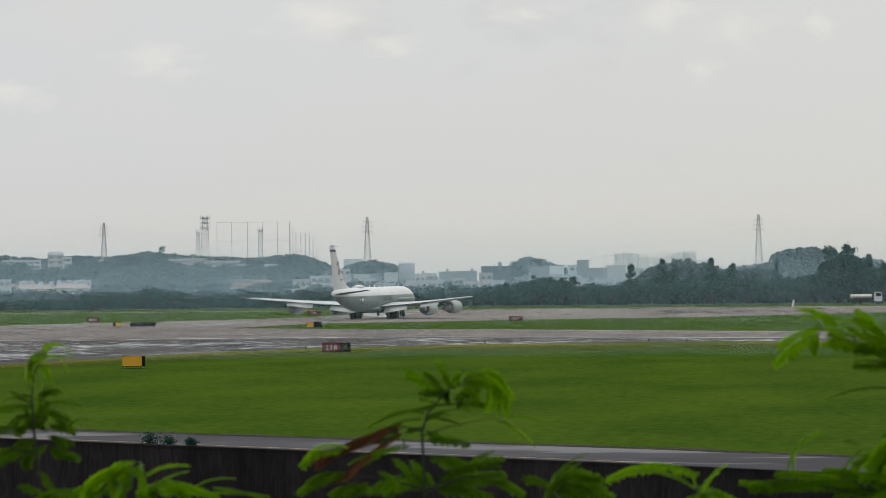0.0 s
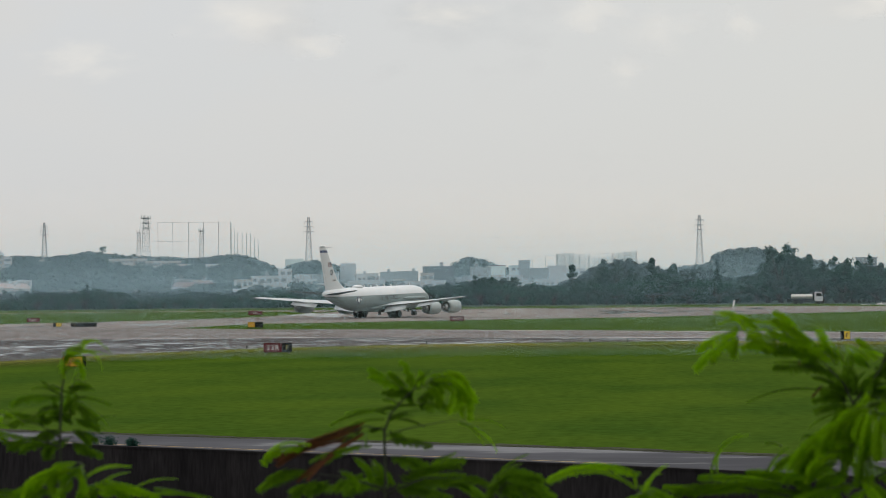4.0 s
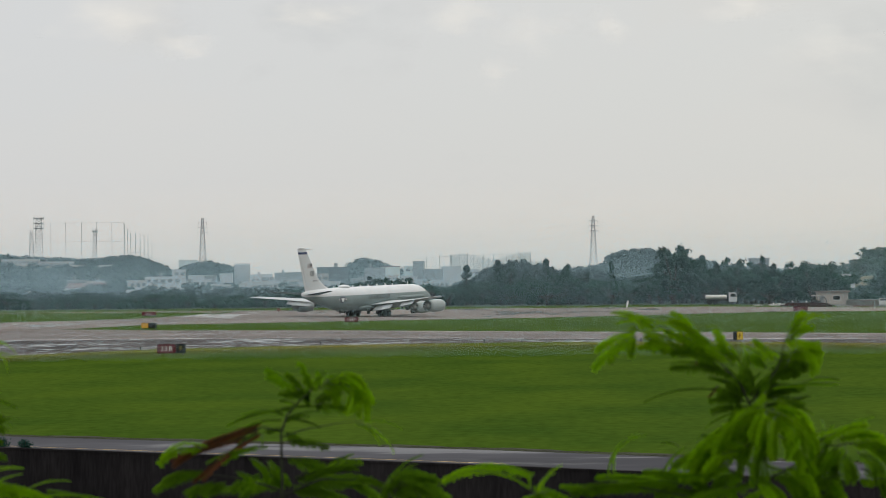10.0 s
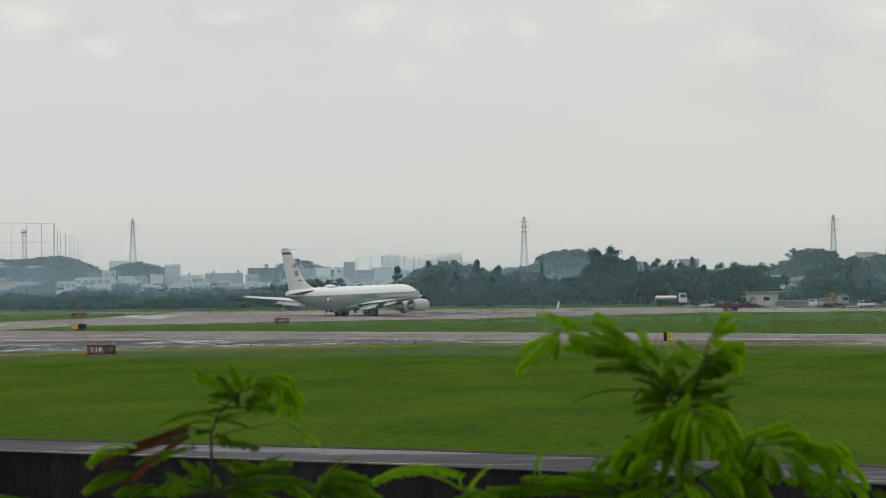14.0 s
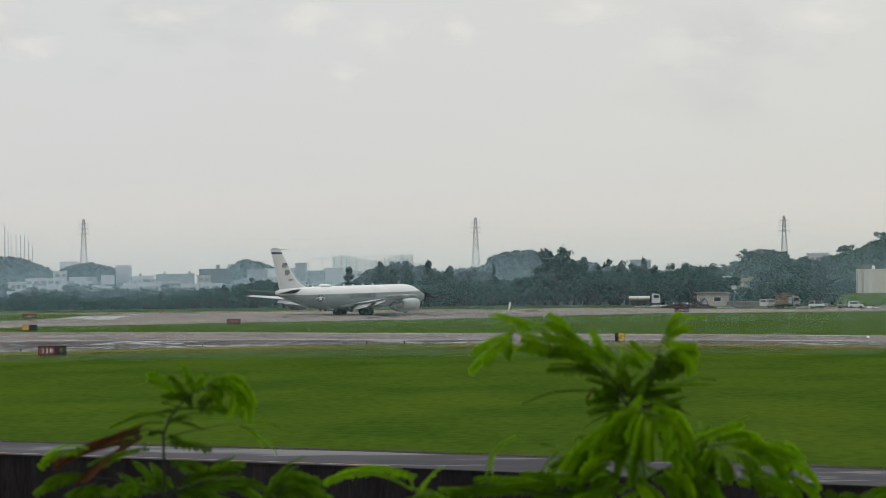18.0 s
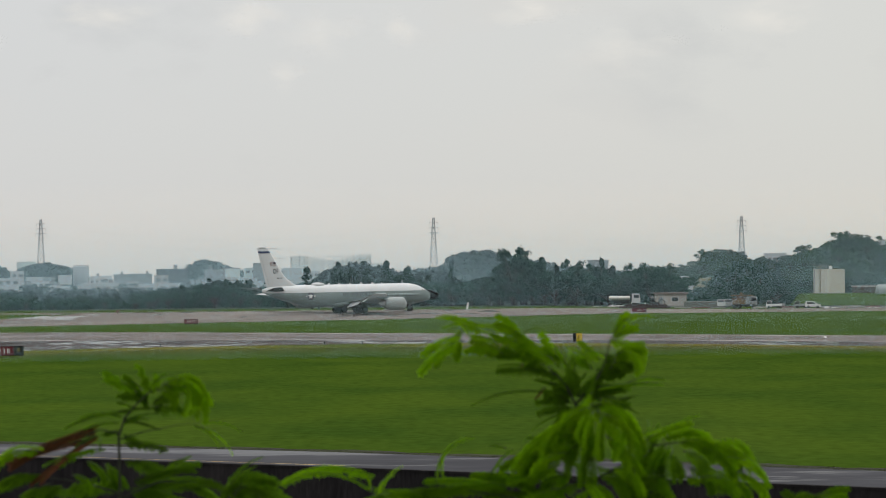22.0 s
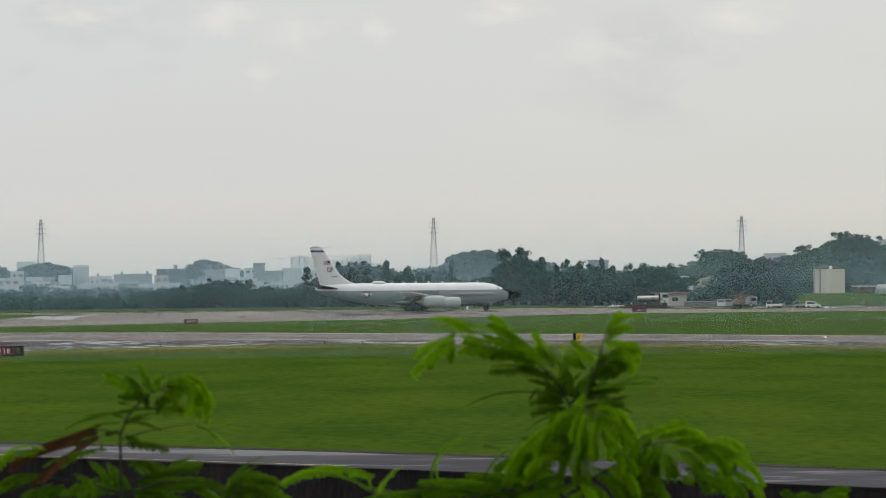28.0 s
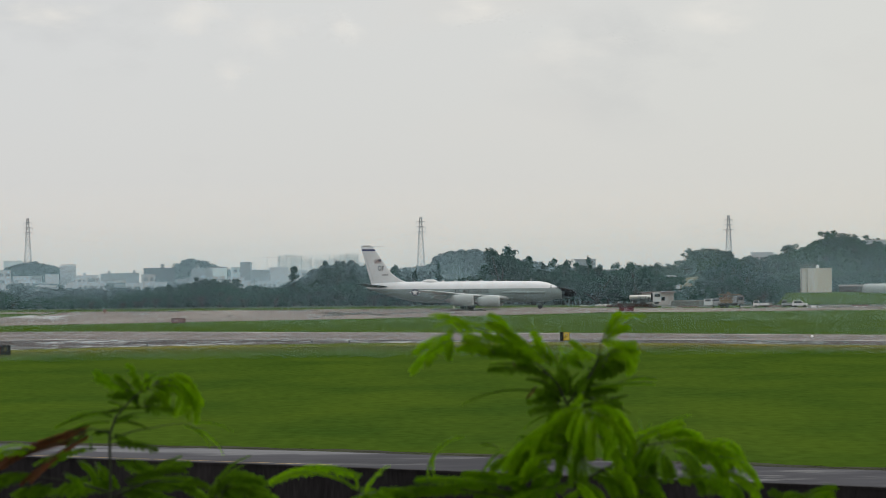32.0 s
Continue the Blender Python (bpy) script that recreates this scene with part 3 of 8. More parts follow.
M_TAILPLANE = material("dark_grey_tailplane_paint", (0.062, 0.072, 0.073), 0.9, 0, 0.08, 0.5, 5, 0, (0.052, 0.061, 0.062), spec=0.0)
# gear paint made darker, with the shade under the wing in its colour
M_GEAR = material("gear_paint_with_shade", (0.10, 0.10, 0.10), 0.5, 0, 0.2, 3, 20)


def build_jet():
    jet = thing("jet_airplane", pose(0, 0, 0), "white and grey four-engined military jet airplane taxiing", "airplane")
    # fuselage
    stations = sorted({*[v[0] for v in SECTIONS], *[9 + 1.5 * i for i in range(14)]})
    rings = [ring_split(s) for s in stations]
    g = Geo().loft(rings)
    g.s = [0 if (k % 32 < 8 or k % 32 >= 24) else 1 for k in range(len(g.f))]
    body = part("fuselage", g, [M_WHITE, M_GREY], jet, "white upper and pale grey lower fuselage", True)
    part("radome", Geo().loft([ring(-0.15, 2.9, 0.05, 0.05), ring(-0.1, 2.9, 0.24, 0.23), ring(0.12, 2.92, 0.45, 0.44), ring(0.6, 2.96, 0.66, 0.64), ring(1.2, 3.0, 0.80, 0.78), ring(2.0, 3.04, 0.90, 0.88), ring(2.62, 3.05, 0.955, 0.925)]),
         M_BLACK, jet, "long matt black nose radome", True)
    dark = Geo()
    for i in range(6):
        for j in range(12):
            q = []
            for di, dj in ((0, 0), (1, 0), (1, 1), (0, 1)):
                k = (i + di) / 6
                a = radians(-62 + 124 * (j + dj) / 12) * (1.25 - 0.55 * k)
                st = 2.5 + 1.15 * k
                zc, hh, hw = section(st)
                q.append((GEAR - st, (hw + 0.012) * math.sin(a), zc + (hh + 0.012) * math.cos(a)))
            dark.flat(q)
    part("antiglare_panel", dark, M_BLACK, body, "matt black panel before the cockpit windows")
    for side in (-1, 1):
        part("cheek_fairing", Geo().loft([[(GEAR - s, side * (skin_y(s, 3.2) + o * math.cos(t) * 0.30 - 0.04), 3.2 + o * 0.3 * math.sin(t)) for t in [2 * math.pi * k / 12 for k in range(12)]]
                                          for s, o in ((5.6, 0.1), (6.2, 0.75), (7.2, 1.0), (12.4, 1.0), (13.6, 0.8), (14.6, 0.15))]), M_GREY, jet, "", True)
        win = Geo()
        for s, z0, z1 in ((3.75, 3.95, 4.28), (4.2, 4.0, 4.42), (4.75, 4.05, 4.5)):
            q = []
            for ds, z in ((-0.2, z0), (0.2, z0), (0.2, z1), (-0.2, z1)):
                q.append((GEAR - s - ds, side * skin_y(s + ds, z, 0.02), z))
            win.flat(q)
        part("cockpit_window", win, M_GLASS, jet)
        door = Geo()
        for z0, z1 in ((2.5, 4.0),):
            q = [(GEAR - s, side * skin_y(s, z, 0.008), z) for s, z in ((6.2, 2.6), (7.1, 2.6), (7.1, 4.02), (6.2, 4.02))]
            door.flat(q)
        part("hatch", door, M_GREY, jet)
    # fin with its band, flag, code and serial
    def fin_le(z):
        return lerp(z, [4.9, 5.3, 5.8, 6.6, 7.4, 12.3], [30.8, 32.6, 33.9, 35.1, 35.9, 39.3])

    def fin_te(z):
        return lerp(z, [4.6, 12.3], [39.5, 41.6])

    def fin_half(z, s):
        c = (s - fin_le(z)) / max(0.1, fin_te(z) - fin_le(z))
        c = min(max(c, 0.001), 1)
        chord = min(fin_te(z) - fin_le(z), 6.2)
        return 5 * 0.1 * chord * (0.2969 * math.sqrt(c) - 0.126 * c - 0.3516 * c * c + 0.2843 * c ** 3 - 0.1015 * c ** 4)

    rings = []
    for z in (4.7, 5.0, 5.3, 5.55, 5.8, 6.2, 6.6, 7.0, 7.4, 9, 10.5, 11.5, 12.2, 12.35):
        le, te = fin_le(z), fin_te(z)
        out = aerofoil(te - le, 0.1 * min(1, 6.2 / (te - le)) * (0.6 if z > 12.3 else 1), 11)
        rings.append([(GEAR - le + x, y, z) for x, y in out])
    fin = part("tail_fin", Geo().loft(rings), M_WHITE, jet, "tall white tail fin with a dark blue band", True)
    part("fin_cap", Geo().loft([[(GEAR - s + 0.02, r * math.cos(t), 12.38 + r * 1.3 * math.sin(t)) for t in [2 * math.pi * k / 10 for k in range(10)]] for s, r in ((39.5, 0.04), (39.8, 0.16), (40.8, 0.18), (41.3, 0.05))]), M_WHITE, fin, "", True)
    part("probe", Geo().tube([(GEAR - 39.4, 0, 12.18), (GEAR - 38.3, 0, 12.2), (GEAR - 37.0, 0, 12.23)], [0.09, 0.05, 0.02], 8), M_METAL, fin)
    band = Geo()
    for side in (-1, 1):
        for k in range(8):
            q = []
            for z, j in ((11.36, k), (11.36, k + 1), (11.74, k + 1), (11.74, k)):
                s = fin_le(z) + 0.02 + (fin_te(z) - fin_le(z) - 0.03) * j / 8
                q.append((GEAR - s, side * (fin_half(z, s) + 0.012), z))
            band.flat(q)
    part("tail_band", band, M_BLUE, fin)

    def on_fin(g):
        g.v = [(x, -(fin_half(z, GEAR - x) + 0.014), z) for x, y, z in g.v]
        return g

    part("tail_code", on_fin(text_geo("OF", 0.92, bold=0.03, m=pose(GEAR - 37.7, 0, 8.05) @ Matrix.Diagonal((0.72, 1, 1, 1)))), M_MARK, fin)
    bars = Geo()
    for i in range(4):
        x = GEAR - 37.45 + 0.3 * i
        bars.flat([(x, 0, 6.62), (x + 0.2, 0, 6.62), (x + 0.2, 0, 6.86), (x, 0, 6.86)])
    part("serial_bar", on_fin(bars), M_MARK, fin)
    flag, fr = Geo(), Geo()
    x0 = GEAR - 38.95
    for i in range(5):
        z = 9.0 + i * 0.16
        fr.flat([(x0, 0, z), (x0 + 1.35, 0, z), (x0 + 1.35, 0, z + 0.08), (x0, 0, z + 0.08)])
    flag.flat([(x0 + 0.8, 0, 9.37), (x0 + 1.35, 0, 9.37), (x0 + 1.35, 0, 9.77), (x0 + 0.8, 0, 9.77)])
    part("flag_stripe", on_fin(fr), M_FLAGR, fin)
    g = on_fin(flag)
    g.v = [(x, y - 0.006, z) for x, y, z in g.v]
    part("flag_canton", g, M_NAVY, fin)
    part("rudder_gap", on_fin(Geo().flat([(GEAR - 39.2, 0, 5.6), (GEAR - 39.15, 0, 5.6), (GEAR - 40.85, 0, 11.0), (GEAR - 40.9, 0, 11.0)])), M_NAC, fin)

    # wings, flaps, tailplanes, engines
    for side in (-1, 1):
        def wing_at(y):
            le = lerp(y, [1.2, 19.9], [12.6, 26.95])
            te = lerp(y, [1.2, 6.8, 19.9], [22.6, 23.5, 29.6])
            z = lerp(y, [1.2, 10, 19.9], [2.05, 2.75, 3.72])
            return le, te, z

        rings = []
        for y in (1.2, 3, 5, 6.8, 9, 12, 15, 18, 19.5, 19.9):
            le, te, z = wing_at(y)
            if y == 19.9:
                le, te = le + 0.5, te - 0.1
            rings.append([(GEAR - le + x, side * y, z + zz) for x, zz in aerofoil(te - le, lerp(y, [1, 20], [0.13, 0.09]) * (0.4 if y == 19.9 else 1), 11)])
        part("wing", Geo().loft(rings), M_WING, jet, "pale grey swept wing", True)
        for y0, y1 in ((2.6, 6.9), (9.7, 13.6)):
            rings = []
            for y in (y0, y1):
                le, te, z = wing_at(y)
                ch = 0.19 * (te - le)
                out = []
                for x, zz in aerofoil(ch * 1.08, 0.12, 7):
                    a = radians(33)
                    out.append((GEAR - te + ch * 0.45 + x * math.cos(a) - zz * math.sin(a), side * y, z - 0.18 + x * math.sin(a) + zz * math.cos(a)))
                rings.append(out)
            part("flap", Geo().loft(rings), M_WING, jet, "lowered pale flap", True)
        rings = []
        for y in (0.3, 3, 6.3, 6.5):
            le = lerp(y, [0, 6.5], [35.6, 40.5])
            te = lerp(y, [0, 6.5], [39.9, 42.3])
            rings.append([(GEAR - le + x, side * y, lerp(y, [0, 6.5], [4.35, 5.05]) + zz) for x, zz in aerofoil(te - le, 0.1 if y < 6.5 else 0.03, 9)])
        part("tailplane", Geo().loft(rings), M_TAILPLANE, jet, "dark grey tailplane", True)
        for y, lip, z in ((8.2, 14.4, 1.55), (14.2, 19.1, 1.92)):
            m = pose(GEAR - lip, side * y, z)
            nac = part("engine_nacelle", Geo().turn([(-1.0, 0.78), (-0.15, 0.82), (-0.02, 0.90), (0.0, 0.95), (-0.03, 1.0), (-0.3, 1.07), (-1.2, 1.12), (-2.4, 1.10), (-3.4, 1.0), (-4.3, 0.86), (-4.3, 0.80), (-3.4, 0.78)], 28, "x", m=m, cap=False),
                       M_NAC, jet, "large pale grey engine nacelle", True)
            part("fan", Geo().turn([(-0.9, 0.8), (-0.91, 0.8)], 24, "x", m=m), M_DARK, nac)
            part("spinner", Geo().turn([(-0.88, 0.27), (-0.6, 0.18), (-0.42, 0.02)], 14, "x", m=m), M_METAL, nac, "", True)
            part("lip_ring", Geo().turn([(-0.02, 0.90), (0.012, 0.95), (-0.03, 1.004), (-0.14, 1.035)], 28, "x", m=m, cap=False), M_METAL, nac, "bare metal inlet lip", True)
            part("core_cowl", Geo().turn([(-3.3, 0.62), (-4.3, 0.60), (-5.0, 0.42), (-5.0, 0.36), (-4.6, 0.34)], 22, "x", m=m), M_METAL, nac, "dark metal exhaust cone", True)
            part("exhaust_plug", Geo().turn([(-4.7, 0.28), (-5.1, 0.22), (-5.6, 0.03)], 14, "x", m=m), M_METAL, nac, "", True)
            part("fan_duct", Geo().turn([(-3.45, 0.79), (-3.46, 0.5)], 22, "x", m=m), M_DARK, nac)
            le, te, zw = wing_at(y)
            part("pylon", Geo().loft([[(GEAR - s, side * (y + w), zz) for s, w in ((a, 0.0), (a + 0.5, 0.16), (b - 0.8, 0.16), (b, 0.0), (b - 0.8, -0.16), (a + 0.5, -0.16))] for a, b, zz in ((lip + 1.1, lip + 4.9, z + 0.8), (lip + 1.9, le + 3.0, z + 1.15), (le - 0.3, le + 3.6, zw - 0.05))]),
                 M_GREY, jet, "", True)
    # belly fairing and aerials
    part("belly_fairing", Geo().loft([[(GEAR - s, 2.0 * o * math.sin(t), 1.75 + 0.75 * o * math.cos(t)) for t in [2 * math.pi * k / 20 for k in range(20)]] for s, o in ((12.5, 0.2), (14, 0.8), (17, 1.0), (22, 1.0), (25, 0.7), (26.5, 0.2))]), M_GREY, jet, "", True)
    part("satcom_dome", Geo().loft([[(GEAR - 28.2 + r * 1.5 * math.cos(t), r * math.sin(t) * 0.75, z) for t in [2 * math.pi * k / 20 for k in range(20)]] for r, z in ((1.0, 5.28), (0.97, 5.5), (0.8, 5.68), (0.5, 5.80), (0.1, 5.84))]), M_WHITE, jet, "white dome aerial", True)
    for s, h, l in ((31.2, 0.25, 0.3), (25.6, 0.28, 0.5), (23.2, 0.3, 0.5), (20.8, 0.3, 0.55), (18.2, 0.34, 0.55), (15.6, 0.34, 0.55), (13.4, 0.28, 0.3), (8.6, 0.5, 0.28)):
        part("blade_aerial", Geo().loft([[(GEAR - s + l / 2, 0.05, 5.36), (GEAR - s - l / 2, 0.05, 5.36), (GEAR - s - l / 2, -0.05, 5.36), (GEAR - s + l / 2, -0.05, 5.36)],
                                         [(GEAR - s + l * 0.2, 0.03, 5.38 + h), (GEAR - s - l * 0.55, 0.03, 5.38 + h), (GEAR - s - l * 0.55, -0.03, 5.38 + h), (GEAR - s + l * 0.2, -0.03, 5.38 + h)]]), M_WHITE, jet)
    for s in (29.5, 28.0, 10.5, 9.2, 7.9):
        part("belly_aerial", Geo().box(GEAR - s - 0.25, GEAR - s + 0.25, -0.04, 0.04, 0.85, 1.42), M_DARK, jet)
    # roundel and lettering on the side seen
    def on_skin(g, out):
        g.v = [(x, -skin_y(GEAR - x, z, out), z) for x, y, z in g.v]
        return g

    cx, cz = GEAR - 31.0, 3.32
    disc, star, bar = Geo(), Geo(), Geo()
    rim = [(0.0, 0)] + [(r, 2 * math.pi * k / 24) for r in (0.36, 0.72) for k in range(24)]
    disc.add([(cx + r * math.cos(t), 0, cz + r * math.sin(t)) for r, t in rim], [(0, 1 + k, 1 + (k + 1) % 24) for k in range(24)] + [(1 + k, 25 + k, 25 + (k + 1) % 24, 1 + (k + 1) % 24) for k in range(24)])
    star.add([(cx, 0, cz)] + [(cx + (0.68 if k % 2 == 0 else 0.26) * math.sin(math.pi * k / 5), 0, cz + (0.68 if k % 2 == 0 else 0.26) * math.cos(math.pi * k / 5)) for k in range(10)], [(0, 1 + (k + 1) % 10, 1 + k) for k in range(10)])
    for a in (-1, 1):
        for x0, x1, z0, z1, sl in ((0.7, 1.12, -0.2, 0.2, 0), (0.72, 1.05, -0.12, 0.12, 1)):
            bar.flat([(cx + a * x, 0, cz + z) for x, z in ((x0, z0), (x1, z0), (x1, z1), (x0, z1))], sl)
    rd = part("roundel", on_skin(disc, 0.03), M_NAVY, body, "navy star roundel with white bars")
    part("roundel_bar", on_skin(bar, 0.034), [M_NAVY, M_SIGNW], body)
    part("roundel_star", on_skin(star, 0.045), M_SIGNW, body)
    part("side_lettering", on_skin(text_geo("U.S. AIR FORCE", 0.78, m=pose(GEAR - 20.2, 0, 3.5) @ Matrix.Diagonal((0.94, 1, 1, 1)), bold=0.03), 0.035), M_MARK, body, "dark lettering along the fuselage")
    # landing gear
    def wheel(x, y, r, w, parent):
        tyre = part("wheel", Geo().turn([(-w / 2, r * 0.62), (-w / 2, r * 0.9), (-w * 0.3, r), (w * 0.3, r), (w / 2, r * 0.9), (w / 2, r * 0.62)], 24, "y"), M_TYRE, parent, "black rubber tyre", True, pose(x, y, r))
        JET_WHEELS.append((tyre, (x, y, r)))
        part("hub", Geo().turn([(-w * 0.42, r * 0.62), (-w * 0.3, r * 0.2), (w * 0.3, r * 0.2), (w * 0.42, r * 0.62)], 16, "y", m=pose(x, y, r)), M_METAL, parent)

    for side in (-1, 1):
        leg = part("main_gear_leg", Geo().tube([(0, side * 3.36, 0.6), (0, side * 3.36, 2.3)], [0.16, 0.2], 10).tube([(-0.75, side * 3.36, 0.62), (0.75, side * 3.36, 0.62)], 0.12, 8).tube([(0, side * 3.36, 1.0), (0.2, side * 1.9, 1.7)], 0.09, 8).tube([(-1.1, side * 2.6, 1.7), (0, side * 3.3, 0.9)], 0.1, 6).tube([(0.9, side * 2.7, 1.75), (0.05, side * 3.3, 1.1)], 0.08, 6), M_GEAR, jet)
        for dx in (-0.72, 0.72):
            for dy in (-0.45, 0.45):
                wheel(dx, side * 3.36 + dy, 0.62, 0.42, leg)
        # doors coloured dark and a dark box added for the shade under the belly
        part("gear_door", Geo().box(-1.3, 1.3, side * 2.55 - 0.03, side * 2.55 + 0.03, 0.62, 1.75), M_DARK, jet, "open gear door with the under-wing shade in its colour")
        part("gear_well_shade", Geo().box(-1.7, 1.5, side * 1.75 - 0.55, side * 1.75 + 0.55, 1.02, 1.5, cut=0.1), M_DARK, jet, "dark box for the gear well and the shade round it")
        part("gear_door", Geo().box(-2.6, -1.7, side * 1.5 - 0.03, side * 1.5 + 0.03, 0.55, 1.5), M_DARK, jet, "open gear door with the under-wing shade in its colour")
    ng = part("nose_gear_leg", Geo().tube([(14, 0, 0.5), (14.15, 0, 2.2)], [0.1, 0.13], 10).tube([(14, -0.3, 0.5), (14, 0.3, 0.5)], 0.07, 8).tube([(14.0, 0, 0.9), (13.0, 0, 1.7)], 0.06, 8), M_STEEL, jet)
    for dy in (-0.24, 0.24):
        wheel(14, dy, 0.48, 0.28, ng)
    part("lamp_housing", Geo().turn([(-0.12, 0.04), (0.0, 0.11), (0.06, 0.12)], 12, "x", m=pose(14.15, -0.16, 1.15)), M_SIGNB, ng)
    part("taxi_lamp", Geo().turn([(0.062, 0.11), (0.085, 0.08), (0.1, 0.02)], 12, "x", m=pose(14.15, -0.16, 1.15)), M_LAMP, ng, "lit taxi lamp")
    part("gear_door", Geo().box(12.5, 13.3, 0.55, 0.6, 0.7, 1.5), M_DARK, jet, "dark open nose gear door")
    part("gear_door", Geo().box(12.5, 13.3, -0.6, -0.55, 0.7, 1.5), M_DARK, jet, "dark open nose gear door")
    return jet


jet = build_jet()


# ---- trees beyond the airfield ----
def leaf_cloud(g, rnd, centre, radius, count, size, squash=0.8):
    """Leaf sprays filling a rough ball: small folded triangles turned every way."""
    for _ in range(count):
        d = Vector((rnd.gauss(0, 1), rnd.gauss(0, 1), rnd.gauss(0, 1))).normalized()
        r = radius * rnd.random() ** 0.4 * rnd.uniform(0.75, 1.1)
        p = Vector(centre) + Vector((d.x * r, d.y * r, d.z * r * squash))
        n = (d + Vector((rnd.gauss(0, 0.4), rnd.gauss(0, 0.4), rnd.gauss(0, 0.4)))).normalized()
        a = n.cross(Vector((rnd.gauss(0, 1), rnd.gauss(0, 1), rnd.gauss(0, 1)))).normalized()
        b = n.cross(a)
        s = size * rnd.uniform(0.6, 1.4)
        g.add([p - a * s, p + b * s * 0.7, p + a * s, p - b * s * 0.6 + a * s * 0.2], [(0, 1, 2), (0, 2, 3)])


def tree_meshes(kind, seed, height, leaf, sprays=60, size=0.029):
    rnd = random.Random(seed)
    trunk, crown = Geo(), Geo()
    if kind == "casuarina":
        lean = rnd.uniform(-0.06, 0.06)
        trunk.tube([(lean * height * t, 0, height * t - 0.3) for t in (0, 0.3, 0.6, 0.92)], [0.03 * height * (1 - t) + 0.03 for t in (0, 0.3, 0.6, 0.92)], 7)
        for i in range(44):
            t = rnd.uniform(0.06, 1.0)
            reach = height * (0.27 * (1 - t) ** 0.75 + 0.03) * rnd.uniform(0.5, 1.25)
            a = rnd.uniform(0, 6.28)
            base = Vector((lean * height * t, 0, height * t))
            tip = base + Vector((reach * math.cos(a), reach * math.sin(a), reach * rnd.uniform(0.1, 0.75)))
            trunk.tube([base, (base + tip) / 2 - Vector((0, 0, 0.05)), tip], [0.05, 0.035, 0.015], 4)
            for k in (0.55, 1.0):
                leaf_cloud(crown, rnd, base.lerp(tip, k), 0.075 * height * rnd.uniform(0.6, 1.2), 40, 0.021 * height, 1.1)
        leaf_cloud(crown, rnd, (lean * height, 0, height * 0.97), 0.05 * height, 30, 0.02 * height, 1.6)
    else:
        limbs = 9 if kind == "broad" else 12
        trunk.tube([(0, 0, -0.3), (0.02 * height, 0, 0.25 * height), (0, 0.02 * height, 0.45 * height)], [0.045 * height, 0.035 * height, 0.025 * height], 7)
        for i in range(limbs):
            a = 6.28 * i / limbs + rnd.uniform(-0.4, 0.4)
            up = rnd.uniform(0.35, 0.9)
            out = (0.46 if kind == "broad" else 0.62) * rnd.uniform(0.45, 1.0) * (1.15 - 0.5 * up)
            tip = Vector((out * height * math.cos(a), out * height * math.sin(a), up * height))
            trunk.tube([(0, 0, 0.3 * height * up), tip * 0.55 + Vector((0, 0, 0.1 * height)), tip], [0.022 * height, 0.015 * height, 0.006 * height], 5)
            for k in range(3):
                c = tip + Vector((rnd.gauss(0, 0.07), rnd.gauss(0, 0.07), rnd.gauss(0, 0.05))) * height
                leaf_cloud(crown, rnd, c, 0.14 * height * rnd.uniform(0.6, 1.15), sprays, size * height, 0.75)
        leaf_cloud(crown, rnd, (0, 0, 0.72 * height), 0.24 * height, 2 * sprays, size * height, 0.7)
        if kind == "shrub":
            for i in range(8):
                a = rnd.uniform(0, 6.28)
                leaf_cloud(crown, rnd, (0.45 * height * math.cos(a), 0.45 * height * math.sin(a), 0.25 * height), 0.2 * height, sprays, size * height, 0.9)
    return mesh_of(kind + "_trunk", trunk, M_BARK, True), mesh_of(kind + "_crown", crown, leaf)


KINDS = {}
for kind, leaf in (("casuarina", L_CASUARINA), ("broad", L_BROAD), ("shrub", L_BROAD), ("hill", L_HILL)):
    KINDS[kind] = [tree_meshes("broad" if kind == "hill" else kind, 31 + 7 * i + len(kind), 10.0, leaf, {"shrub": 29, "hill": 40}.get(kind, 60), {"shrub": 0.042, "hill": 0.036}.get(kind, 0.029)) for i in range(5 if kind != "hill" else 4)]
LABELS = {"casuarina": ("dark feathery casuarina tree beyond the taxiway", "tree", "trees beyond the taxiway"),
          "broad": ("dark green broadleaf tree beyond the taxiway", "tree", "trees beyond the taxiway"),
          "shrub": ("dense dark green shrub beyond the taxiway", "shrub", "shrubs beyond the taxiway"),
          "hill": ("green broadleaf tree on the hillside", "tree", "trees on the hillside")}
NAMES = {"casuarina": "casuarina_tree", "broad": "broadleaf_tree", "shrub": "shrub", "hill": "hillside_tree"}


def plant_tree(kind, x, y, z, height, rnd, wide=1.0):
    trunk, crown = rnd.choice(KINDS[kind])
    s = height / 10.0
    t = thing(NAMES[kind], pose(x, y, z, 0, 0, rnd.uniform(0, 360)) @ Matrix.Diagonal((s * wide, s * wide, s, 1)), *LABELS[kind])
    part("trunk", trunk, None, t)
    part("crown", crown, None, t)
    return t


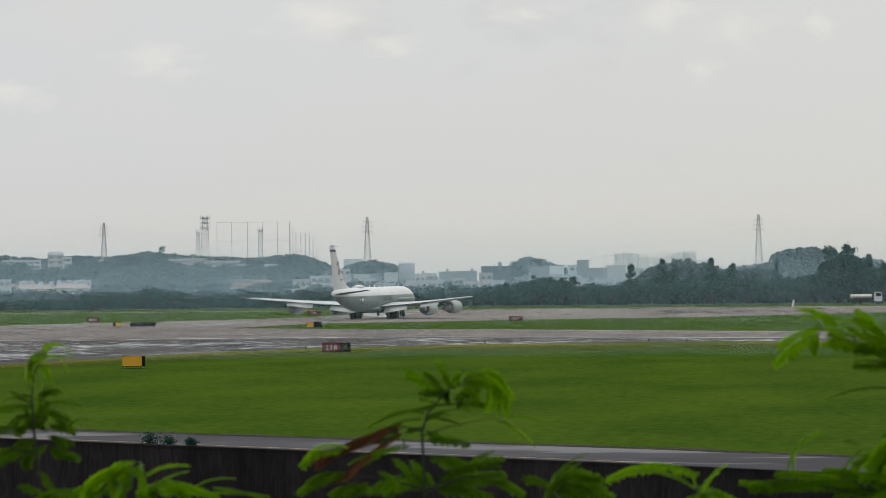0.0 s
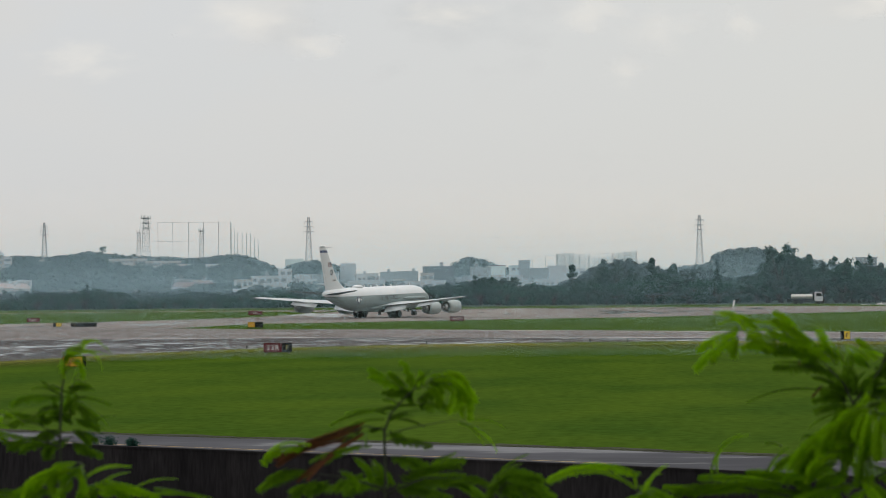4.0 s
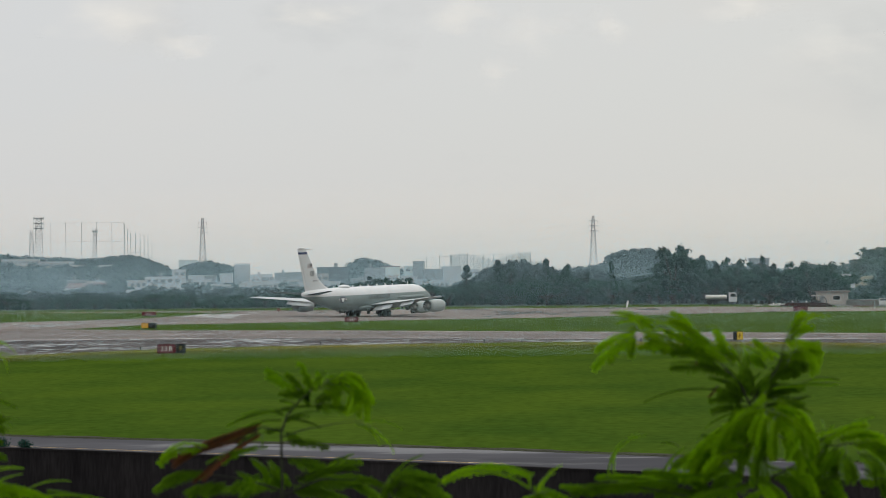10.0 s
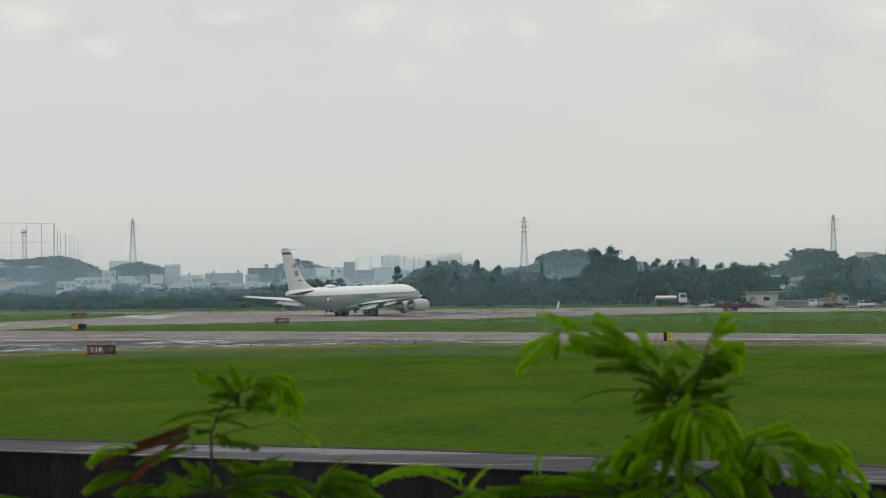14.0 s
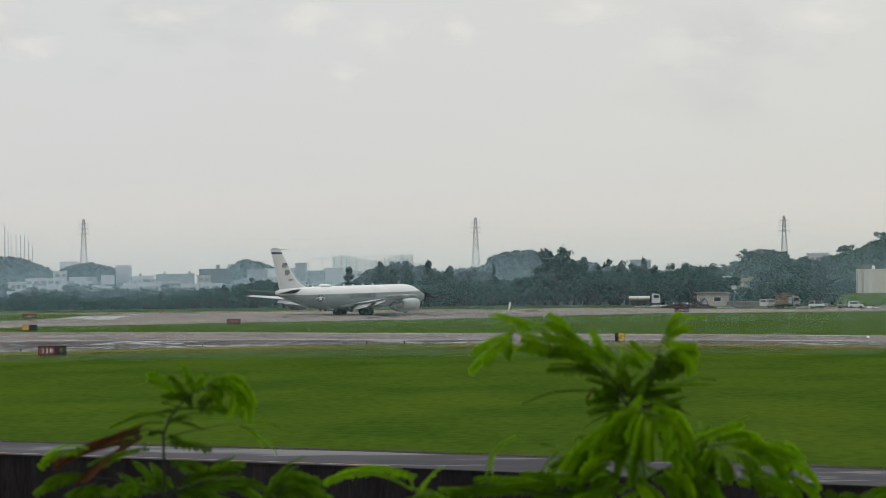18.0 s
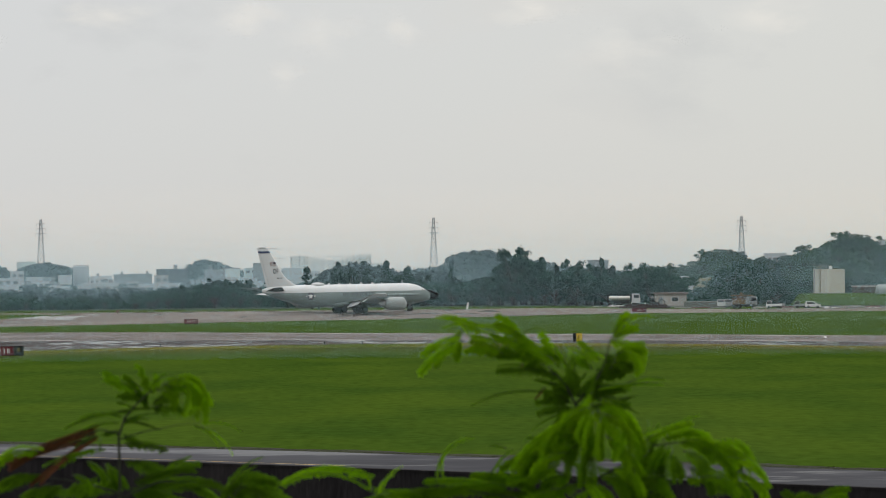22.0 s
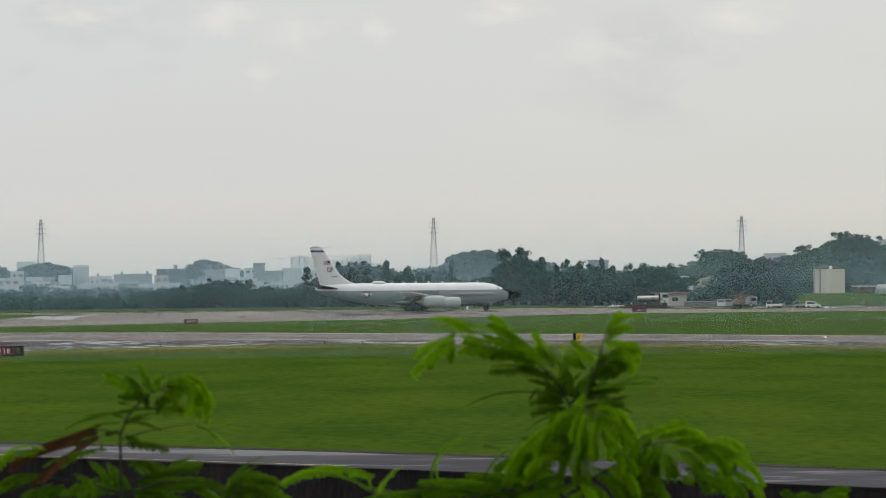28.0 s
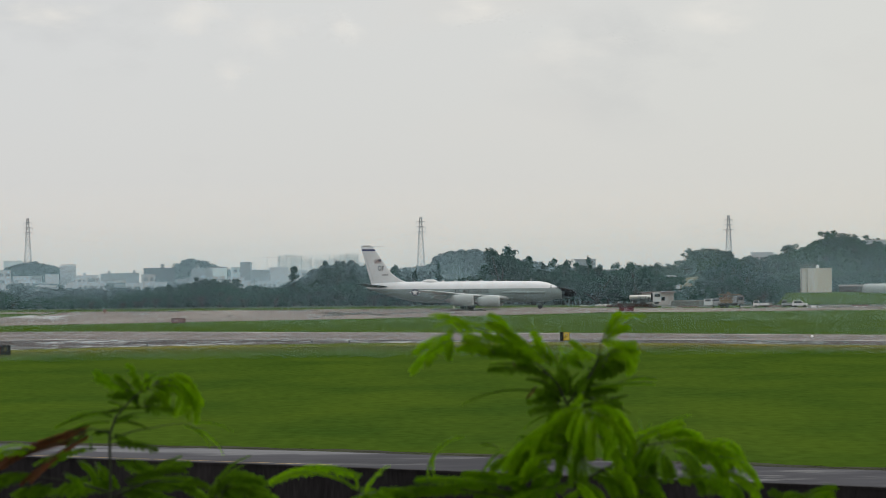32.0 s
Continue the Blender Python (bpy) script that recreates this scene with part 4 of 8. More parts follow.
TOPS = ([-17, -15.8, -15.0, -14.6, -14.28, -14.12, -13.87, -13.47, -13.14, -12.81, -12.65, -12.4, -12.16, -11.83, -11.34, -10.68, -10.18, -9.07, -8.64, -8.04, -7.43, -6.82, -6.29, -5.68, -5.41, -5.15, -4.62, -4.27, -3.56, -3.3],
        [-0.3, -0.31, -0.32, -0.29, -0.26, -0.18, -0.22, -0.16, -0.25, -0.12, -0.23, -0.16, -0.27, -0.34, -0.28, -0.25, -0.29, -0.2, -0.23, -0.29, -0.27, -0.27, -0.2, -0.16, -0.1, -0.02, 0.02, -0.12, -0.14, -0.12])
TOPS2 = ([-3.3, -2.6, -2.0, -1.0, -0.5, 0.4, 0.8, 1.8, 2.4, 3.0, 3.6, 4.2, 4.45, 4.55, 5.2, 5.32, 6.0, 7.0, 7.6, 8.6, 10], [-0.12, -0.05, 0.02, 0.02, -0.02, -0.02, 0.1, 0.15, 0.15, 0.12, 0.1, 0.1, 0.06, -0.22, -0.24, 0.0, -0.05, -0.12, -0.1, -0.1, -0.05])
rnd = random.Random(12)
az = -17.3
while az < 10.2:
    for row, (d, drop) in enumerate(((630, 0.09), (650, 0.04), (682, 0.0))):
        a = az + rnd.uniform(-0.15, 0.15)
        dd = d + rnd.uniform(-8, 8) + (18 if a > 4.5 else 0)
        el = (lerp(a, *TOPS) if a < -3.3 else lerp(a, *TOPS2)) - drop - rnd.uniform(-0.05, 0.05)
        p = aim(a, el, dd)
        gz = ground_z(p.x, p.y)
        h = max(p.z - gz, 2.2)
        if a > 6.9 and row == 0:
            continue
        plant_tree("shrub" if h < 6 or rnd.random() < 0.4 else "broad", p.x, p.y, gz - 0.1, h, rnd, rnd.uniform(1.2, 1.7))
    az += 0.28
spots = []
for i in range(1500):
    a, d = rnd.uniform(-17.3, 10), rnd.uniform(626, 676)
    el = (lerp(a, *TOPS) if a < -3.3 else lerp(a, *TOPS2)) - rnd.uniform(0.2, 0.55)
    p = aim(a, el, d + (18 if a > 4.5 else 0))
    if a < 6.9 or d > 645:
        spots.append((p.x, p.y, max(p.z, 0.9), rnd.uniform(0.9, 1.8)))
BELT = spots
# single trees that stand out over the belt: bearing, top, kind
for a, el, kind, wide in ((-12.95, -0.07, "casuarina", 0.8), (-4.93, -0.02, "broad", 1.1), (-4.45, 0.03, "broad", 1.1), (-3.06, 0.22, "casuarina", 0.9), (-2.4, 0.33, "casuarina", 0.9), (-2.2, 0.25, "broad", 0.8),
                          (-1.85, 0.18, "casuarina", 1.1), (-1.42, 0.33, "casuarina", 0.7), (-1.2, 0.2, "broad", 0.8), (-0.98, 0.23, "casuarina", 0.9), (-0.6, 0.1, "casuarina", 1.0), (-0.1, 0.28, "casuarina", 0.55),
                          (0.35, 0.0, "broad", 0.9), (0.95, 0.4, "broad", 0.8), (1.2, 0.62, "broad", 0.75), (1.35, 0.62, "casuarina", 1.2), (1.55, 0.5, "broad", 0.8), (1.75, 0.37, "casuarina", 0.9), (2.05, 0.28, "casuarina", 0.9),
                          (2.35, 0.35, "broad", 0.7), (2.65, 0.26, "broad", 0.8), (2.98, 0.39, "casuarina", 0.8), (3.2, 0.2, "casuarina", 1.1), (3.6, 0.3, "broad", 0.7), (4.05, 0.35, "broad", 0.8), (4.25, 0.28, "broad", 0.7),
                          (5.68, 0.31, "broad", 0.9), (6.1, 0.39, "broad", 0.9), (6.55, 0.22, "casuarina", 0.8), (5.5, 0.18, "broad", 0.8)):
    p = aim(a, el, 636 + rnd.uniform(-6, 8) + (20 if a > 4.5 else 0))
    gz = ground_z(p.x, p.y)
    plant_tree(kind, p.x, p.y, gz - 0.1, p.z - gz, rnd, wide)


# ragged young trees along the front of the belt
rnd = random.Random(44)
for i in range(46):
    a = -16.8 + 26.4 * (i + rnd.random()) / 46
    el = (lerp(a, *TOPS) if a < -3.3 else lerp(a, *TOPS2)) + rnd.uniform(-0.12, 0.07)
    p = aim(a, el, 628 + rnd.uniform(-3, 12) + (20 if a > 4.5 else 0))
    gz = ground_z(p.x, p.y)
    if a < 6.6:
        plant_tree("casuarina" if i % 3 else "broad", p.x, p.y, gz - 0.1, max(p.z - gz, 2.6), rnd, rnd.uniform(0.8, 1.3))


# ---- hills ----
def hill(name, ridge, d_ridge, d_front, base, mat, label, depth=250):
    """A wooded ridge: its crest runs through the given bearings and height angles at d_ridge."""
    az = [a for a, e in ridge]
    el = [e for a, e in ridge]
    g = Geo()
    cols = 48
    prof = [(d_front, 0.0), (d_front + (d_ridge - d_front) * 0.35, 0.42), (d_front + (d_ridge - d_front) * 0.7, 0.82), (d_ridge, 1.0), (d_ridge + depth, 0.6), (d_ridge + depth * 2.5, 0.0)]
    for i in range(cols + 1):
        a = az[0] + (az[-1] - az[0]) * i / cols
        top = EYE + d_ridge * math.tan(radians(lerp(a, az, el))) - base
        for d, k in prof:
            p = aim(a, 0, d)
            g.v.append((p.x, p.y, base + (top - 3.0) * k if k else -1.0))
    n = len(prof)
    for i in range(cols):
        for j in range(n - 1):
            g.f.append((i * n + j, (i + 1) * n + j, (i + 1) * n + j + 1, i * n + j + 1))
            g.s.append(0)
    tagged(part(name, g, mat, smooth=True), label, "hill", kind="structure")

    def height(a, d):
        top = EYE + d_ridge * math.tan(radians(lerp(a, az, el))) - base
        return base + (top - 3.0) * lerp(d, [q[0] for q in prof], [q[1] for q in prof])
    return height


def canopy(name, spots, mat, label, seed, sprays=34):
    """Far woods: ragged crowns of leaf sprays joined into one sheet of foliage. spots: x, y, z, radius."""
    rs = np.random.RandomState(seed)
    s = np.repeat(np.array(spots), sprays, axis=0)
    n = len(s)
    d = rs.randn(n, 3)
    d[:, 2] = np.abs(d[:, 2]) - 0.35
    d /= np.linalg.norm(d, axis=1)[:, None]
    c = s[:, :3] + d * (s[:, 3] * rs.uniform(0.55, 1.1, n))[:, None] * np.array([1.0, 1.0, 0.85])
    e = d + 0.22 * rs.randn(n, 3)
    a = np.cross(e, rs.randn(n, 3))
    a /= np.linalg.norm(a, axis=1)[:, None]
    b = np.cross(a, e)
    b /= np.linalg.norm(b, axis=1)[:, None]
    r = (s[:, 3] * rs.uniform(0.25, 0.50, n))[:, None]
    v = np.stack([c - a * r, c + b * r * 0.8, c + a * r, c - b * r * 0.7], 1).reshape(-1, 3)
    me = bpy.data.meshes.new(name)
    me.from_pydata(v.tolist(), [], (np.arange(n * 4).reshape(-1, 4)).tolist())
    me.materials.append(mat)
    return tagged(part(name, me, None), label, "woods", kind="stuff")


canopy("undergrowth", BELT, L_BROAD, "dense dark green undergrowth between the trees", 77, 46)
RIDGE_L = [(-17.85, 0.45), (-15.82, 0.5), (-14.93, 0.43), (-14.37, 0.5), (-13.8, 0.45), (-13.24, 0.53), (-12.89, 0.56), (-12.39, 0.5), (-11.76, 0.45), (-10.96, 0.43), (-10.5, 0.44), (-10.1, 0.48), (-9.82, 0.48), (-9.53, 0.38), (-9.25, 0.26), (-8.82, 0.05)]
RIDGE_B = [(-9.02, 0.12), (-8.88, 0.22), (-8.56, 0.32), (-8.39, 0.35), (-8.16, 0.31), (-7.87, 0.23), (-7.54, 0.12)]
RIDGE_E = [(-5.55, 0.15), (-5.32, 0.33), (-5.15, 0.38), (-4.88, 0.33), (-4.66, 0.22), (-4.36, 0.1)]
RIDGE_F = [(-2.2, 0.05), (-1.2, 0.16), (-0.78, 0.2), (-0.2, 0.27), (-0.08, 0.47), (0.09, 0.54), (0.5, 0.57), (0.85, 0.54), (1.13, 0.46), (1.77, 0.32), (2.4, 0.2), (4.3, 0.05)]
RIDGE_R = [(3.4, 0.05), (4.3, 0.12), (4.71, 0.2), (5.11, 0.45), (5.46, 0.49), (5.8, 0.45), (6.03, 0.3), (6.49, 0.45), (6.83, 0.42), (7.29, 0.62), (7.74, 0.75), (8.0, 0.8), (8.31, 0.76), (8.74, 0.66), (9.5, 0.6), (11, 0.4)]
rnd = random.Random(5)
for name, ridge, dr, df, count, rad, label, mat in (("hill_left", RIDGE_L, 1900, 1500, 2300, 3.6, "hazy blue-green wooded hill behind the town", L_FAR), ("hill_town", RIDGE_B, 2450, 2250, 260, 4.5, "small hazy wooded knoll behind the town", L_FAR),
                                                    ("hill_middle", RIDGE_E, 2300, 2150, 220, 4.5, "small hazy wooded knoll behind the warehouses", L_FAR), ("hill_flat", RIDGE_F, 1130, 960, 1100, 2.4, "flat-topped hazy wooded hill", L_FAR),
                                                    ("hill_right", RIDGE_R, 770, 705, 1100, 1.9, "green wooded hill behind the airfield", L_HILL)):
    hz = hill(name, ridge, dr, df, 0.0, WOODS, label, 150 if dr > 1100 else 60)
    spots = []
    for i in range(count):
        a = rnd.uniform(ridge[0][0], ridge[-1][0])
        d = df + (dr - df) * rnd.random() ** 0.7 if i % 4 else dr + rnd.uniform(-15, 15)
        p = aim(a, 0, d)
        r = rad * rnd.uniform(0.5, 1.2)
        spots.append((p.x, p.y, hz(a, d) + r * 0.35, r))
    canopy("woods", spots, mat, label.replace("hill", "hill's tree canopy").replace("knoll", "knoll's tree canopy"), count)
    if name == "hill_right":
        for i in range(150):
            a = rnd.uniform(3.8, 9.6)
            d = rnd.choice((df + 10, df + 25, df + 40, dr - 15, dr)) + rnd.uniform(-6, 6)
            p = aim(a, 0, d)
            plant_tree("hill", p.x, p.y, hz(a, d) - 0.5, rnd.uniform(2.8, 5.2), rnd, 1.25)



p = aim(-12.642, 0.711, 1880)
plant_tree("hill", p.x, p.y, p.z - 6.5, 6.5, rnd, 0.9)


# the blue of distance haze, put into the colour of added threads
M_HAZE = bpy.data.materials.new("blue_haze_thread")
M_HAZE.use_nodes = True
nt = M_HAZE.node_tree
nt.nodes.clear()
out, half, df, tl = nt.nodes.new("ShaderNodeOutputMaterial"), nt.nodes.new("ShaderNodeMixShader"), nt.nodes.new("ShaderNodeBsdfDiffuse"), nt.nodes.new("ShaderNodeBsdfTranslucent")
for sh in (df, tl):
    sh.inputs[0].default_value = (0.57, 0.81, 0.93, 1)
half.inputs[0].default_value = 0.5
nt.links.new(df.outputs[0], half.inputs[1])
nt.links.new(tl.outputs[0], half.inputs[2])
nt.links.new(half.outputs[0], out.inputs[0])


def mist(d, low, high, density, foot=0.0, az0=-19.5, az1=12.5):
    """Distance haze put in as a sheet of level threads, thinner than a hair and finer still toward the top; density:
    the share of the air's face that they cover.
    """
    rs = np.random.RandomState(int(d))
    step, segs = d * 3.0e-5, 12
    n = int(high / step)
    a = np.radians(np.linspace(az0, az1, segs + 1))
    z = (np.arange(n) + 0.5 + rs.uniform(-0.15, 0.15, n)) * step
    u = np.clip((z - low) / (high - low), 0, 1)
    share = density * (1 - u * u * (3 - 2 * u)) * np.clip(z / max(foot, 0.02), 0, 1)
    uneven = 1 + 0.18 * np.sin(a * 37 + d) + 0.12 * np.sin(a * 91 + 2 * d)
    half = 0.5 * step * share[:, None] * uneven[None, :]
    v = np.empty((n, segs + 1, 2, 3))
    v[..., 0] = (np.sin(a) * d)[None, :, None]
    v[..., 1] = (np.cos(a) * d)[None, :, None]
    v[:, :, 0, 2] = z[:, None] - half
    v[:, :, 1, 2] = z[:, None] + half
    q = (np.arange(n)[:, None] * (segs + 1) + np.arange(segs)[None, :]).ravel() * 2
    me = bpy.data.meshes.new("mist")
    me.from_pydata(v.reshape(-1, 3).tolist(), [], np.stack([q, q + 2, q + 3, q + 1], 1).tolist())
    me.materials.append(M_HAZE)
    tagged(part("mist", me, None), "sheet of fine bluish threads standing in for distance haze", "mist", kind="stuff")


# added haze sheets, each paling and bluing what stands behind it
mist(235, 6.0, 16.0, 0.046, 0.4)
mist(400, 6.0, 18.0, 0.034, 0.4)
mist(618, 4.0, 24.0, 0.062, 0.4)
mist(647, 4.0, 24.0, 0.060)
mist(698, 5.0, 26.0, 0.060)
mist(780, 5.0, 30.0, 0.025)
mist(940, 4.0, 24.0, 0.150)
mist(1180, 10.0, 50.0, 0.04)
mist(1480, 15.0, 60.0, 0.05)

# ---- town ----
HOUSE = {c: material("painted_wall_" + n, c, 0.8, 0, 0.1, 0.15, 1.5, 0, tuple(v * 0.75 for v in c), (1, 1, 0.4)) for n, c in
         (("white", (0.56, 0.58, 0.585)), ("cream", (0.50, 0.475, 0.445)), ("grey", (0.29, 0.32, 0.335)), ("slate", (0.10, 0.12, 0.135)), ("pale_green", (0.66, 0.75, 0.73)))}
H_W, H_C, H_G, H_S, H_N = list(HOUSE.values())
M_TILE = material("terracotta_roof", (0.36, 0.285, 0.265), 0.8, 0, 0.15, 0.4, 3, 0, (0.29, 0.25, 0.24))
M_PANE = material("dim_window", (0.15, 0.17, 0.18), 0.3, 0, 0.1, 1, 4)

M_BROWN = material("brown_sheet_roof", (0.17, 0.115, 0.105), 0.7, 0, 0.15, 0.4, 3, 0, (0.12, 0.09, 0.085))

def building(az0, az1, top, d, wall, floors=0, cols=0, label="pale concrete town building", roof=None, foot=None, deep=10.0, name="town_building", slab=None):
    if az0 < -8.95 or -6.3 < az0 < -1.4:
        shift = 0.1 if az0 < -12.5 else 0.06
        az0, az1 = az0 + shift, az1 + shift
    a = (az0 + az1) / 2
    c = aim(a, top, d)
    w = d * radians(az1 - az0)
    z0 = foot if foot is not None else -0.5
    h = c.z - z0
    t = thing(name, pose(c.x, c.y, z0, 0, 0, -a + rnd.uniform(-6, 6)), label, "building", "town buildings")
    body = part("wall", Geo().box(-w / 2, w / 2, 0, deep, 0, h), wall, t)
    if roof is None:
        part("roof_slab", Geo().box(-w / 2 - 0.25, w / 2 + 0.25, -0.25, deep + 0.25, h, h + 0.35), slab or wall, t)
        if w > 9 and wall is not H_N:
            part("water_tank", Geo().turn([(h + 0.3, 0.8), (h + 1.9, 0.8), (h + 2.1, 0.5)], 10, "z", m=pose(rnd.uniform(-w / 3, w / 3), deep / 2, 0)), M_STEEL, t)
    else:
        part("roof", Geo().loft([[(-w / 2 - 0.5, -0.5, h), (w / 2 + 0.5, -0.5, h), (w / 2 + 0.5, deep + 0.5, h), (-w / 2 - 0.5, deep + 0.5, h)],
                                 [(-w / 2 + 1.2, deep / 2 - 0.2, h + 2.0), (w / 2 - 1.2, deep / 2 - 0.2, h + 2.0), (w / 2 - 1.2, deep / 2 + 0.2, h + 2.0), (-w / 2 + 1.2, deep / 2 + 0.2, h + 2.0)]]), roof, t)
    for f in range(floors):
        for k in range(cols):
            x = -w / 2 + w * (k + 0.5) / cols
            ww = min(1.9, w / cols * 0.32)
            zt = h - 0.9 - f * 3.1
            if zt < 1.6:
                continue
            wn = part("window", Geo().box(x - ww, x + ww, -0.06, 0.1, zt - 1.3, zt), M_PANE, t)
            part("sill", Geo().box(x - ww - 0.1, x + ww + 0.1, -0.16, -0.06, zt - 1.42, zt - 1.3), wall, wn)
    return t


rt0 = random.Random(19)
for args in ((-15.96, -15.19, 0.45, 1750, H_W, 1, 6), (-16.2, -15.77, 0.05, 1250, H_W, 3, 3), (-13.23, -12.98, 0.45, 1850, H_G, 1, 2), (-14.01, -13.71, 0.44, 1800, H_W, 2, 3),
             (-12.61, -11.85, 0.45, 1745, H_C, 2, 9), (-11.85, -11.1, 0.40, 1750, H_C, 2, 9), (-9.68, -8.95, 0.07, 1200, H_W, 3, 5), (-9.99, -9.64, 0.0, 1190, H_C, 2, 3), (-9.1, -8.85, 0.21, 1215, H_W, 1, 2),
             (-11.24, -10.86, 0.02, 1450, H_G, 1, 4), (-10.86, -10.48, 0.0, 1440, H_C, 1, 4), (-8.93, -8.55, 0.41, 2700, H_N, 0, 0), (-7.66, -6.91, -0.05, 1060, H_W, 2, 7), (-7.29, -7.05, 0.1, 1070, H_W, 1, 1),
             (-8.74, -7.79, 0.15, 1500, H_G, 0, 0), (-7.64, -6.76, -0.23, 950, H_C, 1, 8), (-6.48, -6.15, -0.07, 1000, H_W, 1, 2), (-7.46, -6.13, 0.17, 1700, H_G, 0, 0), (-7.46, -7.26, 0.07, 1150, H_W, 1, 2),
             (-6.13, -5.54, 0.23, 1150, H_S, 0, 0), (-6.2, -5.94, 0.1, 1120, H_C, 1, 2), (-5.19, -3.95, 0.27, 1400, H_G, 0, 0), (-3.95, -2.78, 0.25, 1420, H_G, 0, 0), (-4.21, -4.0, 0.34, 1380, H_G, 0, 0), (-4.39, -4.14, 0.03, 1050, H_W, 0, 0),
             (-4.3, -4.0, -0.04, 950, H_W, 0, 0), (-3.85, -3.47, -0.05, 950, H_W, 1, 4)):
    if args[1] - args[0] > 0.8 and args[5] == 0:
        # a long works of several sheds
        n = 3
        for k in range(n):
            b = args[0] + (args[1] - args[0]) * (k + rt0.uniform(-0.15, 0.15)) / n
            building(b, b + (args[1] - args[0]) / n * rt0.uniform(0.75, 1.05), args[2] - 0.02 - rt0.uniform(0.0, 0.07), args[3] + rt0.uniform(-60, 60), rt0.choice((H_G, H_G, H_N, H_W)), rt0.choice((0, 0, 1)), rt0.choice((3, 5)), "hazy pale works shed in the town", slab=rt0.choice((None, M_BROWN)))
        continue
    building(*args)
for args in ((2.73, 3.12, 0.33, 900, H_G, 1, 3), (6.36, 6.72, 0.43, 745, H_W, 1, 4), (8.6, 9.1, 0.66, 760, H_W, 2, 3)):
    building(*args, label="pale flat-roofed house among the trees", foot=aim(args[0], args[2], args[3]).z - 3.6)
building(4.63, 4.84, -0.03, 700, H_W, 1, 3, "white-roofed house in a clearing below the hill", None, foot=2.0, deep=6)
M_BARE = material("bare_pale_earth", (0.20, 0.19, 0.14), 0.95, 0, 0.25, 0.3, 2, 0, (0.11, 0.13, 0.07), spec=0.0)
q0, q1 = aim(4.82, 0, 701), aim(5.27, 0, 703)
g = Geo().loft([[(q0.x, q0.y, 3.4), (q1.x, q1.y, 3.8), (q1.x, q1.y + 9, 3.8), (q0.x, q0.y + 9, 3.4)], [(q0.x, q0.y + 4, 5.6), (q1.x - 1.2, q1.y + 3, 6.2), (q1.x, q1.y + 9, 6.4), (q0.x, q0.y + 9, 5.8)]])
tagged(part("earth_bank", g, M_BARE), "bare pale earth bank beside the white-roofed house", "bank", kind="structure")
rh = random.Random(63)
for az, el in ((6.22, 0.37), (6.34, 0.33), (6.45, 0.31), (6.56, 0.32), (6.66, 0.35), (6.78, 0.4)):
    q = aim(az, el, 739)
    plant_tree("hill", q.x, q.y, q.z - 4.2, 4.2, rh, 1.2)
for a0, a1, top in ((-15.63, -15.2, -0.05), (-15.2, -14.89, -0.06), (-14.89, -14.5, -0.04), (-14.5, -14.2, -0.05), (-11.2, -11.02, -0.16), (-10.8, -10.6, -0.17), (-10.5, -10.3, -0.15)):
    house = building(a0, a1, top - 0.08, 1050, H_W if a0 > -14 else H_C, 1, 3, "white town house with a pinkish roof", M_TILE if a0 < -13.5 else None)
    if a0 < -13.5:
        z = aim(a0, top - 0.08, 1050).z + 0.5
        for x in (-2.2, 1.6):
            part("roof_tank", Geo().box(x - 0.85, x + 0.85, 4.0, 5.4, z + 0.9, z + 2.9, cut=0.05), H_W, house, "white box-shaped roof tank")


building(-15.04, -14.72, 0.56, 1720, H_C, 5, 2, "cream five-storey apartment block with a shallow roof", H_G)
building(-14.74, -14.55, 0.5, 1722, H_W, 4, 1, "white wing of an apartment block with balconies")
p = aim(-7.64, 0.31, 1350)
gas = thing("gas_holder", pose(p.x, p.y, -0.5), "pale grey cylindrical storage tank in the town", "storage tank")
part("shell", Geo().turn([(0.0, 3.85), (p.z + 0.4, 3.85)], 28, "z"), H_G, gas, "", True)
part("roof", Geo().turn([(p.z + 0.4, 3.85), (p.z + 0.75, 2.4), (p.z + 0.85, 0.2)], 28, "z"), H_G, gas)
part("top_rail", Geo().turn([(p.z + 0.95, 3.9), (p.z + 1.1, 3.9), (p.z + 1.1, 3.8), (p.z + 0.95, 3.8)], 28, "z", cap=False), M_STEEL, gas)
for k in range(20):
    part("rail_post", Geo().tube([(3.85 * math.cos(k * 0.314), 3.85 * math.sin(k * 0.314), p.z + 0.35), (3.85 * math.cos(k * 0.314), 3.85 * math.sin(k * 0.314), p.z + 1.0)], 0.06, 4), M_STEEL, gas)
building(-11.3, -10.44, -0.13, 1100, H_W, 1, 8, "long white town hall under a brown roof", M_BROWN)
building(-16.0, -15.3, -0.12, 1120, H_W, 1, 6, "long white town hall under a brown roof", M_BROWN)
rt = random.Random(77)
for i in range(170):
    d = rt.uniform(1000, 1480)
    a0 = rt.uniform(-16.5, -2.6)
    w = rt.uniform(3.5, 8) / d * 57.3
    top = rt.uniform(-0.30, -0.08) + (d - 1000) / 480 * 0.17
    if -14.2 < a0 < -10.0 and top > -0.19:
        continue
    building(a0, a0 + w, top, d, rt.choice((H_W, H_W, H_C, H_G)), rt.choice((1, 2)), rt.choice((2, 3, 4)), rt.choice(("small pale concrete town house", "white flat-roofed town house", "grey-white town house with dark windows")), None, deep=rt.uniform(6, 10))


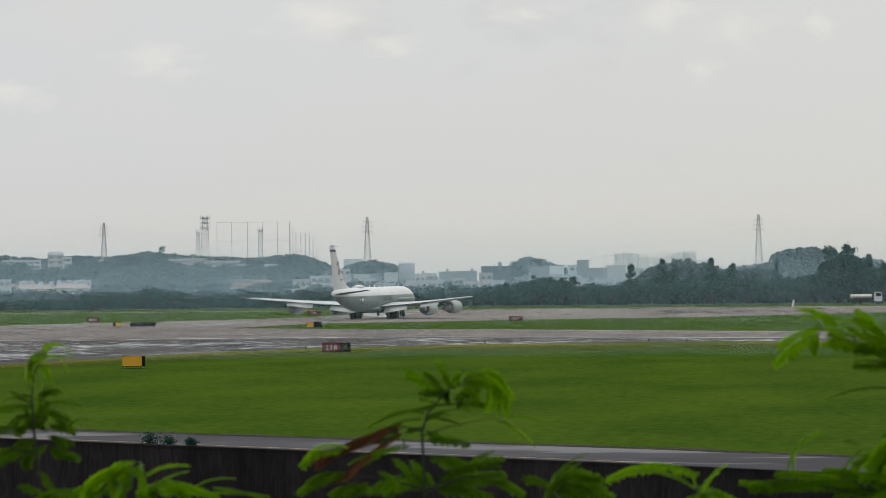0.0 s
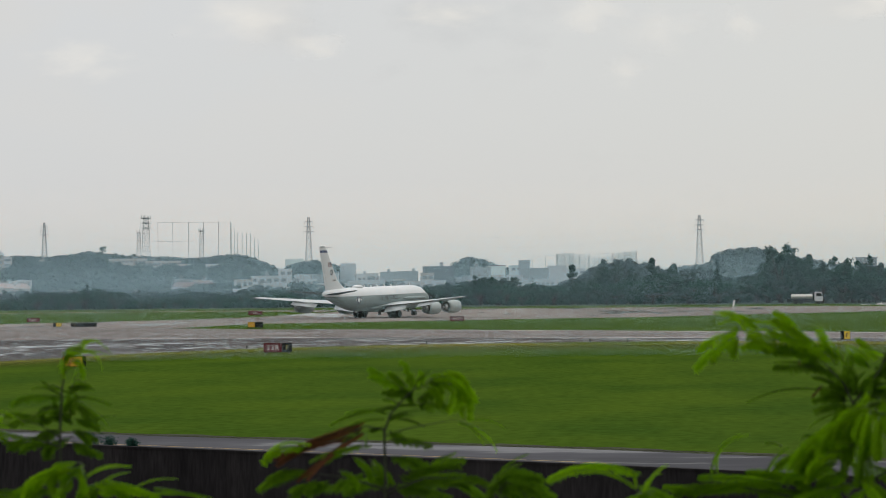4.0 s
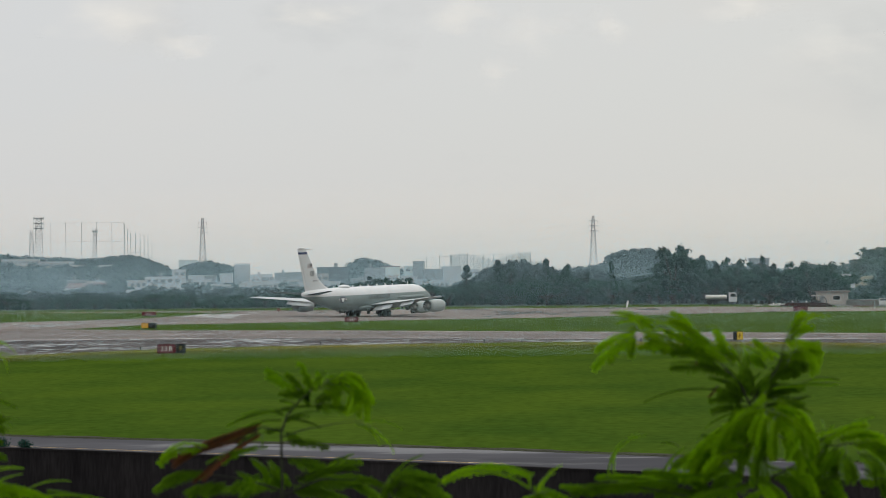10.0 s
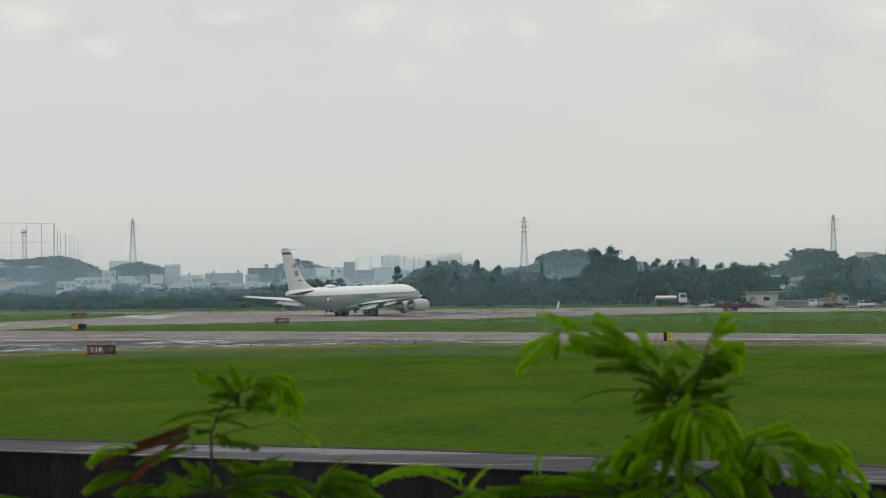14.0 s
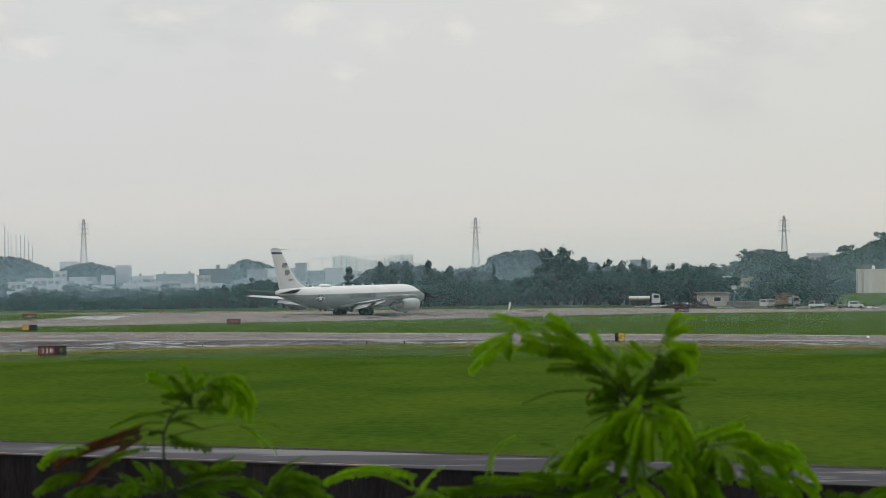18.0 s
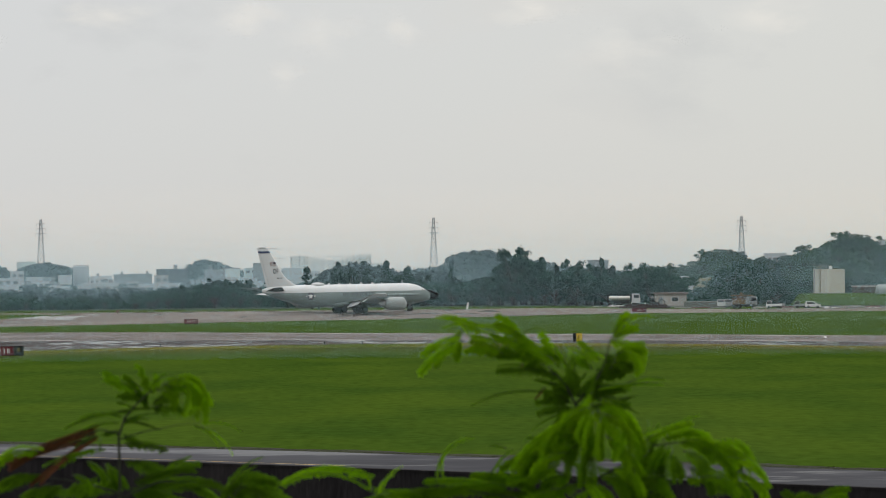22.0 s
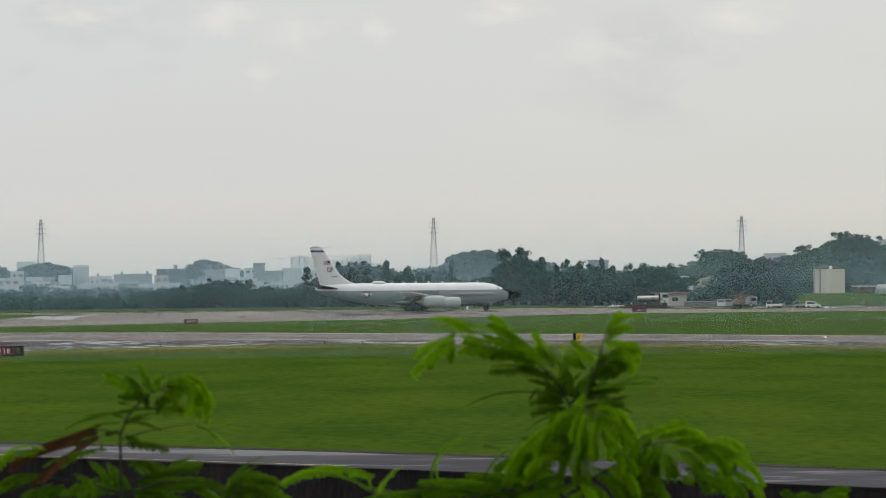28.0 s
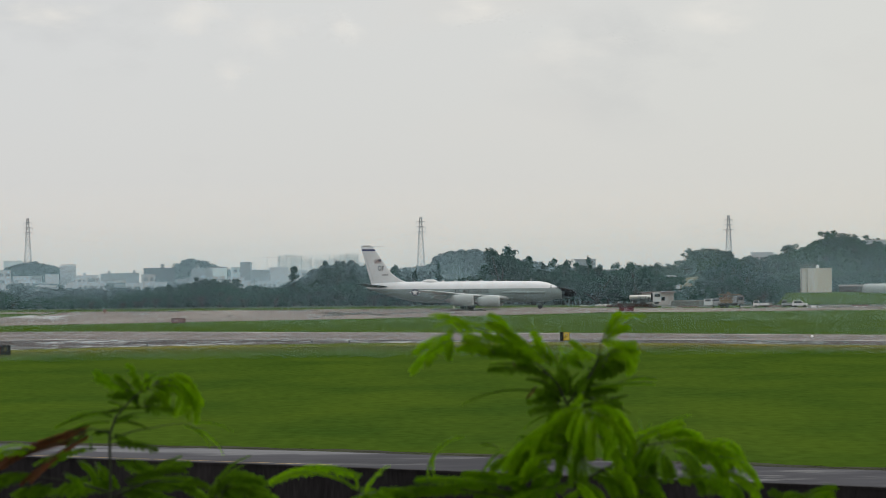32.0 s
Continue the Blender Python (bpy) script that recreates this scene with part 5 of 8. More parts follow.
for i in range(20):
    d = rt.uniform(1700, 1810)
    a0 = rt.uniform(-16.2, -10.2)
    w = rt.uniform(4, 9) / d * 57.3
    top = lerp(d, [1500, 1640, 1780, 1900], [0.02, 0.16, 0.34, 0.42]) + rt.uniform(0.0, 0.05)
    building(a0, a0 + w, top, d, rt.choice((H_W, H_W, H_C, H_G)), 1, rt.choice((2, 3, 4)), "hazy pale house among the hillside trees", foot=aim(a0, top, d).z - rt.uniform(3, 5.5), deep=7)
spots = []
for i in range(1500):
    a, d = rt.uniform(-17, -1.5), rt.uniform(800, 1500)
    q = aim(a, 0, d)
    spots.append((q.x, q.y, rt.uniform(-0.6, 1.0) + (d - 760) / 740 * 3, rt.uniform(1.6, 3.2)))
for i in range(620):
    a, d = rt.uniform(-17, -2.4), rt.uniform(880, 1010)
    el = rt.uniform(-0.32, -0.10) if a > -9.5 else rt.uniform(-0.38, -0.22)
    r = rt.uniform(1.2, 2.6)
    q = aim(a, el, d)
    spots.append((q.x, q.y, q.z - r, r))
for i in range(64):
    a0, d0, e0 = rt.uniform(-16.5, -2.4), rt.uniform(1010, 1330), rt.uniform(-0.2, 0.0)
    for k in range(rt.randrange(8, 22)):
        r = rt.uniform(1.4, 3.0)
        q = aim(a0 + rt.gauss(0, 0.16), e0 - abs(rt.gauss(0, 0.08)), d0 + rt.uniform(-20, 20))
        spots.append((q.x, q.y, q.z - r, r))
        spots.append((q.x, q.y, q.z - 2.4 * r, r))
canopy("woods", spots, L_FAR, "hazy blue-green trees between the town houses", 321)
spots = []
for i in range(520):
    a, d = rt.uniform(-2.85, -0.15), rt.uniform(820, 900)
    top = lerp(a, [-2.85, -2.6, -2.3, -1.9, -1.62, -1.35, -1.05, -0.7, -0.4, -0.15], [0.08, 0.24, 0.34, 0.35, 0.28, 0.2, 0.1, 0.1, 0.18, 0.1]) + 0.05 * math.sin(a * 23)
    r = rt.uniform(0.9, 2.0)
    q = aim(a, rt.uniform(-0.12, top), d)
    spots.append((q.x, q.y, q.z - r * 0.8, r))
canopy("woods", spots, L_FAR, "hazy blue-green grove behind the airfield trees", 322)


# ---- lattice towers ----
def lattice(g, base_w, top_w, height, bays, bar=0.14, brace=0.6, z0=0.0, cx=0.0, cy=0.0):
    lv = [z0 + height * (1 - (1 - i / bays) ** 1.25) for i in range(bays + 1)]

    def corner(z, k):
        w = (base_w + (top_w - base_w) * (z - z0) / height) / 2
        return (cx + w * (1, -1, -1, 1)[k], cy + w * (1, 1, -1, -1)[k], z)

    for k in range(4):
        g.tube([corner(z0, k), corner(z0 + height, k)], bar, 4)
    for i in range(bays):
        a, b = lv[i], lv[i + 1]
        for k in range(4):
            j = (k + 1) % 4
            g.tube([corner(a, k), corner(b, j)], bar * brace, 3)
            g.tube([corner(a, j), corner(b, k)], bar * brace, 3)
            g.tube([corner(b, k), corner(b, j)], bar * brace, 3)


PYLON_TOPS = []


def pylon(az, base, top, d, label="grey steel lattice power pylon"):
    p, q = aim(az, base, d), aim(az, top, d)
    h = q.z - p.z + 4
    t = thing("power_pylon", pose(p.x, p.y, p.z - 4, 0, 0, -az + 12), label, "pylon", "power pylons")
    g = Geo()
    lattice(g, h * 0.14, h * 0.035, h, 9, 0.14, 0.8)
    part("lattice_mast", g, M_PYLON, t)
    for k, (f, w) in enumerate(((0.70, 0.11), (0.80, 0.095), (0.90, 0.085))):
        part("crossarm", Geo().tube([(-h * w, 0, h * f + 0.4), (0, 0, h * f + 0.9), (h * w, 0, h * f + 0.4)], [0.12, 0.35, 0.12], 4).tube([(-h * w, 0, h * f + 0.4), (0, 0, h * f - 0.6), (h * w, 0, h * f + 0.4)], [0.06, 0.15, 0.06], 4), M_PYLON, t)
        for s in (-1, 1):
            part("insulator", Geo().turn([(h * f - 1.6, 0.1), (h * f + 0.3, 0.12)], 6, "z", m=pose(s * h * w, 0, 0)), M_STEEL, t)
    PYLON_TOPS.append((Vector((p.x, p.y, p.z - 4)), h))


for a, b, c, d in ((-13.804, 0.48, 1.20, 2300), (-8.442, 0.36, 1.275, 2450), (-0.453, 0.28, 1.245, 2500), (5.834, 0.3, 1.215, 2000), (13.5, 0.3, 1.3, 1900), (-19.5, 0.4, 1.2, 2300)):
    pylon(a, b, c, d)
order = sorted(PYLON_TOPS, key=lambda v: v[0].x / v[0].y)
for i in range(len(order) - 1):
    (p, hp), (q, hq) = order[i], order[i + 1]
    for f in (0.69, 0.89):
        for s in (-1, 1):
            a, b = p + Vector((s * hp * 0.1, 0, hp * f)), q + Vector((s * hq * 0.1, 0, hq * f))
            pts = [a.lerp(b, t / 10) - Vector((0, 0, 14 * 4 * (t / 10) * (1 - t / 10))) for t in range(11)]
            w = tagged(part("power_line", Geo().tube(pts, 0.014, 3), M_PYLON), "thin sagging overhead power line", "power line", "power lines")

# radio masts and the tall net of a driving range on the hill
def mast(az, base, top, d, w, label, heads=2):
    p, q = aim(az, base, d), aim(az, top, d)
    h = q.z - p.z + 3
    t = thing("radio_mast", pose(p.x, p.y, p.z - 3, 0, 0, -az), label, "radio mast")
    g = Geo()
    lattice(g, w * 1.25, w * 0.75, h, 12, 0.15)
    part("lattice_mast", g, M_PYLON, t)
    for k in range(heads):
        part("platform", Geo().turn([(h - 0.9 - 3.2 * k, w * 0.55), (h - 0.7 - 3.2 * k, w * 0.66), (h - 0.45 - 3.2 * k, w * 0.66)], 10, "z"), M_PYLON, t)
        for q in range(6):
            a = q * 1.047
            part("aerial_panel", Geo().box(-0.15, 0.15, -0.2, 0.2, h - 1.6 - 3.2 * k, h + 0.5 - 3.2 * k, m=pose(w * 0.68 * math.cos(a), w * 0.68 * math.sin(a), 0)), M_NET, t)
    for k in range(4):
        part("aerial", Geo().tube([(w * (k - 1.5) * 0.4, 0, h - 1), (w * (k - 1.5) * 0.4, 0, h + 1.6)], 0.12, 4), M_PYLON, t)


M_NET = material("pale_green_netting", (0.40, 0.46, 0.44), 0.9, 0, 0.1, 0.3, 2)
mast(-11.752, 0.4, 1.30, 1850, 4.8, "grey lattice radio mast with platforms on the hill", 3)
mast(-10.627, 0.4, 1.03, 1850, 2.6, "slim grey lattice radio mast on the hill", 1)
mast(-11.90, 0.42, 1.0, 1860, 2.6, "short grey lattice mast beside the tall one", 0)


def range_net(azs, base, top, d, label, group, rails=(0.55, 0.98), bar=0.16, wire=0.11):
    t = None
    spots = [aim(a, base, d) for a in azs]
    tops = [aim(a, tp, d).z for a, tp in zip(azs, top)]
    o = spots[0]
    t = thing("range_net", pose(o.x, o.y, o.z - 3), label, "net fence", group)
    for s, z in zip(spots, tops):
        part("net_post", Geo().tube([(s.x - o.x, s.y - o.y, 0), (s.x - o.x, s.y - o.y, z - o.z + 3)], bar, 5), M_NET if bar > 0.15 else M_PYLON, t)
    for k in rails:
        part("wire", Geo().tube([(s.x - o.x, s.y - o.y, (z - o.z + 3) * k) for s, z in zip(spots, tops)], wire, 3), M_PYLON, t)


range_net([-11.51, -11.21, -10.89, -10.585, -10.28, -10.035], 0.4, [1.2] * 6, 1840, "tall posts and wires of a driving-range net on the hill", "range nets", (0.16, 0.56, 0.99), 0.13, 0.065)
range_net([-10.02, -9.96, -9.9, -9.8, -9.71, -9.63, -9.55, -9.47], 0.35, [1.16, 1.06, 0.98, 0.97, 0.96, 0.95, 0.85, 0.72], 1900, "row of pale net posts stepping down the hill", "range nets", (0.2, 0.45), 0.2)
range_net([-3.87, -3.6, -3.35, -3.1, -2.9, -2.7, -2.5, -2.32, -2.1, -1.95], -0.17, [0.45, 0.46, 0.47, 0.48, 0.48, 0.49, 0.49, 0.5, 0.5, 0.5], 1980, "hazy pale green driving-range net on posts", "range nets", (0.5, 0.97), 0.2, 0.07)


def netting(az0, az1, top0, top1, d, gap, label):
    """A hanging net between two posts: fine upright and level cords."""
    p, q = aim(az0, 0, d), aim(az1, 0, d + 4)
    t = thing("range_net", pose(p.x, p.y, 0), label, "net fence", "range nets")
    z0, z1 = aim(az0, top0, d).z, aim(az1, top1, d).z
    run = q - p
    n = max(3, int(Vector((run.x, run.y)).length / gap))
    g = Geo()
    for k in range(n + 1):
        f = k / n
        g.tube([(run.x * f, run.y * f, 0), (run.x * f, run.y * f, z0 + (z1 - z0) * f)], 0.085, 3)
    part("netting", g, M_NET, t)
    g = Geo()
    for k in range(int(z0 / 1.6)):
        g.tube([(0, 0, k * 1.6 + 1), (run.x, run.y, k * 1.6 + 1 + (z1 - z0) * k * 1.6 / z0)], 0.06, 3)
    part("cross_netting", g, M_NET, t)
    for x, y, z in ((0, 0, z0), (run.x, run.y, z1)):
        part("net_post", Geo().tube([(x, y, -1), (x, y, z + 0.6)], 0.17, 5), M_PYLON, t)


for az0, az1, top0, top1, d, gap in ((-3.38, -3.2, 0.47, 0.5, 2060, 0.42), (-3.2, -3.03, 0.5, 0.49, 2060, 0.42), (-3.03, -2.72, 0.47, 0.42, 2100, 0.6), (-2.72, -2.4, 0.40, 0.38, 2100, 0.7), (-2.4, -2.23, 0.38, 0.42, 2100, 0.6),
                                     (-2.23, -1.98, 0.46, 0.5, 2050, 0.45), (-1.98, -1.74, 0.51, 0.51, 2040, 0.36), (-1.72, -1.52, 0.33, 0.33, 1950, 0.36), (-3.36, -2.6, 0.44, 0.4, 2150, 0.8), (-2.6, -1.75, 0.40, 0.46, 2150, 0.7)):
    netting(az0, az1, top0, top1, d, gap, "hazy pale green driving-range netting hung between posts")


# ---- the works yard beyond the taxiway ----
def hut():
    p = aim(4.38, 0, 618)
    t = thing("site_hut", pose(p.x, p.y, ground_z(p.x, p.y), 0, 0, -4), "cream flat-roofed concrete hut beside the taxiway", "hut")
    part("wall", Geo().box(-3.5, 3.5, 0, 4, 0, 2.75), material("stained_cream_plaster", (0.47, 0.42, 0.38), 0.85, 0, 0.1, 0.6, 5, 0, (0.36, 0.32, 0.29), (1, 1, 0.3)), t)
    part("roof", Geo().box(-3.9, 3.9, -0.5, 4.4, 2.75, 3.1, cut=0.04), material("brown_stained_concrete", (0.22, 0.185, 0.17), 0.85, 0, 0.2, 0.8, 6), t, "overhanging flat roof")
    w = part("window", Geo().box(0.2, 1.7, -0.05, 0.05, 1.1, 2.0), M_GLASS, t)
    part("window_frame", Geo().box(0.1, 0.2, -0.08, 0.02, 1.0, 2.1).box(1.7, 1.8, -0.08, 0.02, 1.0, 2.1).box(0.2, 1.7, -0.08, 0.02, 2.0, 2.1).box(0.2, 1.7, -0.08, 0.02, 1.0, 1.1), M_SIGNW, w)
    part("door", Geo().box(-2.6, -1.7, -0.05, 0.05, 0.02, 2.05), M_STEEL, t)
    part("plinth", Geo().box(-3.6, 3.6, -0.1, 4.1, -0.2, 0.25), M_COPING, t)


M_LADDER = material("ochre_stained_steel", (0.34, 0.27, 0.12), 0.8, 0.1, 0.25, 0.8, 6)


def tank():
    p = aim(7.59, 0, 640)
    z = 2.6
    t = thing("storage_tank", pose(p.x, p.y, z), "cream square storage tank with a top rail on a grass mound", "storage tank")
    cr = material("cream_tank_paint", (0.60, 0.59, 0.53), 0.7, 0, 0.06, 0.3, 3, 0, (0.50, 0.47, 0.39), (1, 1, 0.4), spec=0.2)
    part("shell", Geo().box(-2.5, 2.5, -2.5, 2.5, -0.3, 5.35, cut=0.05, m=pose(0, 0, 0, 0, 0, 31)), cr, t)
    part("lid", Geo().box(-2.56, 2.56, -2.56, 2.56, 5.35, 5.43, m=pose(0, 0, 0, 0, 0, 31)), cr, t)
    for k in range(4):
        part("panel_seam", Geo().box(-2.5 + 1.0 * (k + 1), -2.47 + 1.0 * (k + 1), -2.515, -2.49, 0, 5.3, m=pose(0, 0, 0, 0, 0, 31)), cr, t)
    part("ladder", Geo().tube([(-0.35, -2.6, 0), (-0.35, -2.6, 6.2)], 0.05, 5, m=pose(0, 0, 0, 0, 0, -59)).tube([(0.1, -2.6, 0), (0.1, -2.6, 6.2)], 0.05, 5, m=pose(0, 0, 0, 0, 0, -59)), M_LADDER, t, "ochre-stained ladder")
    for k in range(13):
        part("rung", Geo().tube([(-0.35, -2.6, 0.3 + 0.45 * k), (0.1, -2.6, 0.3 + 0.45 * k)], 0.035, 4, m=pose(0, 0, 0, 0, 0, -59)), M_LADDER, t)
    for k in range(6):
        part("rail_post", Geo().tube([(-2.9 + 0.55 * k, -1.0, 5.35), (-2.9 + 0.55 * k, -1.0, 6.35)], 0.06, 5), M_STEEL, t)
    part("top_rail", Geo().tube([(-2.9, -1.0, 6.35), (-0.15, -1.0, 6.35)], 0.06, 5).tube([(-2.9, -1.0, 5.9), (-0.15, -1.0, 5.9)], 0.05, 5), M_STEEL, t)
    part("vent", Geo().turn([(5.4, 0.38), (5.95, 0.38), (6.2, 0.12)], 10, "z", m=pose(0.3, -0.5, 0)), M_SIGNW, t)
    part("overflow_pipe", Geo().tube([(-3.45, -0.9, 0.2), (-3.45, -0.9, 6.2), (-3.65, -0.9, 6.5), (-4.1, -0.9, 6.55)], 0.08, 6), M_STEEL, t)
    part("plinth", Geo().box(-2.75, 2.75, -2.75, 2.75, -0.5, 0.06, m=pose(0, 0, 0, 0, 0, 31)), M_COPING, t)
    g = Geo()
    for i in range(33):
        x = -9.5 + 33.5 * i / 32
        e = lerp(x, [-9.5, -4.2, 4.2, 9, 21, 24], [0, 1, 1, 0.55, 0.5, 0])
        for j in range(9):
            y = -13 + 26 * j / 8
            k = max(0.0, 1 - (y / 13) ** 2) * smooth01(e)
            g.v.append((p.x + x, p.y + y, -0.25 + 2.75 * smooth01(k * 1.6)))
    for i in range(32):
        for j in range(8):
            a = i * 9 + j
            g.f.append((a, a + 9, a + 10, a + 1))
            g.s.append(0)
    tagged(part("grass_mound", g, M_GRASS, smooth=True), "low green grass mound under the storage tank", "mound", kind="structure")
    q = aim(8.89, 0, 640)
    h = thing("horizontal_tank", pose(q.x, q.y, 1.27), "pale grey horizontal cylinder tank lying on saddles", "storage tank")
    part("shell", Geo().turn([(-4.2, 0.3), (-4.0, 1.1), (-3.6, 1.45), (4.5, 1.45), (4.9, 1.1), (5.1, 0.3)], 28, "x", m=pose(0, 0, 1.7)), M_NAC, h, "", True)
    for x in (-2.6, 2.6):
        part("saddle", Geo().box(x - 0.3, x + 0.3, -1.2, 1.2, -1.2, 0.6), M_COPING, h)


def vehicle(name, az, d, length, height, cab_share, paint, label, flip=False, bed=None, category="truck", turn=0):
    """A small parked vehicle: cab at its front (+x), a bed or a cabin behind it."""
    p = aim(az, 0, d)
    t = thing(name, pose(p.x, p.y, ground_z(p.x, p.y), 0, 0, -az + (180 if flip else 0) + turn), label, category, "parked vehicles")
    L, w, r = length, 0.78, 0.3
    xc = L / 2 - L * cab_share
    z0 = 0.32
    if bed is None:
        part("body", Geo().loft([[(x, s * w, z) for x, z in ((-L / 2, z0), (L / 2, z0), (L / 2, z0 + 0.5), (L / 2 - 0.75, z0 + 0.62), (L / 2 - 1.25, height), (-L / 2 + 0.15, height), (-L / 2, z0 + 0.6))] for s in (-1, -0.97, 0.97, 1)]), paint, t)
    else:
        part("cab", Geo().loft([[(x, s * w, z) for x, z in ((xc, z0), (L / 2, z0), (L / 2, z0 + 0.62), (L / 2 - 0.28, height), (xc, height))] for s in (-1, 1)]), paint, t)
        part("bed", Geo().box(-L / 2, xc - 0.05, -w, w, z0 + 0.18, z0 + 0.30).box(-L / 2, xc - 0.05, -w, -w + 0.04, z0 + 0.3, z0 + 0.62).box(-L / 2, xc - 0.05, w - 0.04, w, z0 + 0.3, z0 + 0.62).box(-L / 2, -L / 2 + 0.04, -w + 0.04, w - 0.04, z0 + 0.3, z0 + 0.62), bed, t)
        part("chassis", Geo().box(-L / 2 + 0.2, L / 2 - 0.2, -0.4, 0.4, z0 - 0.05, z0 + 0.17), M_DARK, t)
    for s in (-1, 1):
        if bed is None:
            part("side_window", Geo().flat([(x, s * (w + 0.008), z) for x, z in ((-L / 2 + 0.35, height - 0.5), (L / 2 - 1.05, height - 0.5), (L / 2 - 1.32, height - 0.1), (-L / 2 + 0.35, height - 0.1))]), M_GLASS, t)
        else:
            part("side_window", Geo().flat([(x, s * (w + 0.008), z) for x, z in ((xc + 0.15, height - 0.62), (L / 2 - 0.12, height - 0.62), (L / 2 - 0.32, height - 0.12), (xc + 0.15, height - 0.12))]), M_GLASS, t)
        if s > 0 and bed is None:
            part("windscreen", Geo().flat([(L / 2 - 0.76, -0.68, z0 + 0.66), (L / 2 - 0.76, 0.68, z0 + 0.66), (L / 2 - 1.2, 0.62, height - 0.06), (L / 2 - 1.2, -0.62, height - 0.06)]), M_GLASS, t, m=pose(0.02, 0, 0))
            part("rear_window", Geo().flat([(-L / 2 - 0.01, -0.62, height - 0.55), (-L / 2 - 0.01, 0.62, height - 0.55), (-L / 2 + 0.1, 0.58, height - 0.1), (-L / 2 + 0.1, -0.58, height - 0.1)]), M_GLASS, t)
            part("grille", Geo().box(L / 2, L / 2 + 0.03, -0.4, 0.4, z0 + 0.12, z0 + 0.3), M_DARK, t)
        part("headlight", Geo().box(L / 2 - 0.02, L / 2 + 0.02, s * 0.62 - 0.12, s * 0.62 + 0.12, z0 + 0.3, z0 + 0.48), M_GLASS, t)
        for x in (-L / 2 + 0.65, L / 2 - 0.6):
            part("wheel", Geo().turn([(-0.09, r * 0.7), (-0.09, r), (0.09, r), (0.09, r * 0.7)], 16, "y", m=pose(x, s * (w - 0.06), r)), M_TYRE, t)
    return t


TRUCK_WHEELS = []


def works_truck():
    """The pale tanker that drives along the far side."""
    t = thing("water_tanker", pose(0, 0, 0), "white-cabbed tanker truck with a pale cream tank", "truck")
    part("chassis", Geo().box(-3.1, 3.0, -0.45, 0.45, 0.55, 0.8), M_DARK, t)
    cab = part("cab", Geo().loft([[(x, s, z) for x, z in ((1.55, 0.6), (3.3, 0.6), (3.32, 1.6), (3.1, 2.55), (1.6, 2.6))] for s in (-1.1, -1.05, 1.05, 1.1)]), M_WHITE, t, "white truck cab")
    for s in (-1, 1):
        part("side_window", Geo().flat([(x, s * 1.11, z) for x, z in ((1.9, 1.65), (3.1, 1.65), (2.98, 2.35), (1.9, 2.35))]), M_GLASS, cab)
        part("mirror", Geo().box(3.2, 3.3, s * 1.25 - 0.1, s * 1.25 + 0.1, 1.7, 2.1), M_SIGNB, cab)
    part("windscreen", Geo().flat([(3.335, -0.95, 1.62), (3.335, 0.95, 1.62), (3.13, 0.95, 2.42), (3.13, -0.95, 2.42)]), M_GLASS, cab)
    pale = material("pale_cream_tank_paint", (0.52, 0.50, 0.46), 0.5, 0, 0.12, 0.8, 6, 0, (0.42, 0.39, 0.35))
    body = part("tank_body", Geo().loft([[(x, 1.05 * k * math.cos(a), 1.62 + 0.48 * k * math.sin(a)) for a in [2 * math.pi * q / 20 for q in range(20)]] for x, k in ((-3.4, 0.9), (-3.3, 1.0), (1.0, 1.0), (1.1, 0.9))]), pale, t, "pale cream water tank", True)
    for x in (-3.0, -1.6, -0.2):
        part("tank_band", Geo().loft([[(x + e, 1.07 * math.cos(a), 1.62 + 0.5 * math.sin(a)) for a in [2 * math.pi * q / 20 for q in range(20)]] for e in (0, 0.08)]), M_STEEL, body)
    part("tank_frame", Geo().box(-3.2, 1.1, -0.9, 0.9, 0.82, 1.16), M_DARK, t)
    part("headboard", Geo().box(1.3, 1.45, -1.05, 1.05, 0.9, 2.5), M_SIGNB, t)
    for y in (-1.05, 0.98):
        part("side_guard", Geo().box(-1.0, 1.4, y, y + 0.07, 0.5, 0.9), M_DARK, t)
    for x in (-2.5, -1.4, 2.4):
        for s in (-1, 1):
            tyre = part("wheel", Geo().turn([(-0.14, 0.3), (-0.14, 0.46), (0.14, 0.46), (0.14, 0.3)], 18, "y"), M_TYRE, t, m=pose(x, s * 0.95, 0.46))
            TRUCK_WHEELS.append((tyre, (x, s * 0.95, 0.46)))
    return t


M_RUSTY = material("rusty_plant_steel", (0.14, 0.085, 0.06), 0.85, 0.1, 0.3, 2, 12, 0, (0.08, 0.055, 0.045))


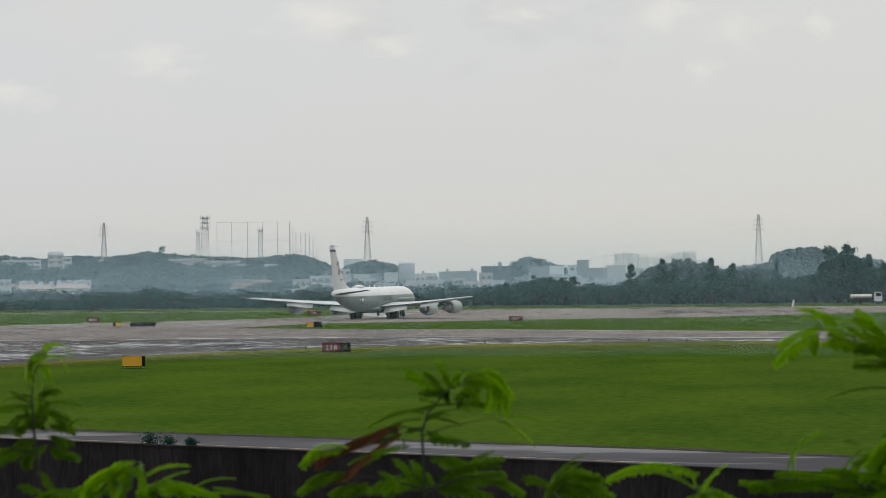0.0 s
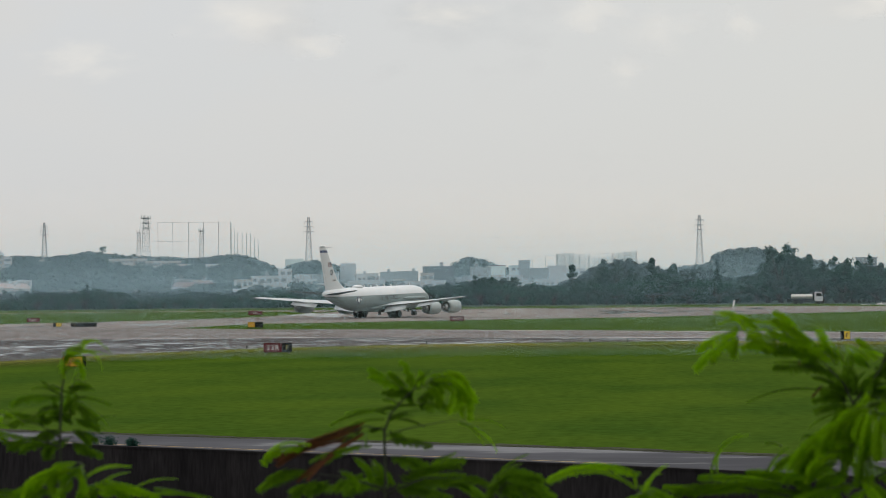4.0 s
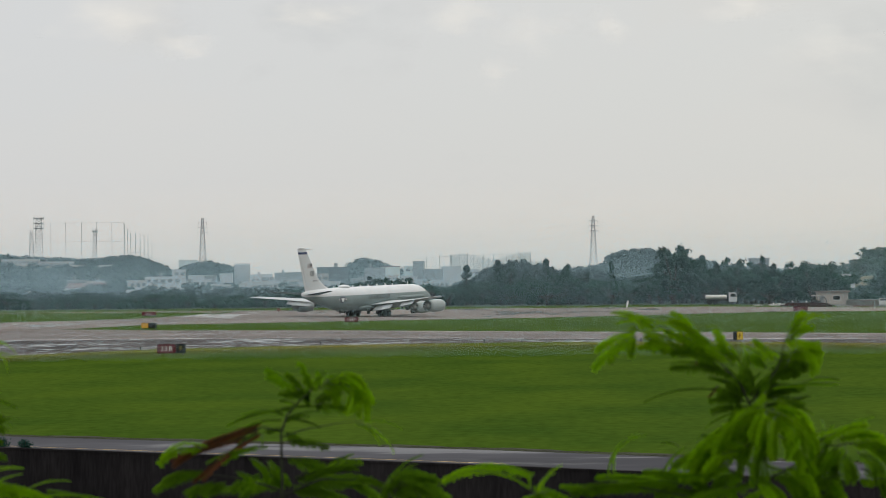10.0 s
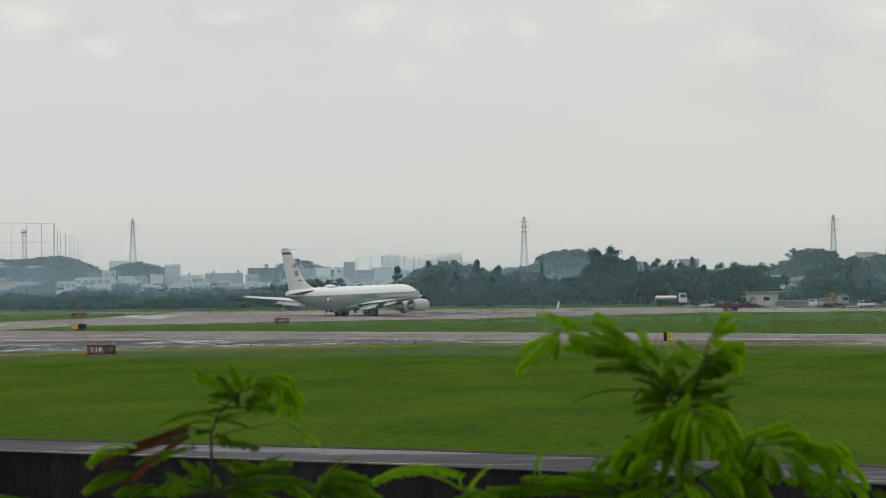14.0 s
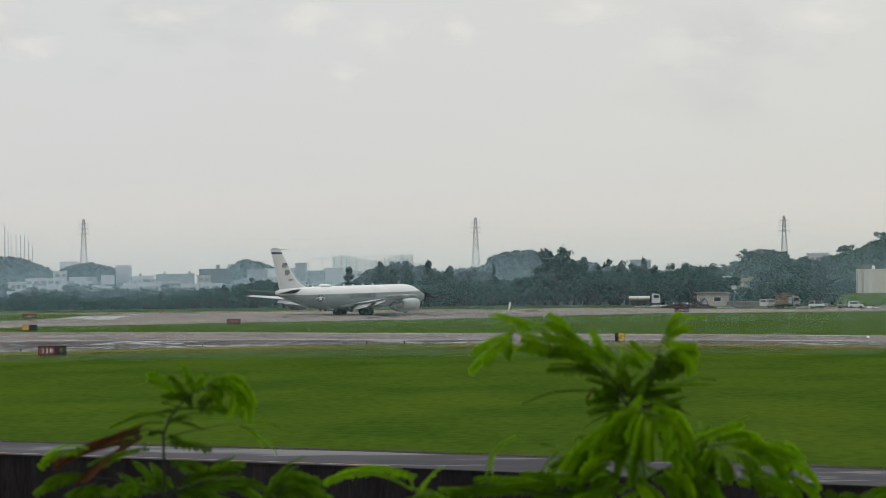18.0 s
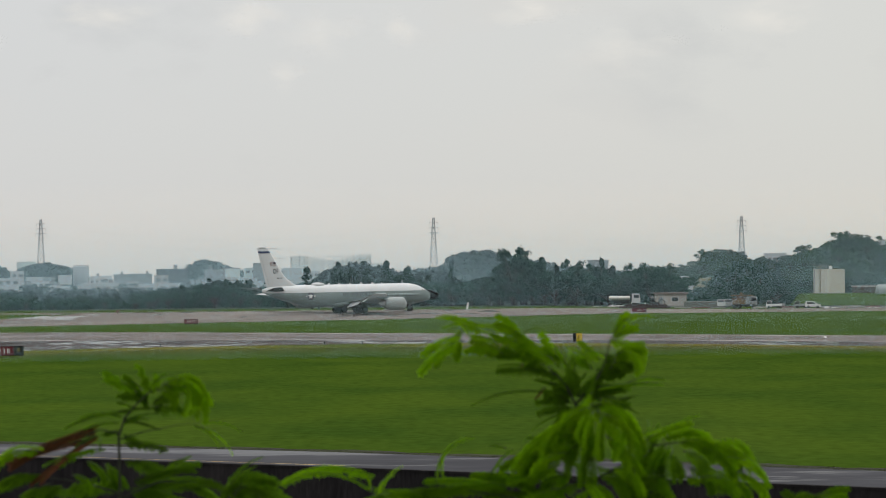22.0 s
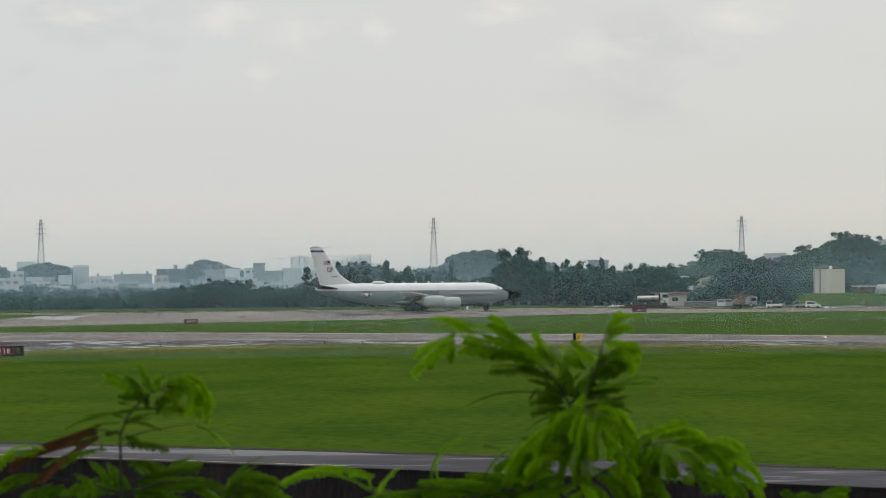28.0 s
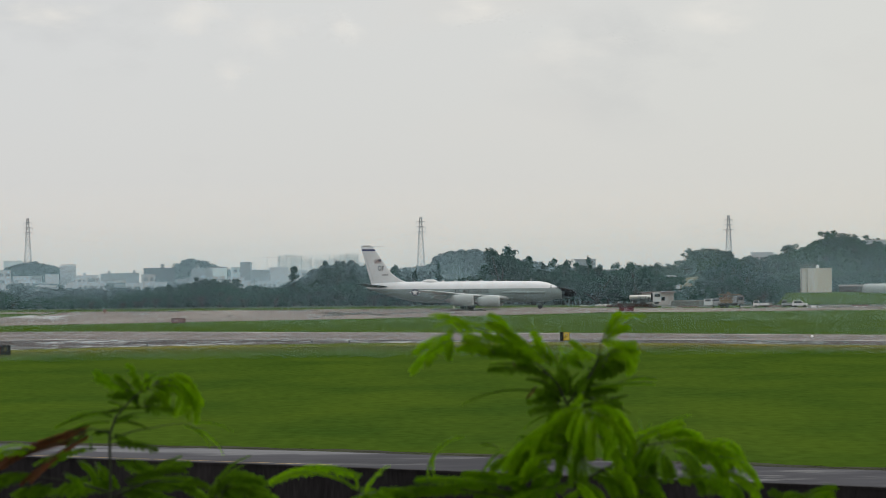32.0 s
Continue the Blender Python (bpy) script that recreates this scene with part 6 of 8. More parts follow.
def rig_truck():
    p = aim(5.88, 0, 573)
    t = thing("drilling_rig_truck", pose(p.x, p.y, ground_z(p.x, p.y), 0, 0, -6), "rusty yellow drilling rig truck with folded mast", "truck", "parked vehicles")
    ye = material("dusty_yellow_plant_paint", (0.22, 0.17, 0.11), 0.8, 0, 0.25, 1.2, 7, 0, (0.15, 0.115, 0.085))
    part("chassis", Geo().box(-2.7, 2.6, -0.8, 0.8, 0.55, 0.85), M_DARK, t)
    part("cab", Geo().loft([[(x, s, z) for x, z in ((1.2, 0.6), (2.6, 0.6), (2.6, 1.5), (2.4, 2.5), (1.2, 2.5))] for s in (-1, 1)]), M_STEEL, t, "grey cab")
    part("windscreen", Geo().flat([(2.62, -0.8, 1.55), (2.62, 0.8, 1.55), (2.44, 0.8, 2.35), (2.44, -0.8, 2.35)]), M_GLASS, t)
    part("side_window", Geo().flat([(1.4, -1.01, 1.5), (2.4, -1.01, 1.5), (2.3, -1.01, 2.2), (1.4, -1.01, 2.2)]), M_GLASS, t)
    part("winch_body", Geo().box(-2.4, 0.2, -0.9, 0.9, 0.9, 1.7, cut=0.1).box(-1.6, -0.6, -0.7, 0.7, 1.7, 2.2, cut=0.08), ye, t)
    part("folded_mast", Geo().box(-2.8, 1.8, -0.25, 0.25, 2.55, 2.8).box(-0.4, -0.2, -0.15, 0.15, 1.7, 3.1), ye, t)
    part("engine_cover", Geo().box(0.15, 1.05, -0.85, 0.85, 0.9, 2.35, cut=0.08), H_G, t, "dull grey engine cover")
    for x, z, w in ((-2.2, 1.75, 0.35), (-0.35, 1.75, 0.3), (-1.35, 2.2, 0.45)):
        part("pump_box", Geo().box(x - w, x + w, -0.6, 0.3, z, z + 0.4, cut=0.05), M_RUSTY, t, "rusty pump box")
    for x in (-2.35, -1.75, -0.1, 0.3):
        part("stanchion", Geo().tube([(x, -0.88, 0.9), (x, -0.88, 2.5)], 0.045, 5), ye, t)
    part("hand_rail", Geo().tube([(-2.35, -0.88, 2.1), (0.3, -0.88, 2.1)], 0.04, 5), ye, t)
    for x in (-1.5, 0.35):
        part("locker", Geo().box(x - 0.4, x + 0.4, -0.98, -0.7, 0.35, 0.85, cut=0.03), M_DARK, t)
    part("mast_head", Geo().turn([(-0.12, 0.3), (0.12, 0.3)], 12, "y", m=pose(-0.7, 0, 3.0)), ye, t)
    part("hydraulic_ram", Geo().tube([(-1.9, 0.35, 1.7), (-0.4, 0.2, 2.6)], [0.1, 0.06], 8), M_METAL, t)
    part("hose_reel", Geo().turn([(-0.35, 0.5), (0.35, 0.5)], 14, "y", m=pose(0.7, 0, 1.5)), M_DARK, t)
    for x in (-2.0, -1.0, 1.9):
        for s in (-1, 1):
            part("wheel", Geo().turn([(-0.14, 0.3), (-0.14, 0.45), (0.14, 0.45), (0.14, 0.3)], 16, "y", m=pose(x, s * 0.9, 0.45)), M_TYRE, t)


hut()
tank()
truck = works_truck()
rig_truck()
vehicle("minivan", 5.42, 592, 2.9 * 0.66 + 1.4, 1.7, 0.4, M_WHITE, "white minivan parked beside the low wall", category="van", turn=82)
vehicle("minivan", 5.61, 590, 3.4, 1.75, 0.4, M_STEEL, "silver minivan parked beside the low wall", category="van", turn=75)
vehicle("small_truck", 6.47, 568, 3.15, 1.6, 0.4, M_WHITE, "white small flatbed truck parked facing away from the mound", True, M_WHITE)
vehicle("small_truck", 7.03, 570, 2.9, 1.5, 0.38, M_STEEL, "grey small flatbed truck beside a white car", True, M_STEEL)
vehicle("estate_car", 7.26, 566, 3.1, 1.4, 0.4, M_WHITE, "white parked estate car", category="car")
p = aim(4.06, 0, 582)
ex = thing("mini_excavator", pose(p.x, p.y, ground_z(p.x, p.y), 0, 0, 20), "small dark excavator with a cream canopy", "excavator", "parked vehicles")
part("track", Geo().box(-0.9, 0.9, -0.75, -0.35, 0, 0.5, cut=0.12), M_TYRE, ex)
part("track", Geo().box(-0.9, 0.9, 0.35, 0.75, 0, 0.5, cut=0.12), M_TYRE, ex)
part("house", Geo().box(-0.8, 0.7, -0.7, 0.7, 0.55, 1.2, cut=0.08), M_DARK, ex)
for x in (-0.6, 0.5):
    for y in (-0.6, 0.6):
        part("canopy_post", Geo().tube([(x, y, 1.2), (x, y, 2.2)], 0.04, 5), M_SIGNB, ex)
part("canopy", Geo().box(-0.8, 0.8, -0.75, 0.75, 2.2, 2.32, cut=0.03), H_C, ex, "cream canopy roof")
part("boom", Geo().tube([(0.7, 0, 1.0), (1.6, 0, 2.0), (2.3, 0, 1.3), (2.2, 0, 0.5)], [0.14, 0.13, 0.1, 0.08], 6), M_DARK, ex)
part("bucket", Geo().loft([[(1.95, -0.3, 0.5), (2.4, -0.3, 0.5), (2.4, 0.3, 0.5), (1.95, 0.3, 0.5)], [(2.0, -0.28, 0.05), (2.2, -0.28, 0.02), (2.2, 0.28, 0.02), (2.0, 0.28, 0.05)]]), M_RUSTY, ex)
part("seat", Geo().box(-0.35, 0.15, -0.25, 0.25, 1.2, 1.4).box(-0.4, -0.25, -0.25, 0.25, 1.4, 1.9), M_SIGNB, ex)
# low wall, barrier rails and rubble at the yard's edge
p = aim(5.05, 0, 604)
tagged(part("boundary_wall", Geo().box(-4.2, 4.2, -0.12, 0.12, -0.1, 1.1, m=pose(p.x, p.y, 0.1, 0, 0, -5)), material("damp_grey_blockwork", (0.16, 0.17, 0.155), 0.85, 0, 0.2, 0.6, 5)), "low grey block wall beside the hut", "wall")
tagged(part("wall_coping", Geo().box(-4.3, 4.3, -0.18, 0.18, 1.1, 1.2, m=pose(p.x, p.y, 0.1, 0, 0, -5)), M_COPING), "pale coping on the low block wall", "wall coping")
for k, (a, L) in enumerate(((4.6, 3), (5.0, 4), (5.35, 3), (6.2, 3), (6.75, 2.5), (7.6, 4), (8.1, 5), (8.5, 4), (8.9, 5))):
    p = aim(a, 0, 566)
    bt = thing("barrier_rail", pose(p.x, p.y, ground_z(p.x, p.y), 0, 0, rnd.uniform(-10, 10)), "low white and rusty works barrier on the taxiway edge", "barrier", "works barriers")
    part("rail", Geo().box(-L / 2, L / 2, -0.06, 0.06, 0.22, 0.45), (M_COPING, M_FLAGR, M_STEEL)[k % 3], bt)
    for x in (-L * 0.4, L * 0.4):
        part("foot", Geo().box(x - 0.12, x + 0.12, -0.25, 0.25, 0, 0.22), M_COPING, bt)
rs = random.Random(8)
for a, d, r, mat, lab in ((3.35, 590, 0.9, M_COPING, "heap of pale broken concrete"), (3.2, 592, 0.7, M_COPING, "heap of pale broken concrete"), (3.9, 584, 1.2, M_DARK, "heap of dark earth beside the yard"), (3.6, 582, 1.0, M_DARK, "heap of dark earth beside the yard"), (4.2, 582, 0.9, M_DARK, "heap of dark earth beside the yard"), (6.75, 574, 0.5, M_STEEL, "heap of grey works material"), (4.75, 578, 0.5, M_COPING, "heap of pale broken concrete"), (2.9, 590, 0.5, M_COPING, "heap of pale broken concrete")):
    p = aim(a, 0, d)
    h = thing("rubble_heap", pose(p.x, p.y, ground_z(p.x, p.y) - 0.1), lab, "rubble", "rubble heaps")
    for k in range(12):
        s = r * rs.uniform(0.25, 0.6)
        x, y = rs.gauss(0, r), rs.gauss(0, r * 0.5)
        part("block", Geo().box(-s, s, -s * 0.8, s * 0.8, 0, s, cut=s * 0.2, m=pose(x, y, 0, rs.uniform(-25, 25), rs.uniform(-25, 25), rs.uniform(0, 90))), mat, h)

# maroon steel beams, a generator, concrete blocks and a brown shed round the yard
M_MAROON = material("maroon_primer_steel", (0.085, 0.04, 0.038), 0.7, 0, 0.2, 0.6, 5, 0, (0.05, 0.03, 0.03), spec=0.2)
for a0, a1, z in ((3.33, 3.72, 0.0), (3.70, 4.05, 0.0), (4.03, 4.37, 0.0), (3.45, 3.9, 0.4), (3.86, 4.3, 0.4)):
    p, q = aim(a0, 0, 576), aim(a1, 0, 576)
    L = (q - p).length
    c = (p + q) / 2
    b = thing("steel_beam", pose(c.x, c.y, ground_z(c.x, c.y) + z, 0, 0, -(a0 + a1) / 2), "maroon primed steel beam stacked at the yard edge", "steel beam", "steel beams")
    part("flange", Geo().box(-L / 2, L / 2, -0.22, 0.22, 0, 0.06).box(-L / 2, L / 2, -0.22, 0.22, 0.34, 0.4), M_MAROON, b)
    part("web", Geo().box(-L / 2, L / 2, -0.04, 0.04, 0.06, 0.34), M_MAROON, b)
    for x in (-L * 0.4, 0, L * 0.4):
        part("stiffener", Geo().box(x - 0.03, x + 0.03, -0.21, -0.04, 0.06, 0.34), M_MAROON, b)
for a in (3.2, 3.58, 3.86):
    p = aim(a, 0, 577)
    c = thing("marker_cone", pose(p.x, p.y, ground_z(p.x, p.y) + (0.8 if a > 3.4 else 0.35)), "white marker cone standing on the beams", "cone", "marker cones")
    part("cone", Geo().turn([(0.03, 0.18), (0.05, 0.15), (0.45, 0.04)], 12, "z"), M_SIGNW, c)
    part("base", Geo().box(-0.2, 0.2, -0.2, 0.2, 0, 0.03), M_SIGNB, c)
p = aim(6.64, 0, 571)
gen = thing("generator", pose(p.x, p.y, ground_z(p.x, p.y), 0, 0, 8), "grey trailer-mounted generator beside the small truck", "generator")
part("housing", Geo().box(-0.55, 0.55, -0.4, 0.4, 0.35, 1.0, cut=0.05), M_STEEL, gen)
part("drawbar", Geo().tube([(0.5, 0, 0.35), (1.0, 0, 0.3)], 0.05, 6), M_DARK, gen)
part("exhaust", Geo().tube([(-0.3, 0, 1.0), (-0.3, 0, 1.25)], 0.05, 8), M_DARK, gen)
for y in (-0.42, 0.42):
    part("wheel", Geo().turn([(-0.08, 0.16), (-0.08, 0.28), (0.08, 0.28), (0.08, 0.16)], 14, "y", m=pose(0, y, 0.28)), M_TYRE, gen)
for k in range(26):
    a = 7.45 + 0.072 * k + rs.uniform(-0.02, 0.02)
    p = aim(a, 0, 567 + rs.uniform(-2, 5))
    L = rs.uniform(0.25, 0.5)
    b = thing("concrete_block", pose(p.x, p.y, ground_z(p.x, p.y), 0, 0, rs.uniform(-20, 20)), "pale concrete block along the works edge", "concrete block", "concrete blocks")
    part("block", Geo().box(-L, L, -0.25, 0.25, 0, rs.uniform(0.25, 0.5), cut=0.04), rs.choice((M_COPING, M_SIGNW, M_COPING, M_STEEL)), b)
p = aim(8.28, 0, 646)
sh = thing("storage_shed", pose(p.x, p.y, 1.2, 0, 0, -8), "long brown-grey metal storage shed behind the tanks", "shed")
br = material("brown_grey_cladding", (0.11, 0.095, 0.09), 0.7, 0, 0.15, 0.5, 4, 0, (0.08, 0.07, 0.068))
part("wall", Geo().box(-2.6, 2.6, 0, 3, -0.5, 2.6), br, sh)
part("roof", Geo().loft([[(-2.8, -0.2, 2.6), (2.8, -0.2, 2.6), (2.8, 3.2, 2.6), (-2.8, 3.2, 2.6)], [(-2.8, 1.3, 3.0), (2.8, 1.3, 3.0), (2.8, 1.7, 3.0), (-2.8, 1.7, 3.0)]]), br, sh)
for k in range(12):
    part("cladding_rib", Geo().box(-2.5 + 0.45 * k, -2.44 + 0.45 * k, -0.04, 0.0, -0.3, 2.55), br, sh)


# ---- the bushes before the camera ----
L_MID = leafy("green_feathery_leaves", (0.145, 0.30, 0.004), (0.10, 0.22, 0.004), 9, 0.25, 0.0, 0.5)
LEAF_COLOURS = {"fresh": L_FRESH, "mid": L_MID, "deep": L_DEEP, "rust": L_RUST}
M_STALK = material("green_stalk", (0.06, 0.09, 0.025), 0.6, 0, 0.2, 20, 90)
M_TWIG = material("brown_twig", (0.020, 0.026, 0.009), 0.9, 0, 0.25, 20, 90)


def ribbon(g, spine, half, across):
    """A narrow strip along a spine; gives the rows of its corner numbers, so that leaflets can grow from them."""
    n = len(g.v)
    rows = []
    for i, p in enumerate(spine):
        g.v += [tuple(p - across * half), tuple(p + across * half)]
        rows.append((n + 2 * i, n + 2 * i + 1))
        if i:
            g.f.append((n + 2 * i - 2, n + 2 * i - 1, n + 2 * i + 1, n + 2 * i))
            g.s.append(0)
    return rows


def leaflet(g, root_at, base, way, wide):
    """One small oval blade that grows from a corner of a ribbon."""
    n = len(g.v)
    g.v += [tuple(base + way * 0.45 + wide), tuple(base + way), tuple(base + way * 0.5 - wide)]
    g.f += [(root_at, n, n + 1, n + 2)]
    g.s.append(0)


def leaf_blade(kind, a, b, bow, width, rnd):
    """A twice-feathered leaf from a to b, arched by bow: side ribs with rows of leaflets; a slim one carries its leaflets on the main rib."""
    d = b - a
    length = d.length
    up = Vector((-d.z, 0, d.x)).normalized()
    if up.z < 0 or (abs(up.z) < 0.25 and up.x * d.x < 0):
        up = -up
    count = max(11, int(length / 0.011))

    def axis(t):
        return a + d * t + up * (4 * bow * t * (1 - t)) + Vector((0, -0.04 * math.sin(3 * t), 0))

    spine = [axis(i / (count - 1)) for i in range(count)]
    g = Geo()
    rows = ribbon(g, spine, 0.0012, Vector((0, 1, 0)))
    turn = rnd.uniform(-0.35, 0.35)
    slim = width < 0.024 or kind == "rust"
    for i in range(1, count):
        u = i / (count - 1)
        t = (spine[i] - spine[i - 1]).normalized()
        n = Vector((-t.z, 0, t.x))
        if n.dot(up) < 0:
            n = -n
        taper = (0.55 + 0.6 * math.sin(math.pi * min(1, 0.15 + 0.75 * u)))
        for s in (-1, 1):
            # one row hangs below the rib, the other reaches back and a little up
            out = (n * (-0.7 + turn if s < 0 else 0.45 + turn) + Vector((0, 0.6 if s < 0 else -0.8, 0)) + Vector((0, 0, -0.12))).normalized()
            if slim:
                for k in (0.0, 0.5):
                    c = spine[i - 1].lerp(spine[i], k)
                    leaflet(g, rows[i - 1][0 if s < 0 else 1], c, (out + t * 0.7).normalized() * width * 0.6 * taper * rnd.uniform(0.85, 1.1), t * max(0.005, length / 40))
                continue
            way = (out + t * rnd.uniform(0.8, 1.3)).normalized()
            L = width * (0.78 if s < 0 else 0.62) * taper * rnd.uniform(0.6, 1.25)
            pin = [spine[i] + way * L * q - Vector((0, 0, 0.22 * L * q * q)) for q in (0, 0.2, 0.4, 0.6, 0.8, 1.0)]
            side = way.cross(Vector((0.3, 1, 0.2))).normalized()
            r2 = ribbon(g, pin, 0.0006, side)
            g.f.append((rows[i][0], rows[i][1], r2[0][1], r2[0][0]))
            g.s.append(0)
            for j in range(1, 6):
                for s2 in (-1, 1):
                    e = (side * s2 + way * 0.5 + Vector((0, rnd.uniform(-0.5, 0.5), -0.2))).normalized() * 0.0110 * rnd.uniform(0.8, 1.15)
                    leaflet(g, r2[j][0 if s2 < 0 else 1], pin[j], e, way * 0.0026)
                    leaflet(g, r2[j - 1][0 if s2 < 0 else 1], (pin[j] + pin[j - 1]) / 2, e * 0.95, way * 0.0025)
    return g, spine


def leaves(plant, origin, seed, rows):
    """Leaves of one spray: kind, foot x and z, tip x and z, arch and width."""
    rnd = random.Random(seed)
    o = Vector(origin)
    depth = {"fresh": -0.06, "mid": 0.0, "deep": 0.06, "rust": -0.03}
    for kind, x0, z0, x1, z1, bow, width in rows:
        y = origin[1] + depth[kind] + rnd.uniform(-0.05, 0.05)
        copies = 1 if width < 0.031 else 2
        for k in range(copies):
            j = 0.004 + 0.016 * k
            a = Vector((x0 + rnd.gauss(0, j), y + 0.05 * k, z0 + rnd.gauss(0, j))) - o
            b = Vector((x1 + rnd.gauss(0, 1.4 * j), y + rnd.uniform(-0.10, 0.08) + 0.05 * k, z1 + rnd.gauss(0, 1.4 * j))) - o
            bow *= rnd.uniform(0.7, 1.2)
            g, spine = leaf_blade(kind, a, b, bow, width * (0.62 if copies > 1 else 0.85) * rnd.uniform(0.85, 1.2), rnd)
            leaf = part("leaf", g, LEAF_COLOURS[kind], plant)
            part("stalk", Geo().tube(spine, [0.0024 * (1 - 0.75 * i / len(spine)) for i in range(len(spine))], 4), M_TWIG if kind in ("rust", "deep") else M_STALK, leaf)


def bush(origin, stems, label, seed):
    """stems: lists of points with a radius, from the root up, in the bush's space."""
    t = thing("bush", pose(*origin), label, "bush", "bushes before the camera")
    for pts, r in stems:
        k = len(pts)
        part("stem", Geo().tube(pts, [0.6 * r * (1 - 0.75 * i / (k - 1)) for i in range(k)], 7), M_TWIG, t, "", True)
    return t


def root(x, y):
    return (x, y, bank_z(x, y) - 0.05)


def rel(o, pts):
    return [(x - o[0], y - o[1], z - o[2]) for x, y, z in pts]


o = root(0.43, 10)
bush_right = bush(o, [(rel(o, [(0.43, 10.0, 3.5), (0.44, 10.0, 5.673), (0.455, 10.0, 5.935), (0.445, 10.0, 6.157), (0.421, 10.0, 6.248), (0.386, 10.0, 6.319), (0.316, 10.0, 6.39)]), 0.018),
        (rel(o, [(0.316, 10.0, 6.39), (0.225, 10.0, 6.441), (0.125, 10.0, 6.478), (0.024, 10.0, 6.5)]), 0.007),
        (rel(o, [(0.425, 10.0, 6.248), (0.487, 10.0, 6.318), (0.524, 10.0, 6.378), (0.549, 10.0, 6.475), (0.586, 10.0, 6.539)]), 0.008),
        (rel(o, [(0.447, 10.0, 5.955), (0.564, 10.0, 6.014), (0.686, 10.0, 6.094), (0.828, 10.0, 6.113), (0.928, 10.0, 6.082)]), 0.009),
        (rel(o, [(0.456, 10.0, 6.076), (0.461, 10.0, 6.177), (0.47, 10.0, 6.249)]), 0.009),
        (rel(o, [(0.443, 10.0, 5.955), (0.342, 10.0, 6.016), (0.261, 10.0, 5.957)]), 0.009),
        (rel(o, [(0.442, 10.0, 5.874), (0.18, 10.0, 5.917), (-0.062, 10.0, 5.96), (-0.086, 10.0, 5.98)]), 0.007)],
        "tall bright green feathery-leaved bush on the bank", 3)
# left spray
leaves(bush_right, o, 30, [("fresh", 0.024, 6.5, -0.114, 6.436, 0.016, 0.044), ("fresh", 0.014, 6.484, 0.003, 6.399, 0.01, 0.04), ("fresh", 0.044, 6.507, -0.06, 6.561, 0.024, 0.032), ("fresh", 0.085, 6.503, -0.026, 6.557, 0.016, 0.036), ("fresh", 0.145, 6.478, 0.028, 6.5, 0.012, 0.04), ("fresh", 0.196, 6.478, 0.069, 6.536, 0.02, 0.036), ("fresh", 0.246, 6.477, 0.146, 6.535, 0.016, 0.04), ("fresh", 0.165, 6.432, 0.054, 6.479, 0.01, 0.048), ("deep", 0.185, 6.417, 0.056, 6.439, 0.006, 0.028), ("deep", 0.245, 6.407, 0.084, 6.434, 0.008, 0.04), ("fresh", 0.286, 6.437, 0.155, 6.478, 0.012, 0.053), ("fresh", 0.306, 6.424, 0.196, 6.506, 0.016, 0.048), ("deep", 0.275, 6.386, 0.128, 6.414, 0.008, 0.032), ("fresh", 0.356, 6.396, 0.246, 6.457, 0.016, 0.053), ("mid", 0.316, 6.396, 0.185, 6.448, 0.012, 0.048)])
# crown
leaves(bush_right, o, 31, [("deep", 0.306, 6.366, 0.154, 6.377, 0.008, 0.028), ("mid", 0.387, 6.389, 0.282, 6.441, 0.012, 0.053), ("deep", 0.356, 6.343, 0.275, 6.38, 0.004, 0.028), ("deep", 0.355, 6.315, 0.275, 6.348, 0.004, 0.028), ("fresh", 0.236, 6.498, 0.331, 6.477, 0.032, 0.008), ("mid", 0.386, 6.375, 0.345, 6.455, 0.008, 0.034), ("mid", 0.396, 6.375, 0.39, 6.438, 0.006, 0.034), ("mid", 0.411, 6.378, 0.425, 6.425, 0.006, 0.03), ("deep", 0.366, 6.375, 0.337, 6.44, 0.004, 0.032), ("deep", 0.417, 6.395, 0.479, 6.386, 0.006, 0.024), ("deep", 0.41, 6.278, 0.356, 6.359, 0.008, 0.04), ("deep", 0.416, 6.294, 0.471, 6.354, 0.008, 0.04), ("deep", 0.446, 6.274, 0.511, 6.338, 0.008, 0.044), ("rust", 0.315, 6.311, 0.274, 6.275, 0.004, 0.02), ("rust", 0.237, 6.401, 0.229, 6.368, 0.002, 0.016)])
# right spray
leaves(bush_right, o, 32, [("fresh", 0.557, 6.495, 0.683, 6.552, 0.048, 0.036), ("fresh", 0.553, 6.474, 0.622, 6.518, 0.014, 0.028), ("fresh", 0.555, 6.487, 0.602, 6.563, 0.008, 0.030), ("fresh", 0.532, 6.412, 0.455, 6.428, 0.01, 0.036), ("fresh", 0.56, 6.404, 0.666, 6.471, 0.014, 0.03), ("fresh", 0.558, 6.418, 0.641, 6.385, 0.032, 0.065), ("fresh", 0.569, 6.434, 0.645, 6.441, 0.012, 0.057), ("deep", 0.538, 6.394, 0.621, 6.381, 0.01, 0.053), ("deep", 0.503, 6.354, 0.613, 6.393, 0.01, 0.044), ("deep", 0.487, 6.33, 0.592, 6.349, 0.008, 0.036), ("mid", 0.507, 6.305, 0.725, 6.32, 0.014, 0.026), ("deep", 0.486, 6.293, 0.608, 6.304, 0.01, 0.044), ("mid", 0.608, 6.325, 0.733, 6.336, 0.016, 0.022), ("deep", 0.506, 6.263, 0.599, 6.272, 0.008, 0.04), ("deep", 0.486, 6.233, 0.611, 6.244, 0.012, 0.044), ("deep", 0.546, 6.236, 0.651, 6.219, 0.012, 0.024)])
